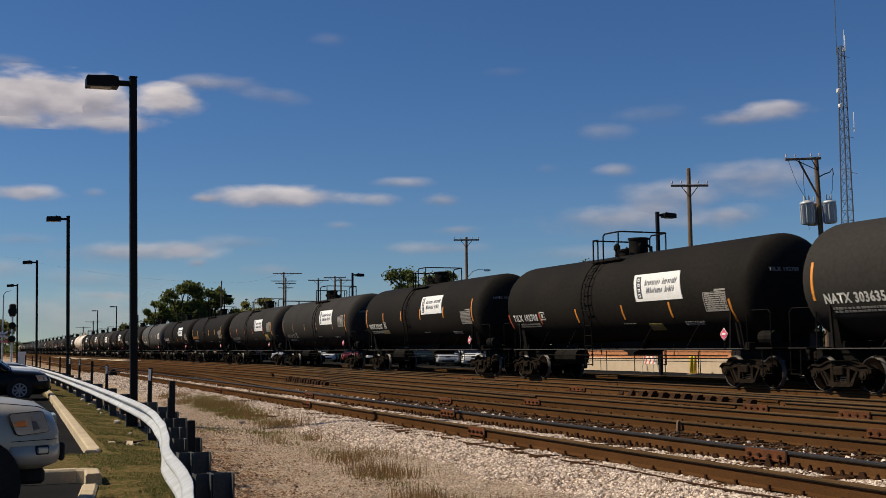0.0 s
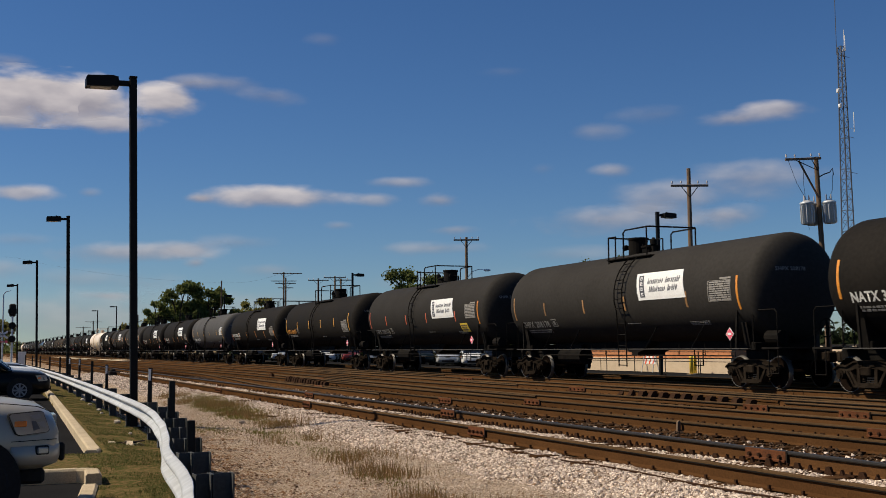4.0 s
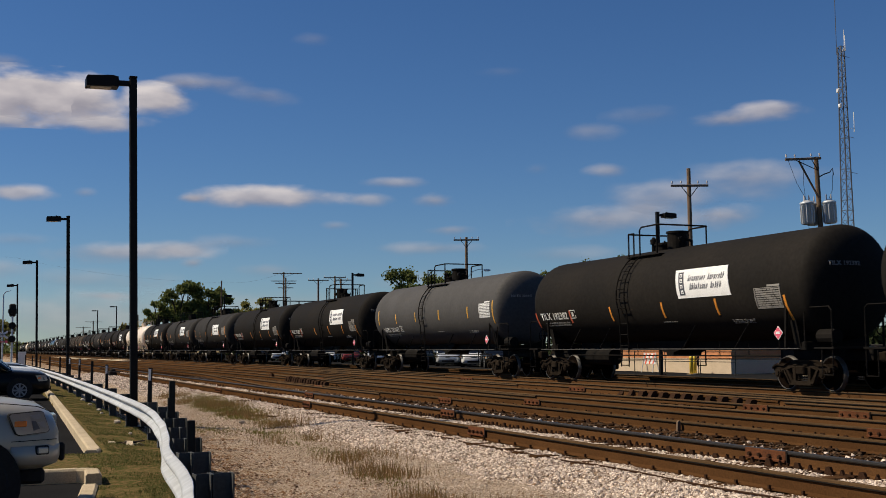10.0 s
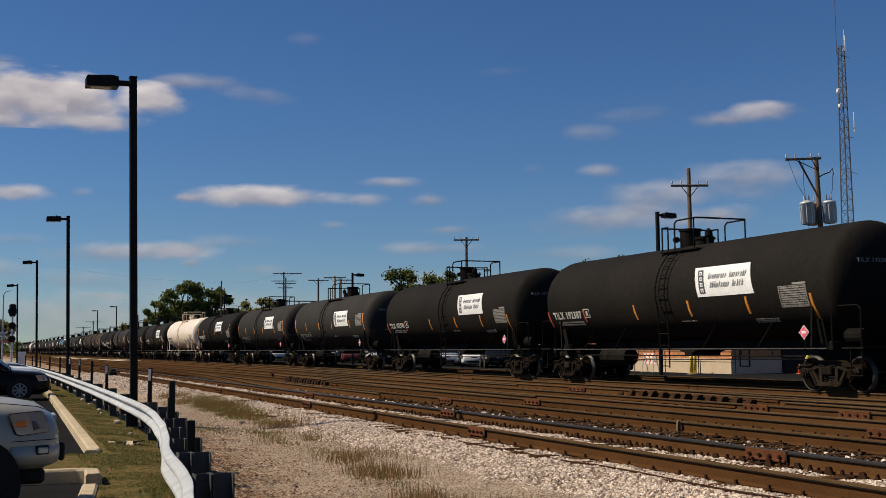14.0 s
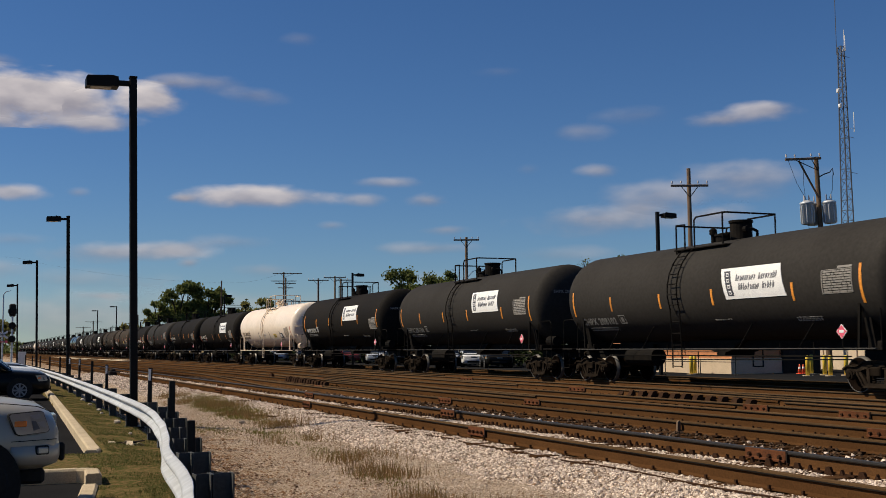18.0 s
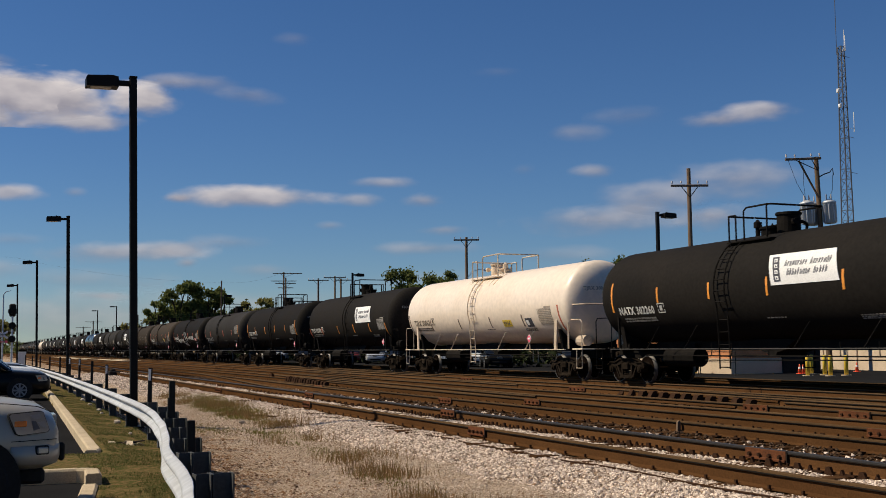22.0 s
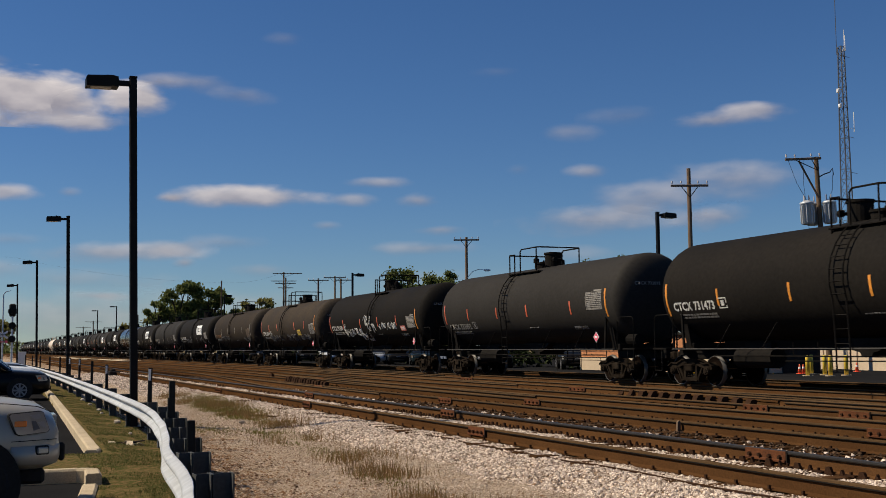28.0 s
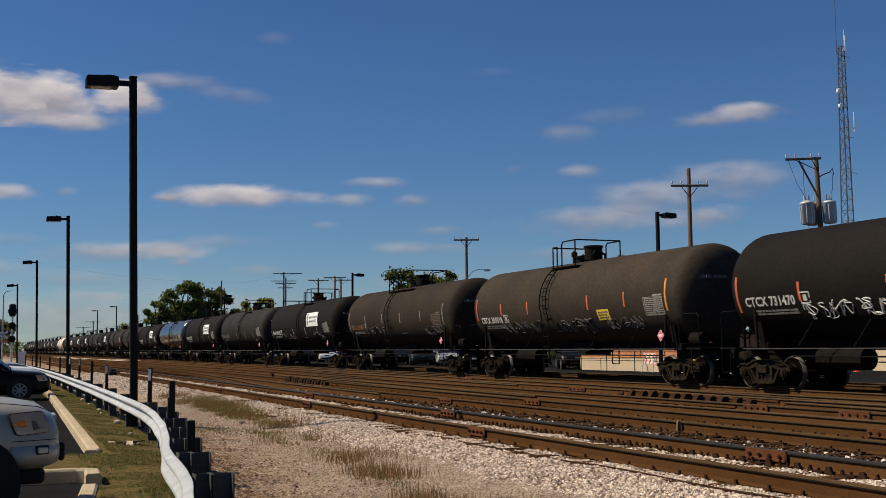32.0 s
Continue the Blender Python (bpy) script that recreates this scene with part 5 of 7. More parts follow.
def vehicle(name, m, paint, label, category, size=(4.7, 1.82, 1.46), hood=0.95, cab=(0.30, -1.95), roof=(-0.35, -1.3), clearance=0.22, wheel=0.33, front_axle=-0.92, detail=False,
            group="parked cars"):
    """A car whose front bumper is at x = 0, its length towards -x; the wheels stand on z = 0."""
    L, W, H = size
    w = W / 2
    t = thing(name, m, label, category, group)
    bm = B()
    st = [(-0.0, clearance + 0.16, hood - 0.28, w * 0.70, w * 0.70), (-0.05, clearance + 0.05, hood - 0.16, w * 0.82, w * 0.80), (-0.18, clearance, hood - 0.07, w * 0.93, w * 0.86),
          (-0.45, clearance, hood - 0.02, w * 0.985, w * 0.92), (-0.9, clearance, hood + 0.02, w, w * 0.94), (cab[0] - 1.6 if False else -1.25, clearance, hood + 0.05, w, w * 0.95),
          (-2.2, clearance, hood + 0.06, w, w * 0.96), (-L + 0.9, clearance, hood + 0.08, w, w * 0.95), (-L + 0.25, clearance + 0.03, hood + 0.06, w * 0.97, w * 0.9),
          (-L + 0.04, clearance + 0.12, hood - 0.05, w * 0.86, w * 0.82), (-L, clearance + 0.2, hood - 0.2, w * 0.8, w * 0.76)]
    loft(bm, st, 22)
    part("body", bm, paint, t, "", True)
    bm = B()
    zb = hood + 0.03
    cabst = [(-1.15, zb - 0.05, zb + 0.02, w * 0.86, w * 0.84), (-1.55, zb - 0.05, zb + (H - zb) * 0.62, w * 0.92, w * 0.80), (-1.95, zb - 0.05, H - 0.03, w * 0.93, w * 0.74),
             (-2.6, zb - 0.05, H - 0.015, w * 0.93, w * 0.75), (roof[1] - L + 3.0, zb - 0.05, H - 0.03, w * 0.92, w * 0.74), (-L + cab[0] + 0.25, zb - 0.05, zb + 0.15, w * 0.88, w * 0.78)]
    loft(bm, cabst, 18)
    part("windows", bm, CARGLASS, t, "dark glazed windows", True)
    bm = B()
    loft(bm, [(-1.85, H - 0.09, H - 0.02, w * 0.76, w * 0.70), (-2.1, H - 0.06, H, w * 0.77, w * 0.72), (-2.7, H - 0.06, H + 0.01, w * 0.77, w * 0.72), (roof[1] - L + 2.9, H - 0.08, H - 0.01, w * 0.75, w * 0.7)], 14)
    part("roof", bm, paint, t, "", True)
    for s in (-1, 1):
        for x0, x1 in ((-1.28, -1.98), (-2.72, -2.72), (-L + cab[0] + 0.35, roof[1] - L + 3.0)):
            bm = B()
            rod(bm, (x0, s * w * 0.90, zb), (x1, s * w * 0.765, H - 0.05), 0.04, 6)
            part("pillar", bm, paint, t)
    for ax in (front_axle, front_axle - L * 0.575):
        for s in (-1, 1):
            bm = B()
            lathe(bm, [(-0.11, wheel * 0.62), (-0.115, wheel * 0.9), (-0.09, wheel), (0.09, wheel), (0.115, wheel * 0.9), (0.11, wheel * 0.62)], 24, "Y")
            wh = part("wheel", bm, RUBBER, t, "", True)
            wh.matrix_basis = pose(ax, s * (w - 0.11), wheel)
            bm = B()
            for k in range(8):
                a = k * math.pi / 4
                box(bm, (math.cos(a) * wheel * 0.34, s * 0.105, math.sin(a) * wheel * 0.34), (wheel * 0.60, 0.03, wheel * 0.16), 0, pose(0, 0, 0, 0, -math.degrees(a), 0))
            rod(bm, (0, s * 0.07, 0), (0, s * 0.125, 0), wheel * 0.18, 12)
            for k in range(24):
                a, b2 = 2 * math.pi * k / 24, 2 * math.pi * (k + 1) / 24
                rod(bm, (math.cos(a) * wheel * 0.62, s * 0.105, math.sin(a) * wheel * 0.62), (math.cos(b2) * wheel * 0.62, s * 0.105, math.sin(b2) * wheel * 0.62), 0.022, 4)
            part("rim", bm, ALLOY, wh, "silver alloy rim")
            bm = B()
            rod(bm, (ax, s * (w - 0.24), wheel + 0.01), (ax, s * (w + 0.004), wheel + 0.01), wheel * 1.17, 26)
            part("wheel_arch", bm, SHADE, t)
    for s in (-1, 1):
        corner = pose(-0.27, s * w * 0.905, hood - 0.215, 0, 0, -s * 17)
        shape = [(-0.185, 0.07), (-0.165, 0.085), (0.09, 0.10), (0.115, 0.09), (0.175, -0.065), (0.16, -0.085), (-0.09, -0.105), (-0.12, -0.09)]
        bm = B()
        prism(bm, [(px * 1.04, pz * 1.06) for px, pz in shape], -0.025, 0.025, "XZ")
        hs = part("headlight_surround", bm, SHADE, t, "black headlight surround")
        hs.matrix_basis = corner
        bm = B()
        prism(bm, shape, s * 0.010 - 0.025, s * 0.010 + 0.025, "XZ")
        part("headlight", bm, HEADLIGHT, hs, "clear headlight")
        bm = B()
        prism(bm, [(-0.005, 0.07), (0.085, 0.078), (0.10, 0.045), (0.06, 0.03), (0.015, 0.048)], s * 0.036, s * 0.0385, "XZ")
        prism(bm, [(0.06, 0.005), (0.125, 0.012), (0.145, -0.05), (0.10, -0.035)], s * 0.036, s * 0.0385, "XZ")
        part("reflector", bm, ALLOY, hs, "bright headlight reflector")
        # the shadow inside the headlight, put in as a darker facet
        bm = B()
        prism(bm, [(0.01, 0.02), (0.05, 0.015), (0.09, -0.055), (0.03, -0.07)], s * 0.036, s * 0.038, "XZ")
        part("lamp_bowl", bm, LATTICE, hs)
        bm = B()
        box(bm, (-0.085, s * 0.016, -0.005), (0.115, 0.05, 0.055), 0.008)
        part("indicator", bm, AMBER, hs, "amber turn signal")
    bm = B()
    box(bm, (-0.012, 0, hood - 0.24), (0.05, w * 0.4, 0.12), 0.01)
    part("grille", bm, HEADLIGHT, t, "bright metal grille")
    bm = B()
    box(bm, (0.01, 0, clearance + 0.16), (0.05, w * 1.0, 0.12), 0.01)
    part("bumper_intake", bm, SHADE, t)
    for s in (-1, 1):
        bm = B()
        loft(bm, [(-1.5, zb + 0.06, zb + 0.20, 0.03, 0.03), (-1.56, zb + 0.03, zb + 0.22, 0.10, 0.10), (-1.66, zb + 0.05, zb + 0.2, 0.08, 0.08)], 10)
        mr = part("mirror", bm, paint, t, "", True)
        mr.matrix_basis = pose(0, s * (w + 0.06), 0)
    return t


SILVER = car_paint("silver_car_paint", (0.37, 0.338, 0.28), 0.2, 0.36, 0.25)
BLACKCAR = car_paint("black_car_paint", (0.006, 0.006, 0.006), 0.0, 0.3, 0.12)
PALE = car_paint("pale_car_paint", (0.55, 0.57, 0.58), 0.3, 0.3)
WHITECAR = car_paint("white_car_paint", (0.78, 0.78, 0.76), 0.0, 0.3)
DARKGREEN = car_paint("dark_teal_car_paint", (0.012, 0.022, 0.026), 0.2, 0.3, 0.3)
REDCAR = car_paint("dark_red_car_paint", (0.20, 0.03, 0.025), 0.2, 0.3)

suv = vehicle("suv", pose(0.725, 11.85, LOT), SILVER, "silver sport utility car parked nose-out beside the kerb", "car", (4.8, 1.9, 1.80), 1.125, (0.30, -1.95), (-0.35, -1.3), 0.45, 0.37, -0.76)
# the corner that shows: lamp surround, fog lamp, bumper line, guard and skirt
bm = B()
box(bm, (0, 0, 0), (0.13, 0.05, 0.085), 0.012)
fs2 = part("fog_lamp_surround", bm, SHADE, suv)
fs2.matrix_basis = pose(-0.155, -0.855, 0.66, 0, 0, 22)
bm = B()
box(bm, (0, -0.008, 0), (0.11, 0.05, 0.065), 0.012)
part("fog_lamp", bm, HEADLIGHT, fs2, "rectangular fog lamp")
bm = B()
box(bm, (0.04, -0.45, 0.61), (0.06, 0.09, 0.17), 0.02)
part("bumper_guard", bm, SHADE, suv, "black bumper guard")
bm = B()
loft(bm, [(0.02, 0.56, 0.70, 0.55, 0.55), (-0.01, 0.51, 0.735, 0.72, 0.72), (-0.10, 0.49, 0.745, 0.85, 0.85), (-0.22, 0.49, 0.745, 0.905, 0.90), (-0.42, 0.50, 0.74, 0.945, 0.935)], 22)
part("bumper", bm, SILVER, suv, "silver painted bumper", True)
bm = B()
box(bm, (-0.42, 0, 0.42), (0.60, 1.55, 0.14), 0.03)
part("skirt", bm, SHADE, suv)
for s in (-1, 1):
    bm = B()
    pipe(bm, [(-0.07, s * 0.76, 1.0), (-0.20, s * 0.84, 1.055), (-0.45, s * 0.885, 1.085), (-0.9, s * 0.905, 1.115), (-1.4, s * 0.905, 1.135)], 0.004, 5)
    part("bonnet_gap", bm, SHADE, suv, "dark gap beside the bonnet")
    bm = B()
    pipe(bm, [(-0.02, s * 0.735, 0.75), (-0.10, s * 0.86, 0.755), (-0.22, s * 0.912, 0.755), (-0.42, s * 0.948, 0.75)], 0.0035, 5)
    part("bumper_gap", bm, SHADE, suv, "dark gap above the bumper")

vehicle("sedan", pose(2.2, 38.95, LOT), BLACKCAR, "black sedan parked nose-out at the kerb", "car", (4.7, 1.8, 1.46), 0.92)
vehicle("sedan", pose(2.32, 44.6, LOT), PALE, "pale silver sedan parked in a row of cars", "car", (4.7, 1.8, 1.46), 0.92)
vehicle("sedan", pose(2.40, 50.6, LOT), WHITECAR, "white sedan parked in a row of cars", "car", (4.7, 1.8, 1.46), 0.92)
vehicle("hatchback", pose(2.35, 57.5, LOT), BLACKCAR, "dark hatchback parked in a row of cars", "car", (4.2, 1.75, 1.5), 0.95)
vehicle("hatchback", pose(2.35, 66.0, LOT), PALE, "pale grey hatchback parked in a row of cars", "car", (4.2, 1.75, 1.5), 0.95)

# railway signal and the mast beside it
sg = thing("railway_signal", pose(3.16, 118.2, -0.33), "black railway signal with three heads on a pale mast", "signal")
bm = B()
rod(bm, (0, 0, 0), (0, 0, 5.2), 0.10, 10)
part("mast", bm, TANKGREY, sg)
for z in (5.45, 4.05, 2.75):
    bm = B()
    rod(bm, (0, -0.12, z), (0, 0.12, z), 0.42 if z > 5 else 0.34, 16)
    hd = part("signal_head", bm, SHADE, sg)
    if z > 5:
        bm = B()
        box(bm, (0, 0, z + 0.1), (0.62, 0.3, 1.25), 0.12)
        part("housing", bm, SHADE, hd)
    for k in (-0.16, 0.16):
        bm = B()
        rod(bm, (0, -0.12, z + k), (0, -0.36, z + k), 0.10, 10)
        part("hood", bm, SHADE, hd)
bm = B()
box(bm, (0.95, 0, 0.75), (0.75, 0.5, 1.5), 0.03)
part("relay_cabinet", bm, TANKGREY, sg, "grey steel cabinet")
bm = B()
for k in range(8):
    rod(bm, (0.25, 0, 0.5 + k * 0.5), (-0.25, 0, 0.5 + k * 0.5), 0.02, 5)
part("rungs", bm, TANKGREY, sg)
xs = thing("crossing_mast", pose(2.35, 121.0, -0.33), "pale crossing mast with a slim bracket lamp and warning boards", "crossing mast")
bm = B()
rod(bm, (0, 0, 0), (0, 0, 7.2), 0.07, 8)
pipe(bm, [(0, 0, 7.2), (0.25, 0, 7.5), (0.7, 0, 7.6)], 0.045)
part("mast", bm, TANKGREY, xs)
for a in (35, -35):
    bm = B()
    box(bm, (0, -0.1, 3.2), (1.2, 0.03, 0.2), 0.005, pose(0, 0, 0, 0, a, 0))
    part("warning_board", bm, WHITE, xs)
bm = B()
rod(bm, (-0.35, -0.12, 2.5), (-0.35, -0.25, 2.5), 0.15, 10)
rod(bm, (0.35, -0.12, 2.5), (0.35, -0.25, 2.5), 0.15, 10)
box(bm, (0, -0.1, 2.5), (0.9, 0.05, 0.08))
part("warning_lamps", bm, PINK, xs)


# ---------------------------------------------------------------- far side of the tracks
for k, (x, y, h, s) in enumerate(((28.8, 44.0, 7.45, 1), (27.6, 86.0, 7.3, 1), (28.0, 138.6, 8.0, 1), (28.0, 255.0, 10.9, -1), (28.0, 297.0, 11.4, -1))):
    lamp_post(x, y, -0.12, h, "dark square lamp post with a shoebox head beyond the tracks", 0, s, 1.0 if k < 3 else 1.5, "platform lamp posts")


def utility_pole(x, y, h, arms, label, lean=0.0, r=0.14, turn=0.0, insul=True):
    """A wooden pole; arms: (height below the top, half length, offset along the arm)."""
    t = thing("utility_pole", pose(x, y, -0.12, 0, -lean, turn), label, "utility pole", "utility poles")
    bm = B()
    rod(bm, (0, 0, 0), (0, 0, h), r, 10, r * 0.72)
    part("pole", bm, POLEWOOD, t)
    for drop, half, off in arms:
        bm = B()
        box(bm, (off, -r, h - drop), (2 * half, 0.09, 0.12), 0.01)
        arm = part("crossarm", bm, POLEWOOD, t)
        bm = B()
        for s in (-1, 1):
            if abs(off) < half:
                rod(bm, (off + s * half * 0.45, -r - 0.05, h - drop - 0.05), (0, -r - 0.02, h - drop - 0.62), 0.022, 5)
        if len(bm.verts):
            part("brace", bm, SHADE, arm)
        else:
            bm.free()
        if insul:
            for u in (-0.93, -0.45, 0.45, 0.93):
                bm = B()
                rod(bm, (off + u * half, -r, h - drop + 0.05), (off + u * half, -r, h - drop + 0.14), 0.02, 5)
                rod(bm, (off + u * half, -r, h - drop + 0.14), (off + u * half, -r, h - drop + 0.26), 0.05, 8, 0.035)
                part("insulator", bm, PORCELAIN, arm)
    return t


utility_pole(34.95, 50.3, 10.78, ((0.95, 1.0, 0.0),), "weathered wooden utility pole with one crossarm", 0, 0.15, -22)
# the pole with the transformers
up = utility_pole(39.86, 45.6, 10.93, ((0.1, 0.92, -0.72),), "leaning wooden utility pole with grey transformers", 1.7, 0.16, -22)
bm = B()
rod(bm, (-0.95, -0.16, 10.75), (0, -0.16, 8.7), 0.05, 6)
part("arm_brace", bm, POLEWOOD, up)
for (x, y) in ((-0.66, -0.1), (0.46, -0.15), (-0.18, 0.55)):
    bm = B()
    lathe(bm, [(7.46, 0.24), (7.50, 0.32), (8.48, 0.32), (8.50, 0.35), (8.58, 0.35), (8.66, 0.18), (8.70, 0.05)], 16, "Z")
    tr = part("transformer", bm, TANKGREY, up, "pale grey pole transformer", True)
    tr.matrix_basis = pose(x, y, 0)
    for a in range(8):
        bm = B()
        box(bm, (0.325 * math.cos(a * 0.785 + 0.4), 0.325 * math.sin(a * 0.785 + 0.4), 7.98), (0.045, 0.045, 0.86), 0.006)
        part("cooling_fin", bm, TANKGREY, tr)
    for dx in (-0.12, 0.12):
        bm = B()
        rod(bm, (dx, 0, 8.62), (dx, 0, 8.96), 0.045, 8, 0.03)
        part("bushing", bm, PORCELAIN, tr)
bm = B()
pipe(bm, [(0.1, -0.1, 9.9), (0.35, -0.1, 10.02), (0.62, -0.1, 10.1), (0.78, -0.1, 10.3), (0.8, -0.1, 9.95)], 0.03)
part("side_bracket", bm, SHADE, up)
for pts in (((-1.5, -0.1, 10.9), (-1.1, -0.1, 9.6), (-0.6, -0.1, 8.6)), ((0.75, -0.1, 9.95), (0.7, -0.1, 9.2), (0.45, -0.1, 8.65)), ((-0.7, -0.1, 10.95), (-0.75, -0.1, 9.5), (-0.62, -0.1, 7.2))):
    bm = B()
    pipe(bm, pts, 0.012, 4)
    part("lead_wire", bm, WIRE, up)

t827 = utility_pole(37.1, 85.0, 10.4, ((0.25, 1.05, 0.0),), "wooden utility pole with a crossarm and street lamp", 0, 0.15, -22)
bm = B()
pipe(bm, [(0.05, -0.1, 7.05), (0.5, -0.1, 7.55), (1.0, -0.1, 7.72), (1.5, -0.1, 7.66)], 0.03)
la = part("lamp_arm", bm, TANKGREY, t827)
bm = B()
loft(bm, [(1.42, 7.60, 7.72, 0.04, 0.04), (1.55, 7.54, 7.74, 0.13, 0.11), (1.85, 7.56, 7.72, 0.13, 0.09), (1.98, 7.62, 7.68, 0.03, 0.03)], 10)
ob = part("street_lamp_head", bm, TANKGREY, la, "", True)
ob.matrix_basis = pose(0, -0.1, 0)

utility_pole(45.0, 176.0, 13.5, ((0.2, 2.3, 0.6), (1.4, 2.0, 0.0)), "tall wooden utility pole with two crossarms", 0, 0.17, -15, False)
utility_pole(44.3, 172.0, 12.4, ((0.9, 1.6, 0.0), (1.6, 1.2, 0.0)), "wooden utility pole with two crossarms", 0, 0.16, -15, False)
utility_pole(41.2, 143.0, 10.5, ((0.25, 1.35, 0.0),), "wooden utility pole with a crossarm", 0, 0.15, -15)
utility_pole(42.4, 139.5, 10.6, ((0.2, 1.4, 0.0),), "wooden utility pole with a crossarm", 0, 0.15, -15)
utility_pole(43.2, 139.5, 10.3, ((0.2, 1.2, 0.3),), "wooden utility pole with a crossarm", 0, 0.15, -15)
utility_pole(31.4, 157.5, 10.9, (), "bare dark wooden pole behind the train", 0, 0.13)
for k, (x, y, h) in enumerate(((30.0, 330.0, 9.5), (30.0, 362.0, 8.6), (31, 250, 8.0), (31, 243, 8.6), (30, 420, 16.0))):
    utility_pole(x, y, h, ((0.2, 2.2, 0.0),) if k < 2 else (), "distant wooden pole over the train" if k > 1 else "distant wooden pole with a crossarm", 0, 0.2, 0, False)
# pipe gantries that rise behind the far cars
gt = thing("gantry", pose(41.5, 150.0, -0.12), "dark pipe gantry behind the tracks", "gantry")
bm = B()
for u in (-3.2, -1.0, 1.2, 3.4):
    rod(bm, (u, 0, 0), (u, 0, 7.8), 0.08, 6)
part("uprights", bm, SHADE, gt)
bm = B()
pipe(bm, [(-3.2, 0, 7.8), (3.4, 0, 7.8)], 0.07)
part("top_pipe", bm, SHADE, gt)


# wires
def wire(p, q, sag, label="thin dark overhead wire"):
    p, q = Vector(p), Vector(q)
    bm = B()
    pts = [p.lerp(q, k / 14) - Vector((0, 0, 4 * sag * (k / 14) * (1 - k / 14))) for k in range(15)]
    pipe(bm, pts, 0.008, 4)
    return tagged(link_mesh("overhead_wire", bm, WIRE), label, "wire", "overhead wires")


wire((31.4, 157.5, 10.5), (44.5, 176.0, 13.2), 0.5)
wire((31.4, 157.5, 10.5), (5.0, 190.0, 16.0), 0.8)
wire((5.0, 190.0, 16.0), (-40.0, 240.0, 22.0), 0.8)


# radio tower: three legs, bracing, antennas
tw = thing("radio_tower", pose(102.45, 112.95, -0.42, 0, 0, 20), "tall slim galvanised lattice radio tower with antennas", "radio tower")
TOP = 40.0
legs = []
for k in range(3):
    a = radians(90 + 120 * k)
    legs.append(lambda z, a=a: Vector((math.cos(a), math.sin(a), 0)) * (1.15 - 0.72 * z / TOP) + Vector((0, 0, z)))
for f in legs:
    bm = B()
    rod(bm, f(0), f(TOP), 0.085, 6)
    part("leg", bm, LATTICE, tw)
for k in range(3):
    f, g = legs[k], legs[(k + 1) % 3]
    bm = B()
    n = 30
    for i in range(n):
        z0, z1 = TOP * i / n, TOP * (i + 1) / n
        rod(bm, f(z0), g(z1), 0.035, 4)
        rod(bm, f(z1), g(z1), 0.03, 4)
    tagged(part("bracing", bm, LATTICE, tw), kind="stuff")
for (x, z0, z1, r) in ((-1.9, 38.5, 46.2, 0.04), (0.1, 39.4, 42.2, 0.03), (0.35, 39.4, 41.5, 0.05), (1.9, 29.0, 31.6, 0.045), (-0.9, 28.4, 30.4, 0.03)):
    bm = B()
    rod(bm, (x, -0.4, z0), (x, -0.4, z1), r, 6)
    rod(bm, (x, -0.4, z0 + 0.4), (0, 0, z0 + 0.2 if z0 < 39 else 39.2), 0.025, 5)
    part("antenna", bm, LATTICE if x < 0 else WHITE, tw)
for (x, z) in ((-1.15, 34.0), (-0.8, 30.8 + 1.3)):
    bm = B()
    loft(bm, [(x - 0.18, z - 0.18, z + 0.18, 0.1, 0.1), (x, z - 0.28, z + 0.28, 0.26, 0.26), (x + 0.16, z - 0.2, z + 0.2, 0.16, 0.16)], 12)
    rod(bm, (x, 0, z + 0.2), (0, 0, z + 0.35), 0.04, 5)
    part("dish", bm, WHITE, tw, "small white dish")
bm = B()
for z, half in ((28.2, 1.9), (23.6, 2.4), (38.7, 1.6)):
    rod(bm, (-half * 0.4, -0.3, z), (half, -0.3, z), 0.03, 5)
part("antenna_arm", bm, LATTICE, tw)

# low building beyond the platform
bd = thing("brick_building", pose(32.2, 50.5, -0.11), "low orange brick building with a tan stone base", "building")
bm = B()
box(bm, (2.0, 0, 0.36), (4.0, 14.2, 0.72), 0.01)
part("base_wall", bm, TAN, bd, "tan stone base course")
bm = B()
box(bm, (2.03, 0, 1.29), (3.94, 14.1, 1.14))
wallp = part("wall", bm, BRICK, bd)
bm = B()
box(bm, (2.0, 0, 1.92), (4.2, 14.4, 0.12), 0.02)
part("roof", bm, SHADE, bd)
src = None
for row in range(3):
    for k in range(34):
        y = -6.9 + k * 0.41 + (0.2 if row % 2 else 0)
        z = 0.80 + row * 0.135
        if src is None:
            bm = B()
            box(bm, (0.056, 0, 0), (0.016, 0.39, 0.12), 0.004)
            src = part("brick", bm, BRICK, wallp)
            src.matrix_basis = pose(0, y, z)
        else:
            twin(src, wallp, pose(0, y, z))
bm = B()
for y in (-4.7, 0.0, 4.7):
    box(bm, (-0.01, y, 0.36), (0.02, 0.03, 0.70))
part("base_joint", bm, SHADE, bd)
# fence in front of it
fn = thing("pipe_fence", pose(29.9, 48.0, -0.11), "dark pipe fence along the platform", "fence")
for y in spaced(-8, 8, 2.7):
    bm = B()
    rod(bm, (0, y, 0), (0, y, 1.1), 0.022, 6)
    part("post", bm, SHADE, fn)
for z in (0.62, 1.06):
    bm = B()
    rod(bm, (0, -8, z), (0, 8, z), 0.016, 6)
    part("rail", bm, SHADE, fn)

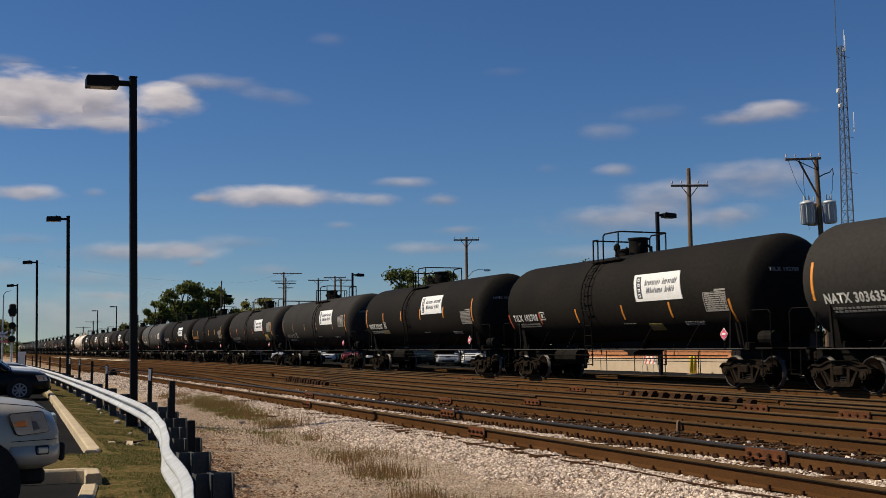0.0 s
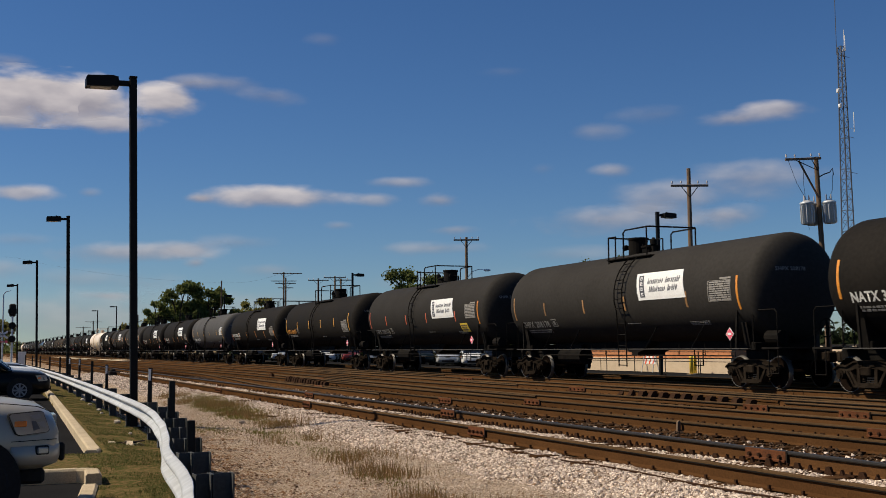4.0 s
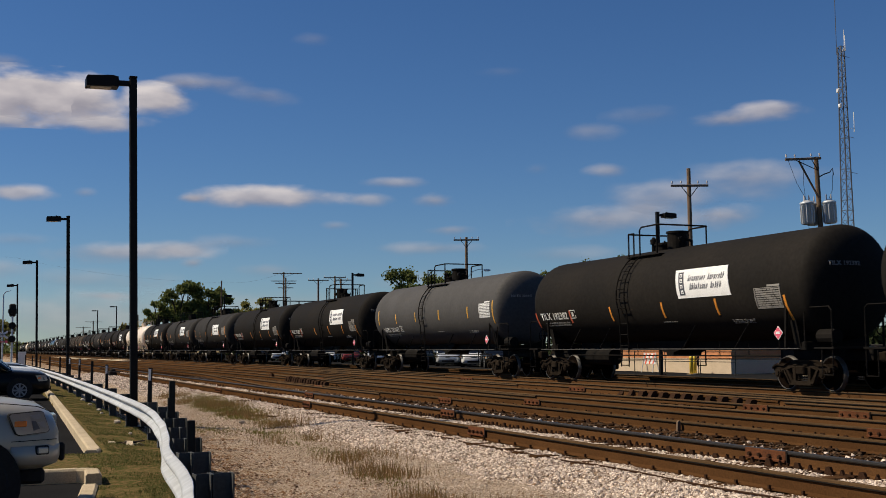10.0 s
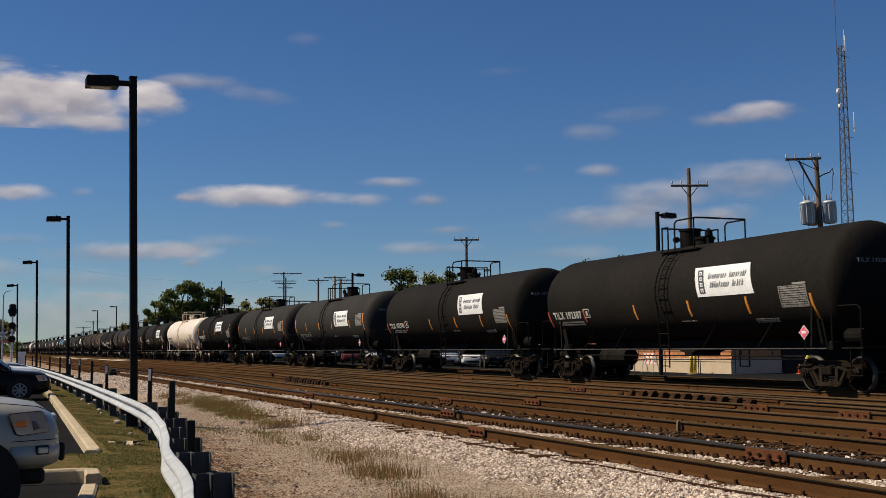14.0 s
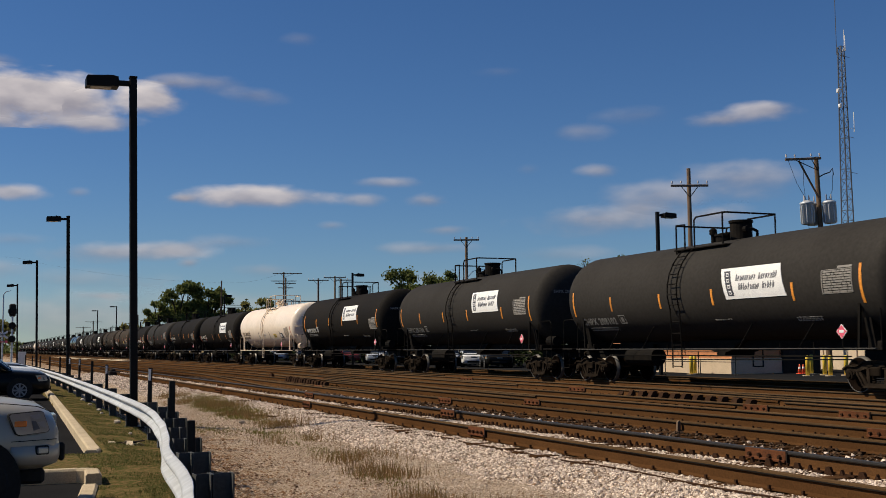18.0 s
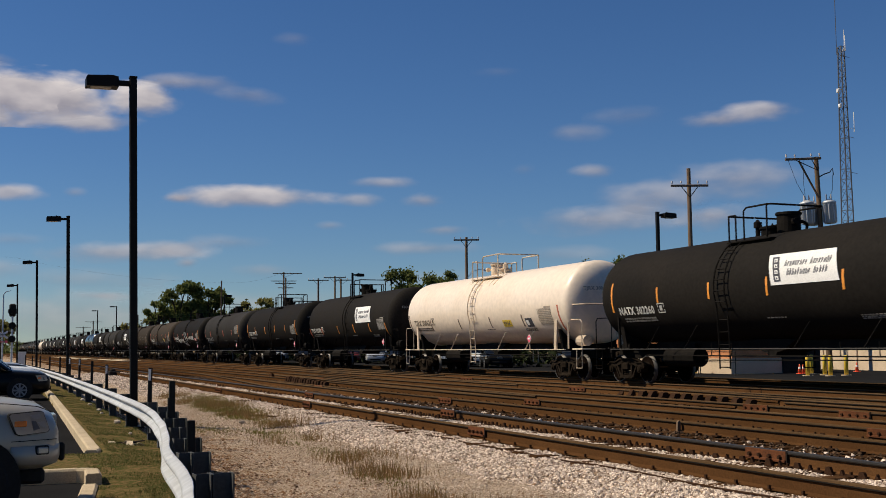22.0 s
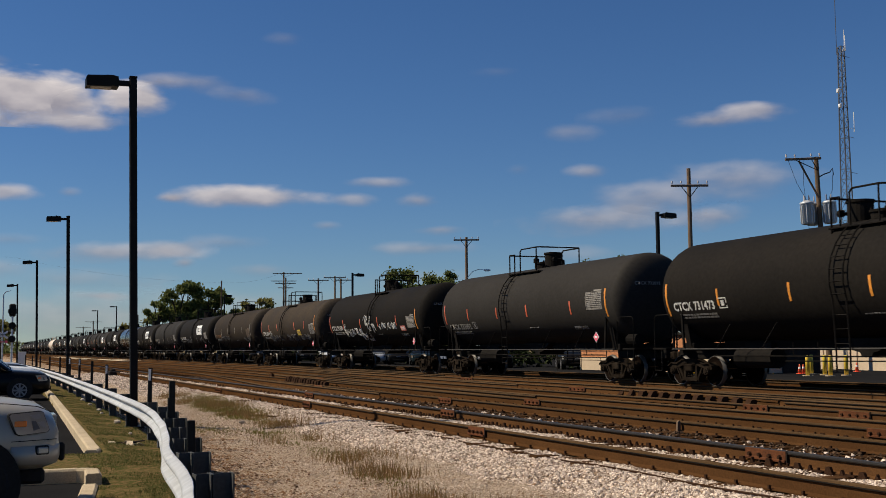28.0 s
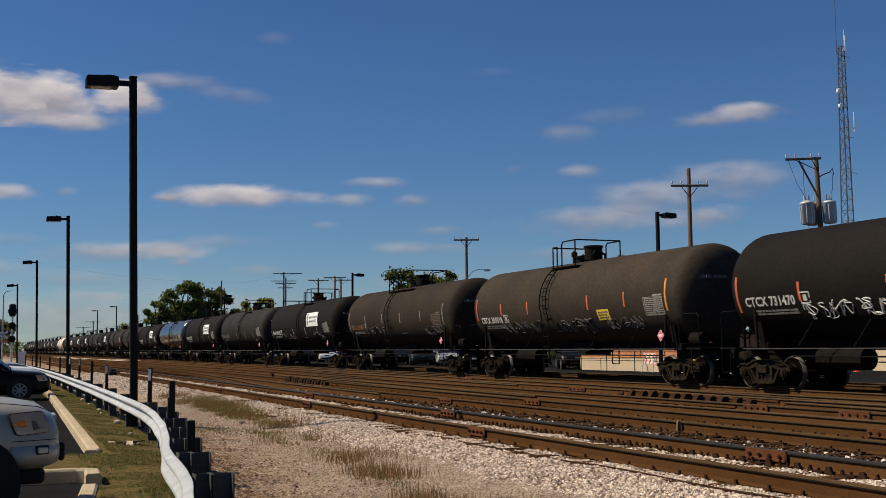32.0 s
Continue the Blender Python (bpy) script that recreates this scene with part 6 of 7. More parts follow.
tb = thing("yard_wall", pose(41.0, 40.0, -0.11, 0, 0, -8), "long low tan masonry wall beyond the asphalt yard", "wall")
bm = B()
box(bm, (0.2, 0, 0.62), (0.4, 26, 1.24), 0.01)
part("wall", bm, TAN, tb)
bm = B()
box(bm, (0.2, 0, 1.28), (0.5, 26.1, 0.08), 0.02)
part("coping", bm, SHADE, tb)
for y in spaced(-12, 12, 3.0):
    bm = B()
    box(bm, (-0.02, y, 0.62), (0.10, 0.36, 1.26), 0.01)
    part("pier", bm, TAN, tb)
cn = thing("storage_box", pose(36.2, 45.0, -0.11), "dark grey storage container on the asphalt yard", "container")
bm = B()
box(bm, (0, 0, 0.95), (2.2, 3.4, 1.9), 0.02)
part("body", bm, SHADE, cn)
bm = B()
box(bm, (0, 0, 1.94), (2.3, 3.5, 0.08), 0.02)
part("lid", bm, SHADE, cn)

src = None
for x, y in ((32.72, 38.81), (34.98, 41.25), (34.13, 39.39), (33.41, 38.21), (34.48, 38.46), (30.74, 44.44), (31.46, 45.2)):
    if src is None:
        src = thing("bollard", pose(x, y, -0.11), "yellow painted steel bollard on the asphalt", "bollard", "yellow bollards")
        bm = B()
        lathe(bm, [(0, 0.09), (0.80, 0.09), (0.86, 0.075), (0.88, 0.03)], 14, "Z")
        part("post", bm, YELLOW, src, "", True)
        bm = B()
        rod(bm, (0, 0, 0), (0, 0, 0.04), 0.22, 14)
        part("footing", bm, CONCRETE, src)
    else:
        copy_thing(src, pose(x, y, -0.11))
src = None
for x, y in ((39.2, 43.0), (34.7, 41.7), (35.06, 41.88)):
    if src is None:
        src = thing("traffic_cone", pose(x, y, -0.11), "orange plastic traffic cone on the asphalt", "traffic cone", "traffic cones")
        bm = B()
        lathe(bm, [(0.03, 0.10), (0.44, 0.025), (0.46, 0.015)], 14, "Z")
        part("cone", bm, CONE, src, "", True)
        bm = B()
        box(bm, (0, 0, 0.015), (0.26, 0.26, 0.03), 0.01)
        part("base", bm, CONE, src)
        bm = B()
        lathe(bm, [(0.25, 0.066), (0.33, 0.050)], 14, "Z")
        part("band", bm, WHITE, src)
    else:
        copy_thing(src, pose(x, y, -0.11))
# striped barricade
bc = thing("barricade", pose(31.3, 48.8, -0.11), "orange and white striped folding barricade", "barricade")
for z in (0.55, 0.85):
    bm = B()
    box(bm, (0, 0, z), (0.03, 1.1, 0.22), 0.004)
    bd2 = part("board", bm, WHITE, bc)
    for y in (-0.35, 0.0, 0.35):
        bm = B()
        box(bm, (-0.02, y, z), (0.008, 0.10, 0.26), 0, pose(0, 0, 0, 35, 0, 0))
        part("stripe", bm, CONE, bd2)
for y in (-0.5, 0.5):
    bm = B()
    rod(bm, (0.2, y, 0), (0, y, 1.0), 0.02, 6)
    rod(bm, (-0.2, y, 0), (0, y, 1.0), 0.02, 6)
    part("leg", bm, TANKGREY, bc)

for k, (x, y, paint, col) in enumerate(((30.9, 58.6, BLACKCAR, "black"), (29.4, 66.0, BLACKCAR, "black"), (29.6, 70.5, WHITECAR, "white"), (29.8, 75.5, PALE, "silver"),
                                        (29.9, 80.5, DARKGREEN, "dark teal"), (29.9, 86.0, BLACKCAR, "black"), (30.0, 92.0, PALE, "silver"), (30.1, 99.0, REDCAR, "dark red"),
                                        (30.2, 107.0, WHITECAR, "white"), (30.2, 116.0, BLACKCAR, "black"), (30.2, 126.0, PALE, "silver"), (30.2, 137.0, BLACKCAR, "black"))):
    vehicle("sedan", pose(x + 1.2, y - 1.0, -0.11, 0, 0, 248 + 4 * math.sin(k * 2.0)), paint, col + " sedan parked beyond the tracks", "car", (4.6, 1.8, 1.45), 0.92, group="cars parked beyond the tracks")
# pale crossing panels far down the line
bm = B()
box(bm, (17.6, 158.0, -0.10), (2.4, 30.0, 0.10), 0.02)
box(bm, (15.5, 215.0, -0.10), (2.4, 80.0, 0.10), 0.02)
tagged(link_mesh("platform_strip", bm, CONCRETE), "long pale concrete platform strip beside the train", "platform", "", "structure")


# ---------------------------------------------------------------- trees
def leaf_cloud(clumps, leaves, size, seed):
    """Leaves as small folded quads, scattered in clumps (x, y, z, radius)."""
    rng = np.random.default_rng(seed)
    vs, fs = [], []
    total = sum(c[3] ** 2 for c in clumps)
    for cx, cy, cz, r in clumps:
        n = max(8, int(1.5 * leaves * r * r / total))
        d = rng.normal(size=(n, 3))
        d /= np.linalg.norm(d, axis=1)[:, None]
        p = np.array((cx, cy, cz)) + d * (r * (0.30 + 0.42 * np.abs(rng.normal(size=n)).clip(0, 2.2)))[:, None] * np.array((1, 1, 0.8))
        a = rng.normal(size=(n, 3))
        a /= np.linalg.norm(a, axis=1)[:, None]
        b = np.cross(a, rng.normal(size=(n, 3)))
        b /= np.linalg.norm(b, axis=1)[:, None]
        s = (0.82 * size * rng.uniform(0.6, 1.4, n))[:, None]
        q = np.stack([p - a * s, p + b * s * 0.6, p + a * s, p - b * s * 0.6], 1).reshape(-1, 3)
        base = len(vs)
        vs.extend(q.tolist())
        fs.extend([(base + 4 * k, base + 4 * k + 1, base + 4 * k + 2, base + 4 * k + 3) for k in range(n)])
    return vs, fs


def tree(x, y, h, spread, seed, label, leaves=2600, size=0.28, mat=None, z0=-0.42, bare=0.25):
    rnd = random.Random(seed)
    t = thing("tree", pose(x, y, z0), label, "tree", "trees beyond the tracks")
    bm = B()
    r = h * 0.022
    rod(bm, (0, 0, 0), (0.1, 0, h * 0.45), r, 8, r * 0.7)
    clumps = []
    limbs = []
    for k in range(9):
        a = k * 2.4 + rnd.uniform(-0.5, 0.5)
        zb = h * rnd.uniform(bare, 0.5)
        reach = spread * rnd.uniform(0.45, 1.0)
        zt = h * rnd.uniform(0.5, 0.97)
        p, q = Vector((0.05, 0, zb)), Vector((math.cos(a) * reach, math.sin(a) * reach, zt))
        mid = p.lerp(q, 0.5) + Vector((0, 0, h * 0.05))
        rod(bm, p, mid, r * 0.5, 6, r * 0.35)
        rod(bm, mid, q, r * 0.35, 6, r * 0.12)
        limbs.append((mid, q))
        clumps.append((q.x, q.y, q.z - 0.2, spread * rnd.uniform(0.24, 0.42)))
        for _ in range(2):
            m2 = mid.lerp(q, rnd.uniform(0.1, 0.9)) + Vector((rnd.uniform(-1, 1), rnd.uniform(-1, 1), rnd.uniform(-0.6, 0.9))) * spread * 0.3
            rod(bm, mid, m2, r * 0.2, 5, r * 0.08)
            clumps.append((m2.x, m2.y, m2.z, spread * rnd.uniform(0.14, 0.30)))
    part("trunk", bm, BARK, t)
    if leaves:
        vs, fs = leaf_cloud(clumps, leaves, size, seed)
        me = bpy.data.meshes.new("crown")
        me.from_pydata(vs, [], fs)
        me.materials.append(mat or LEAF)
        new("crown", me).parent = t
    return t


# added backing for the black under the train; no hedge is known here
hd = thing("hedge", pose(34.5, 112.0, -0.12), "added long dark hedge as backing for the parked cars", "hedge")
vs, fs = leaf_cloud([(0.5 * math.sin(q), -51 + q * 1.7, 0.9, 1.25) for q in range(62)], 9000, 0.22, 77)
me = bpy.data.meshes.new("foliage")
me.from_pydata(vs, [], fs)
me.materials.append(DARKLEAF)
new("foliage", me).parent = hd
bm = B()
for q in range(40):
    rod(bm, (0, -50 + q * 2.6, 0), (0.1, -50 + q * 2.6, 1.2), 0.05, 5)
tagged(part("stems", bm, BARK, hd), kind="stuff")

# dark backing added where the gaps between the cars look black
hd = thing("hedge", pose(0, 0, -0.3), "added dense dark hedge as backing for the asphalt yard", "hedge")
row = [(37.0 + 0.36 * q + 0.4 * math.sin(q * 2.1), 64.0 - 0.33 * q, 1.3 + 0.2 * math.sin(q * 1.3), 1.55) for q in range(72)]
vs, fs = leaf_cloud(row, 16000, 0.24, 78)
me = bpy.data.meshes.new("foliage")
me.from_pydata(vs, [], fs)
me.materials.append(DARKLEAF)
new("foliage", me).parent = hd
bm = B()
for x, y, z, r in row[::2]:
    rod(bm, (x, y, 0), (x + 0.1, y, 1.6), 0.05, 5)
tagged(part("stems", bm, BARK, hd), kind="stuff")

tree(27.7, 193.0, 10.6, 2.2, 3, "small round green tree behind the train", 1500, 0.26, bare=0.5)
tree(31.6, 196.0, 13.0, 3.6, 5, "tall broad green tree behind the train", 5200, 0.30, bare=0.35)
tree(36.9, 197.0, 13.1, 3.7, 9, "tall broad green tree behind the train", 5200, 0.30, bare=0.35)
tree(34.2, 202.0, 10.0, 4.0, 10, "broad dark green tree behind the train", 3200, 0.32, bare=0.1)
tree(27.0, 212.0, 8.0, 3.4, 12, "yellowing low tree behind the train", 2200, 0.32, LEAF_YELLOW, bare=0.1)
tree(40.0, 200.0, 9.2, 4.2, 13, "yellowing low tree behind the train", 3000, 0.32, LEAF_YELLOW, bare=0.1)
tree(42.4, 196.0, 8.4, 3.0, 14, "low green tree behind the train", 2200, 0.32, bare=0.1)
tree(44.2, 189.0, 10.6, 2.6, 16, "yellow-green tree behind the train", 2400, 0.28, LEAF_YELLOW, bare=0.15)
tree(46.8, 190.0, 8.4, 2.6, 18, "low green tree behind the train", 1600, 0.30, bare=0.1)
tree(46.6, 121.0, 10.5, 3.3, 21, "green tree behind the platform", 5200, 0.20, bare=0.3)
tree(49.6, 120.0, 10.2, 2.6, 22, "green tree behind the platform", 3200, 0.20, bare=0.3)
tree(48.0, 124.0, 8.6, 3.0, 29, "low green tree behind the platform", 1800, 0.24, bare=0.1)
tree(56.4, 106.0, 10.1, 1.6, 23, "small green tree behind the platform", 800, 0.18)
tree(59.2, 106.0, 11.4, 2.2, 24, "nearly bare tree behind the platform", 120, 0.14)
tree(61.3, 97.0, 11.7, 2.4, 25, "green tree behind the platform", 2600, 0.17, bare=0.5)
tree(63.6, 97.0, 11.0, 1.9, 26, "green tree behind the platform", 1600, 0.17, bare=0.5)
tree(57.5, 99.0, 10.6, 1.5, 27, "nearly bare tree behind the platform", 90, 0.14)
tree(2.7, 150.0, 5.6, 2.0, 31, "small yellowing tree beside the car park", 1500, 0.22, LEAF_YELLOW)
rnd = random.Random(4)
for k in range(12):
    x = 24 + k * 2.6
    tree(x + 8, 420 + rnd.uniform(-30, 60), rnd.uniform(3.5, 6.2), 5.5, 60 + k, "distant low green tree along the line", 600, 0.7, bare=0.1)

# far woods along the horizon
rnd = random.Random(41)
vs, fs = leaf_cloud([(-260 + 2.4 * q + rnd.uniform(-2, 2), 640 + rnd.uniform(-40, 40), rnd.uniform(1.0, 5.0), rnd.uniform(3.0, 6.0)) for q in range(118)], 9000, 0.9, 43)
me = bpy.data.meshes.new("far_woods")
me.from_pydata(vs, [], fs)
me.materials.append(LEAF)
tagged(new("far_woods", me), "low dark green woods along the far horizon", "woods", "", "stuff")


# ---------------------------------------------------------------- stones, grass, litter
def stones(name, n, area, size, height, mat, label, seed, keep=None):
    """Loose stones as rough eight-sided lumps, joined into one mesh."""
    rng = np.random.default_rng(seed)
    x = rng.uniform(area[0], area[1], n)
    # denser where the camera passes nearest
    y = area[2] + (area[3] - area[2]) * rng.uniform(0, 1, n) ** 1.5
    if keep is not None:
        ok = keep(x, y, rng)
        x, y = x[ok], y[ok]
        n = len(x)
    z = np.array([height(a, b) for a, b in zip(x, y)])
    s = size * (0.45 + 0.4 * rng.exponential(1.0, n).clip(0, 1.8) + rng.uniform(0, 0.5, n)) * (1 + np.maximum(y - 15, 0) / 75)
    base = np.array([(1, 0, 0), (-1, 0, 0), (0, 1, 0), (0, -1, 0), (0, 0, 0.75), (0, 0, -0.75)], float)
    v = base[None] * s[:, None, None] * rng.uniform(0.6, 1.3, (n, 6, 1))
    a = rng.uniform(0, 6.28, n)
    tilt = rng.uniform(-0.7, 0.7, n)
    ca, sa, ct, st = np.cos(a), np.sin(a), np.cos(tilt), np.sin(tilt)
    vx, vy, vz = v[..., 0], v[..., 1], v[..., 2]
    vy, vz = vy * ct[:, None] - vz * st[:, None], vy * st[:, None] + vz * ct[:, None]
    vx, vy = vx * ca[:, None] - vy * sa[:, None], vx * sa[:, None] + vy * ca[:, None]
    v = np.stack([vx + x[:, None], vy + y[:, None], vz + (z + s * 0.18)[:, None]], -1).reshape(-1, 3)
    f = np.array([(0, 2, 4), (2, 1, 4), (1, 3, 4), (3, 0, 4), (2, 0, 5), (1, 2, 5), (3, 1, 5), (0, 3, 5)])
    f = (f[None] + 6 * np.arange(n)[:, None, None]).reshape(-1, 3)
    me = bpy.data.meshes.new(name)
    me.from_pydata(v.tolist(), [], f.tolist())
    me.materials.append(mat)
    return tagged(new(name, me), label, "gravel", "", "stuff")


def in_view(x, y, rng):
    return (x < 0.90 * y + 1.0) & (x > 0.01 * y)


stones("ballast_stones", 90000, (5.0, 8.8, 7, 34), 0.0205, lambda x, y: bank(x, y), PEBBLE, "loose pale limestone ballast stones on the bank", 1,
       lambda x, y, g: in_view(x, y, g) & (g.uniform(0, 1, len(x)) < np.clip((x - 5.0) / 0.9, 0.12, 1)) & ((x < 7.22) | (x > 7.45)))
stones("ballast_stones", 24000, (5.3, 9.2, 32, 75), 0.027, lambda x, y: bank(x, y), PEBBLE, "loose pale limestone ballast stones on the bank", 2, lambda x, y, g: (x < 7.22) | (x > 7.45))
stones("path_pebbles", 80000, (1.7, 6.0, 8, 34), 0.0085, lambda x, y: -0.315 + wob(x, y, 0.9, 0.05), PEBBLE_PATH, "small brown pebbles scattered on the gravel path", 3,
       lambda x, y, g: in_view(x, y, g) & (x > 1.95 + (y - 11) * 0.12))
stones("track_stones", 9000, (9.0, 10.6, 9, 40), 0.032, lambda x, y: -0.185, PEBBLE, "pale ballast stones between two tracks", 4,
       lambda x, y, g: in_view(x, y, g) & (g.uniform(0, 1, len(x)) < np.exp(-((x - 9.35) / 0.5) ** 2)))
stones("track_stones", 22000, (9.0, 20.6, 9, 60), 0.030, lambda x, y: -0.185, PEBBLE_BROWN, "rust-stained ballast stones between the tracks", 5, in_view)


def blades(name, spots, mat, label, seed, width=0.006):
    """Upright blades: (x, y, z, height, lean)."""
    rng = np.random.default_rng(seed)
    n = len(spots)
    p = np.array(spots)
    a = rng.uniform(0, 6.28, n)
    w = np.stack([np.cos(a), np.sin(a), np.zeros(n)], -1) * (width * rng.uniform(0.6, 1.5, n))[:, None]
    b = rng.uniform(0, 6.28, n)
    d = np.stack([np.cos(b) * p[:, 4], np.sin(b) * p[:, 4], p[:, 3]], -1)
    o = p[:, :3]
    v = np.stack([o - w, o + w, o + d * 0.55 + w * 0.7, o + d, o + d * 0.55 - w * 0.7], 1).reshape(-1, 3)
    f = [(5 * k, 5 * k + 1, 5 * k + 2, 5 * k + 3, 5 * k + 4) for k in range(n)]
    me = bpy.data.meshes.new(name)
    me.from_pydata(v.tolist(), [], f)
    me.materials.append(mat)
    return tagged(new(name, me), label, "grass", "", "stuff")


rng = np.random.default_rng(11)
spots = []
for _ in range(95000):
    y = 8 + 34 * rng.uniform() ** 1.6
    x = rng.uniform(0.9, verge_edge(y) + 0.35)
    if x < min(KERB_X(y), 2.25) + 0.12 and not (14.4 < y < 16.5 and x > 0.5) and not (y < 14.2 and x > 1.3 + (y - 14) * 0.12 + 0.1):
        continue
    if noise.noise(Vector((x * 1.6, y * 1.6, 8))) < -0.30 + 0.25 * rng.uniform():
        continue
    spots.append((x, y, verge_top(x, y) - 0.012, rng.uniform(0.015, 0.045), rng.uniform(0, 0.04)))
blades("grass", spots, GRASS, "short patchy dry grass blades on the verge", 1, 0.004)
spots = []
for _ in range(36000):
    y = 9 + 30 * rng.uniform() ** 1.3
    x = 4.62 + min(y - 11.7, 14) * 0.085 + rng.normal() * 0.30 + 0.15 * math.sin(y * 0.9)
    if noise.noise(Vector((x * 0.9, y * 0.55, 2))) < 0.02 or rng.uniform() < 0.35:
        continue
    spots.append((x, y, bank(x, y) if x > 5 else -0.33, rng.uniform(0.05, 0.30) * (0.4 + 0.6 * rng.uniform()), rng.uniform(0, 0.09)))
blades("dry_weeds", spots, WEED, "tall dry brown weeds along the gravel path", 2, 0.0032)
spots = []
for cx, cy, r, n in ((5.95, 31.5, 0.62, 7500), (5.75, 27.6, 0.58, 7500), (6.3, 34.5, 0.6, 2600), (5.5, 24.2, 0.45, 2200), (5.1, 20.5, 0.40, 1500), (4.9, 17.0, 0.35, 900), (4.4, 12.5, 0.30, 700), (7.6, 9.6, 0.12, 160), (9.2, 22.0, 0.25, 320),
                     (4.2, 22.5, 0.5, 900), (3.9, 34.0, 0.9, 1800)):
    for _ in range(n):
        x, y = cx + rng.normal() * r * 0.5, cy + rng.normal() * r * 2.0
        spots.append((x, y, (bank(x, y) if x > 5 else -0.34) if cx < 7 else -0.22, rng.uniform(0.015, 0.10), rng.uniform(0, 0.07)))
blades("green_weeds", spots, OLIVE_GRASS, "low green weeds on the gravel", 3, 0.005)

def flat_litter(name, n, label, seed):
    """Fallen leaves and chips lying flat on the path."""
    rng = np.random.default_rng(seed)
    y = 8.5 + 22 * rng.uniform(0, 1, n) ** 1.6
    edge = np.array([verge_edge(q) for q in y])
    x = edge + 0.35 + rng.exponential(0.55, n)
    ok = x < 6.2
    x, y = x[ok], y[ok]
    n = len(x)
    z = np.array([-0.312 + wob(a, b, 0.9, 0.05) for a, b in zip(x, y)]) + rng.uniform(0, 0.012, n)
    a, r = rng.uniform(0, 6.28, n), rng.uniform(0.008, 0.030, n)
    d = np.stack([np.cos(a), np.sin(a), rng.uniform(-0.4, 0.4, n)], -1) * r[:, None]
    e = np.stack([-np.sin(a), np.cos(a), rng.uniform(-0.4, 0.4, n)], -1) * (r * rng.uniform(0.3, 0.8, n))[:, None]
    o = np.stack([x, y, z + 0.006], -1)
    v = np.stack([o - d, o + e, o + d, o - e], 1).reshape(-1, 3)
    me = bpy.data.meshes.new(name)
    me.from_pydata(v.tolist(), [], [(4 * k, 4 * k + 1, 4 * k + 2, 4 * k + 3) for k in range(n)])
    me.materials.append(LITTER)
    return tagged(new(name, me), label, "leaf litter", "", "stuff")


flat_litter("leaf_litter", 19000, "brown fallen leaves and chips on the gravel path", 31)

# cable on the ballast, and a hose end
def ground_cable(path, r, label):
    bm = B()
    pipe(bm, [Vector(p) for p in path], r, 6)
    return tagged(link_mesh("ground_cable", bm, SPIKE), label, "cable", "cables on the ballast")


ground_cable([(6.86 + 0.05 * math.sin(k * 1.7), 7 + k * 0.8, bank(6.86, 7 + k * 0.8) + 0.02) for k in range(14)], 0.013, "dark rusty cable lying along the ballast bank")
ground_cable([(6.1 - 0.06 * k + 0.05 * math.sin(k), 24.5 + 0.35 * k, bank(6.1 - 0.06 * k, 24.5) + 0.03) for k in range(9)], 0.02, "dark hose lying on the ballast")
rnd = random.Random(7)


def rock(x, y, z, s, label, mat, name="rock"):
    bm = B()
    bmesh.ops.create_icosphere(bm, subdivisions=2, radius=s)
    for v in bm.verts:
        v.co *= 1 + 0.3 * noise.noise(v.co * (1.6 / s) + Vector((x, y, 0)))
        v.co.z *= 0.65
    ob = tagged(link_mesh(name, bm, mat, False), label, "rock", "loose rocks on the ground")
    ob.matrix_basis = pose(x, y, z)
    return ob


for x, y, s in ((2.72, 24.3, 0.12), (2.85, 29.5, 0.10), (2.78, 28.1, 0.07), (2.95, 33.0, 0.10), (3.0, 36.0, 0.12), (2.6, 21.2, 0.06), (5.15, 23.6, 0.10)):
    rock(x, y, verge_top(x, y) + s * 0.2 if x < 4 else -0.27, s * 0.62, "pale rough stone lying by the guardrail", STONE)
# a wooden stake between the rails, and a switch machine beside the far end of the nearest track
st = thing("marker_stake", pose(10.76, 15.98, -0.19, 0, 4, 10), "short weathered wooden stake standing between the rails", "stake")
bm = B()
prism(bm, [(-0.035, -0.05), (0.035, -0.05), (0.035, 0.17), (0.0, 0.20), (-0.035, 0.17)], -0.02, 0.02, "XZ")
part("stake", bm, POLEWOOD, st)
sm = thing("switch_machine", pose(7.15, 66.5, -0.24, 0, 0, 8), "dark rusty switch machine beside the rails", "switch machine")
bm = B()
box(bm, (0, 0, 0.16), (0.62, 1.0, 0.32), 0.04)
box(bm, (0.05, 0.75, 0.10), (0.40, 0.55, 0.20), 0.03)
part("case", bm, SHADE, sm)
bm = B()
lathe(bm, [(0.30, 0.16), (0.40, 0.15), (0.44, 0.06)], 12, "Z")
part("motor_cover", bm, SHADE, sm, "", True)
bm = B()
rod(bm, (0.2, -0.2, 0.14), (1.5, -0.2, 0.10), 0.03, 6)
part("throw_rod", bm, SPIKE, sm)
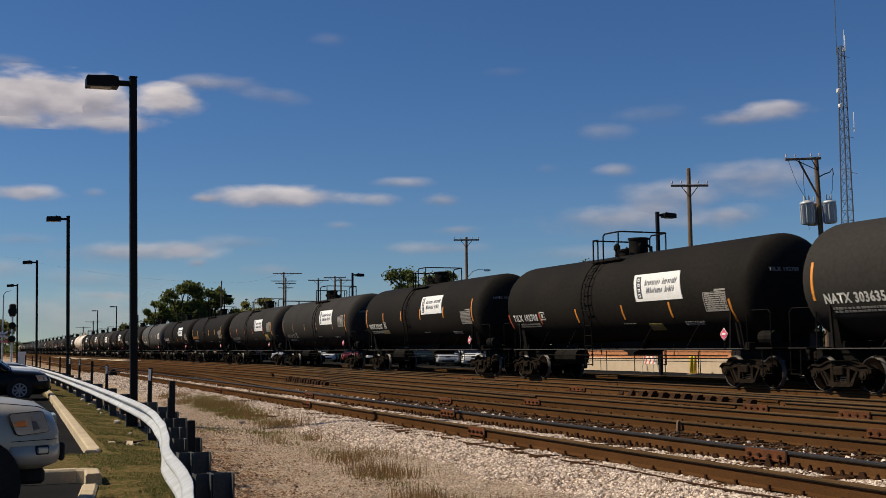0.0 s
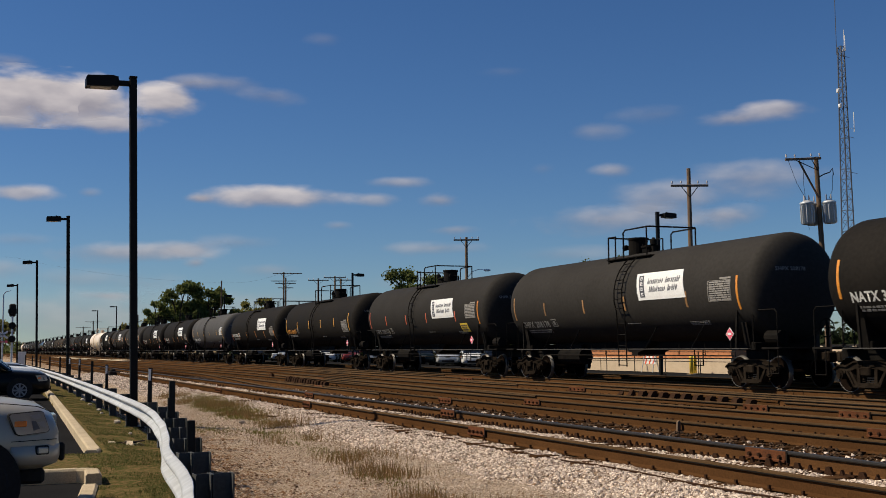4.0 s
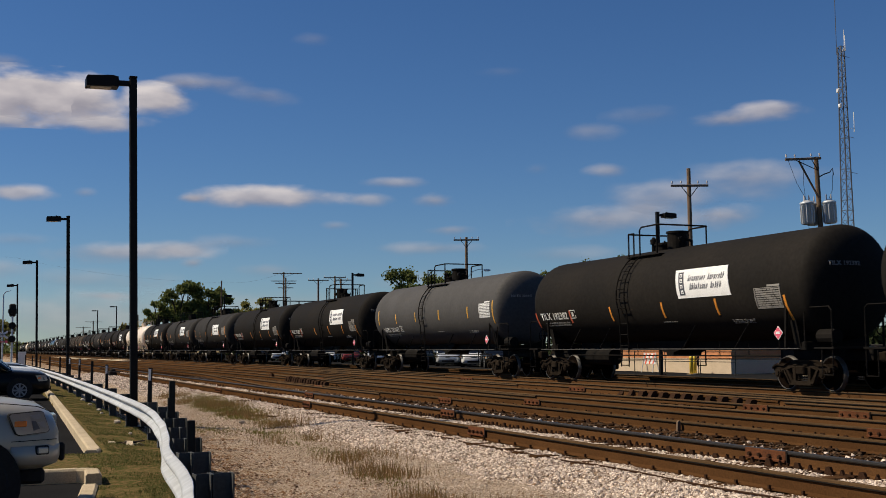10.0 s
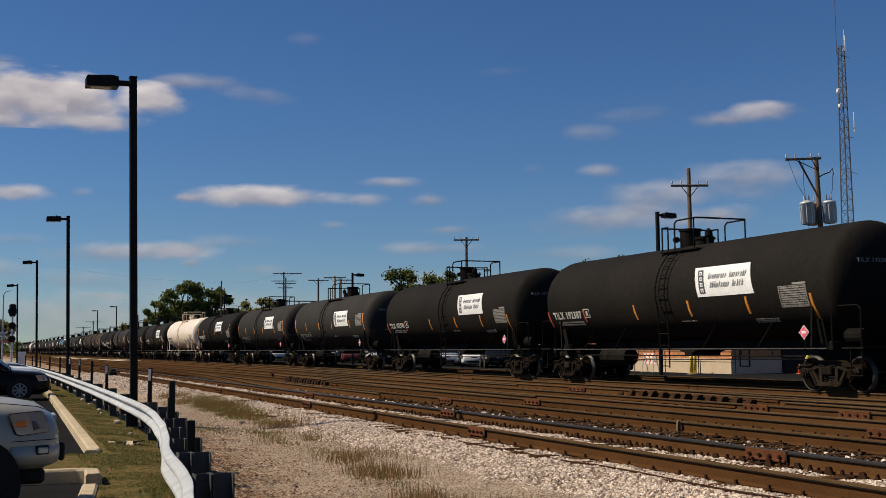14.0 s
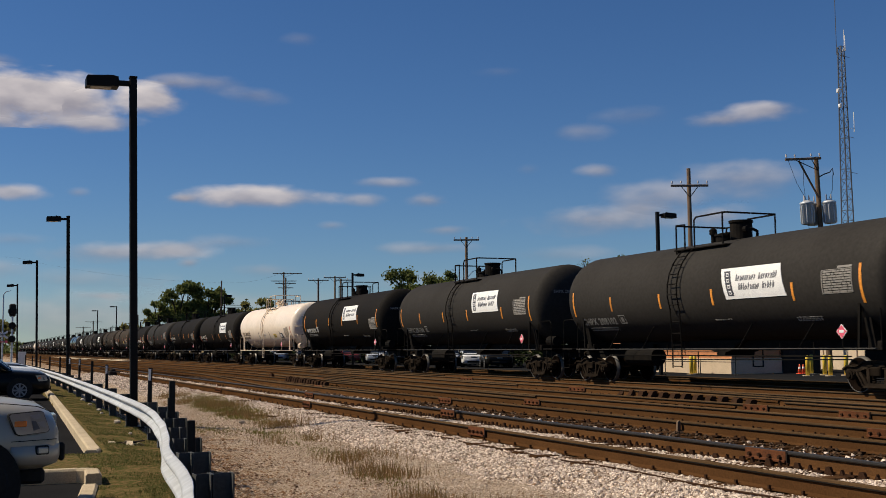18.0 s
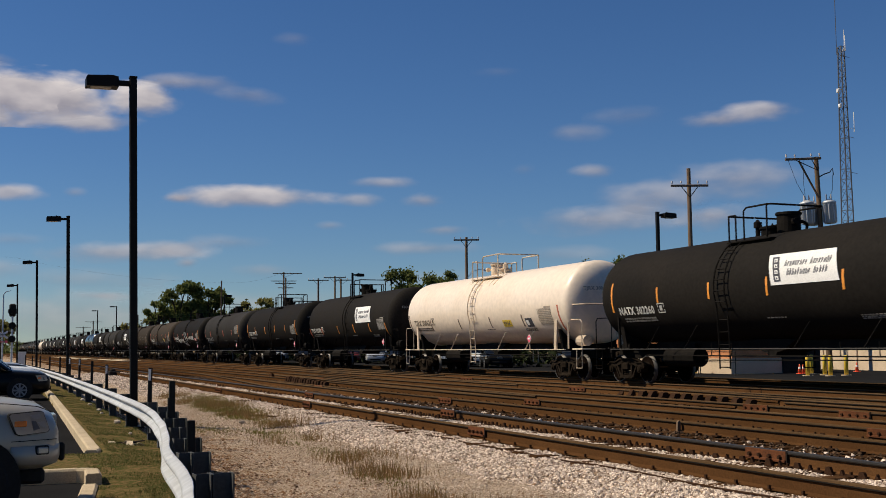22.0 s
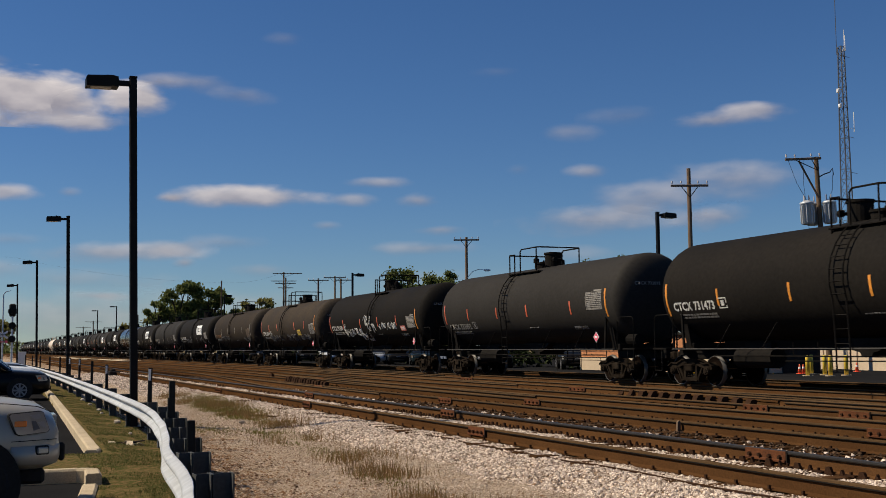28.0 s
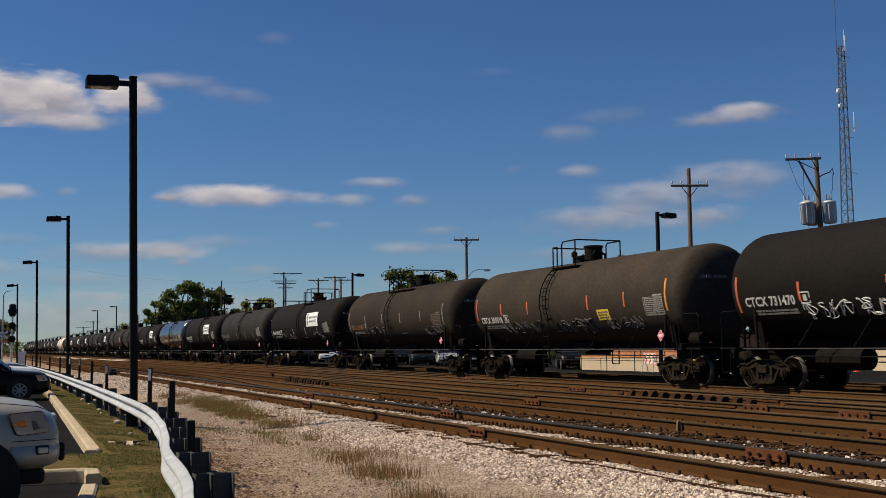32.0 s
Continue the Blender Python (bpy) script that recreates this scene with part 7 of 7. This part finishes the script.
# torn cardboard and sticks on the verge
lt = thing("litter_pile", pose(2.15, 18.6, -0.25), "torn pale cardboard and sticks lying on the verge", "litter")
for k in range(16):
    bm = B()
    w = rnd.uniform(0.04, 0.11)
    prism(bm, [(-w, -0.05), (w, -0.07), (w * 0.8, 0.06), (-w * 0.9, 0.04)], 0, 0.008, "XY")
    ob = part("scrap", bm, CARD, lt)
    ob.matrix_basis = pose(rnd.uniform(-0.28, 0.28), rnd.uniform(-0.3, 0.3), rnd.uniform(0.0, 0.05), rnd.uniform(-30, 30), rnd.uniform(-35, 35), rnd.uniform(0, 360))
for k in range(2):
    bm = B()
    rod(bm, (-0.25, 0, 0), (0.25, 0.03, 0.02), 0.012, 5)
    ob = part("stick", bm, BARK, lt)
    ob.matrix_basis = pose(rnd.uniform(-0.2, 0.2), rnd.uniform(-0.2, 0.2), 0.03, 0, rnd.uniform(-12, 12), rnd.uniform(0, 180))


# ---------------------------------------------------------------- clouds, far away
def cloud_material():
    m = bpy.data.materials.new("cloud")
    m.use_nodes = True
    n, l = m.node_tree.nodes, m.node_tree.links
    n.remove(n["Principled BSDF"])
    co = n.new("ShaderNodeTexCoord")
    info = n.new("ShaderNodeObjectInfo")
    # how far from the middle, 0 to 1, from the cloud's own box
    mid = n.new("ShaderNodeVectorMath")
    mid.operation = "MULTIPLY_ADD"
    l.new(co.outputs["Generated"], mid.inputs[0])
    mid.inputs[1].default_value, mid.inputs[2].default_value = (2, 0, 2), (-1, 0, -1)
    far = n.new("ShaderNodeVectorMath")
    far.operation = "LENGTH"
    l.new(mid.outputs["Vector"], far.inputs[0])
    shift = n.new("ShaderNodeVectorMath")
    shift.operation = "MULTIPLY_ADD"
    l.new(info.outputs["Random"], shift.inputs[0])
    shift.inputs[1].default_value = (900, 700, 1100)
    l.new(co.outputs["Object"], shift.inputs[2])
    flat = n.new("ShaderNodeVectorMath")
    flat.operation = "MULTIPLY"
    flat.inputs[1].default_value = (0.55, 1, 1.25)
    l.new(shift.outputs["Vector"], flat.inputs[0])
    puff = n.new("ShaderNodeTexNoise")
    puff.inputs["Scale"].default_value, puff.inputs["Detail"].default_value, puff.inputs["Roughness"].default_value = 0.0105, 5, 0.46
    l.new(flat.outputs["Vector"], puff.inputs["Vector"])
    edge = n.new("ShaderNodeMath")          # noise swells and eats the rim
    edge.operation = "MULTIPLY_ADD"
    l.new(puff.outputs["Fac"], edge.inputs[0])
    edge.inputs[1].default_value = 1.35
    edge.inputs[2].default_value = -0.12
    less = n.new("ShaderNodeMath")
    less.operation = "SUBTRACT"
    l.new(edge.outputs[0], less.inputs[0])
    l.new(far.outputs["Value"], less.inputs[1])
    alpha = n.new("ShaderNodeMapRange")
    alpha.interpolation_type = "SMOOTHSTEP"
    alpha.inputs["From Min"].default_value, alpha.inputs["From Max"].default_value = -0.40, 0.22
    l.new(less.outputs[0], alpha.inputs["Value"])
    dens = n.new("ShaderNodeAttribute")
    dens.attribute_type, dens.attribute_name = "OBJECT", "density"
    soft = n.new("ShaderNodeMath")          # thin clouds have softer rims
    soft.operation = "MULTIPLY_ADD"
    l.new(dens.outputs["Fac"], soft.inputs[0])
    soft.inputs[1].default_value, soft.inputs[2].default_value = -0.70, 0.95
    l.new(soft.outputs[0], alpha.inputs["From Max"])
    thick = n.new("ShaderNodeMath")
    thick.operation, thick.use_clamp = "MULTIPLY", True
    l.new(alpha.outputs[0], thick.inputs[0])
    l.new(dens.outputs["Fac"], thick.inputs[1])
    sep = n.new("ShaderNodeSeparateXYZ")
    l.new(mid.outputs["Vector"], sep.inputs[0])
    lift = n.new("ShaderNodeMath")
    lift.operation = "MULTIPLY_ADD"
    l.new(sep.outputs["Z"], lift.inputs[0])
    lift.inputs[1].default_value = 0.35
    l.new(puff.outputs["Fac"], lift.inputs[2])
    tone = n.new("ShaderNodeValToRGB")
    tone.color_ramp.elements[0].position, tone.color_ramp.elements[1].position = 0.25, 0.78
    tone.color_ramp.elements[0].color, tone.color_ramp.elements[1].color = (0.30, 0.285, 0.33, 1), (0.72, 0.655, 0.635, 1)
    l.new(lift.outputs[0], tone.inputs["Fac"])
    glow = n.new("ShaderNodeMath")          # a dense cloud sends back more of the sun
    glow.operation = "MULTIPLY_ADD"
    l.new(dens.outputs["Fac"], glow.inputs[0])
    glow.inputs[1].default_value, glow.inputs[2].default_value = 0.40, 0.60
    em, tr, mx = n.new("ShaderNodeEmission"), n.new("ShaderNodeBsdfTransparent"), n.new("ShaderNodeMixShader")
    l.new(tone.outputs["Color"], em.inputs["Color"])
    l.new(glow.outputs[0], em.inputs["Strength"])
    l.new(thick.outputs[0], mx.inputs["Fac"])
    l.new(tr.outputs[0], mx.inputs[1])
    l.new(em.outputs[0], mx.inputs[2])
    l.new(mx.outputs[0], n["Material Output"].inputs["Surface"])
    return m


CLOUD = cloud_material()
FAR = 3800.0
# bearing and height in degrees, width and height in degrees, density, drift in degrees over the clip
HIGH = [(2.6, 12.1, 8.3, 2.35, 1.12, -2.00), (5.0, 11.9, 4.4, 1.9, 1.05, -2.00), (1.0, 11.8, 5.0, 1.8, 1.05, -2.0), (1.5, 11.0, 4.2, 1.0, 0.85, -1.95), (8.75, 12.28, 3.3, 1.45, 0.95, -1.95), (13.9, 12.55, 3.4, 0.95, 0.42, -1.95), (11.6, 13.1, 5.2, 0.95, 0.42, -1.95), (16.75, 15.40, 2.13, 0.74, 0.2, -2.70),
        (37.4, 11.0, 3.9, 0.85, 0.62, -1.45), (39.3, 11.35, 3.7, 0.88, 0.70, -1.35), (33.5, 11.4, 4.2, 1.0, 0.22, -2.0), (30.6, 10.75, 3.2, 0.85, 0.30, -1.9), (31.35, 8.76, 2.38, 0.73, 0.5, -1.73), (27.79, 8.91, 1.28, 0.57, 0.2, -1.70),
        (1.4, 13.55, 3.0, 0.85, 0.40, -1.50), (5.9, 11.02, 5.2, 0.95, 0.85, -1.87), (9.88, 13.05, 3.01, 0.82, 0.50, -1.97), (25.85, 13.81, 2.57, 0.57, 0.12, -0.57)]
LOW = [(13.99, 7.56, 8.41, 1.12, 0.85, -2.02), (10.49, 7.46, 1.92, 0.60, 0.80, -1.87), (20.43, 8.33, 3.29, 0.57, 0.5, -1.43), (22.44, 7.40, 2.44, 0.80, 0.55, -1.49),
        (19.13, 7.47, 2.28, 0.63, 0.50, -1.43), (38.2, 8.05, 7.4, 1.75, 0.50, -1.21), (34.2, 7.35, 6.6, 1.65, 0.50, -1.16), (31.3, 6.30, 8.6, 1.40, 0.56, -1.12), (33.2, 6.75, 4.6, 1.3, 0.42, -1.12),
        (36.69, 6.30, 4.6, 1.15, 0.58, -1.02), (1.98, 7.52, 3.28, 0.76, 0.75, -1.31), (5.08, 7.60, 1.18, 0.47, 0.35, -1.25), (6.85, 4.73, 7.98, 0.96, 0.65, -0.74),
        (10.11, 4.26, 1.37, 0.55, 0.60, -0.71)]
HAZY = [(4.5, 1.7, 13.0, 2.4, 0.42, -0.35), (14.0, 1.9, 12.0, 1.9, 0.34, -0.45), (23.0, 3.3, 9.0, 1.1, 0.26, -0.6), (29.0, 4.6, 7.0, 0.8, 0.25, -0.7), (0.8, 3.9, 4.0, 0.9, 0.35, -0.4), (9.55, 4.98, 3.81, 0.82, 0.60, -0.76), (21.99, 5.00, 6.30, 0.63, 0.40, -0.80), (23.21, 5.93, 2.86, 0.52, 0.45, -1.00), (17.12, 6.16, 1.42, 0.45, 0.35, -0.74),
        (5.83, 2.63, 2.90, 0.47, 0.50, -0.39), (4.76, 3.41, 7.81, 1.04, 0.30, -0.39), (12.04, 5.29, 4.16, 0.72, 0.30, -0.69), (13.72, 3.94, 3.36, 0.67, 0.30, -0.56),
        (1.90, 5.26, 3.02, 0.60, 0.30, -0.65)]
clouds = []
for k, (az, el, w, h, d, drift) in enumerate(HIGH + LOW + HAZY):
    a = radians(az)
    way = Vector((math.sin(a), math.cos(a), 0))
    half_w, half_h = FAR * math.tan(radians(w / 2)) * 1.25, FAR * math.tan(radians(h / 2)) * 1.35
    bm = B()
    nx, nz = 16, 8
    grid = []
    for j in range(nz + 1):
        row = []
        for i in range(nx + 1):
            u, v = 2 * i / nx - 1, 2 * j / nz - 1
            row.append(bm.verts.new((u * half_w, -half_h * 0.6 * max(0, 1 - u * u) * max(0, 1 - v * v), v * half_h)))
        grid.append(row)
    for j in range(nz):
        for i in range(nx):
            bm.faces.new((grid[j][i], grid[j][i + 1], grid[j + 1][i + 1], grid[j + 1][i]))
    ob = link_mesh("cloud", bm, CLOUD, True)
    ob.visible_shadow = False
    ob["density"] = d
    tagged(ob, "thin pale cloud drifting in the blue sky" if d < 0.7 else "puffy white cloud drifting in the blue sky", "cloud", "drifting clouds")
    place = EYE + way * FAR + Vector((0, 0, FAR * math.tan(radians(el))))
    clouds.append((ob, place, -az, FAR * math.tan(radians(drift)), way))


# ---------------------------------------------------------------- what moves
SPEED, GAIN = 9.34, 0.0014


def travel(t):
    return SPEED * (t + GAIN * t * t)


def motions():
    times = [0, 4, 8, 12, 16, 20, 24, 28, 32]
    for k, car in enumerate(train):
        walk(car, [(t, pose(TRAIN_X, CENTRES[k] - travel(t), 0)) for t in times])
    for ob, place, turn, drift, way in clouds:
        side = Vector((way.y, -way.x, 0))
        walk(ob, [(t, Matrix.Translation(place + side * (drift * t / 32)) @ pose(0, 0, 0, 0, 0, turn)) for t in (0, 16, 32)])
    # the wheels roll without slipping; the turn between two rows stays under a quarter
    times, t = [], 0.0
    while t < 32.0:
        times.append(t)
        t += 2 / FPS
    times.append(32.0)
    for car in train[:22]:
        for truck in car.children:
            if truck.name.split(".")[0] != "truck":
                continue
            for ws in truck.children:
                if ws.name.split(".")[0] == "wheelset":
                    o = ws.location.copy()
                    walk(ws, [(t, pose(o.x, o.y, o.z, math.degrees(travel(t) / 0.457) % 360)) for t in times])


motions()
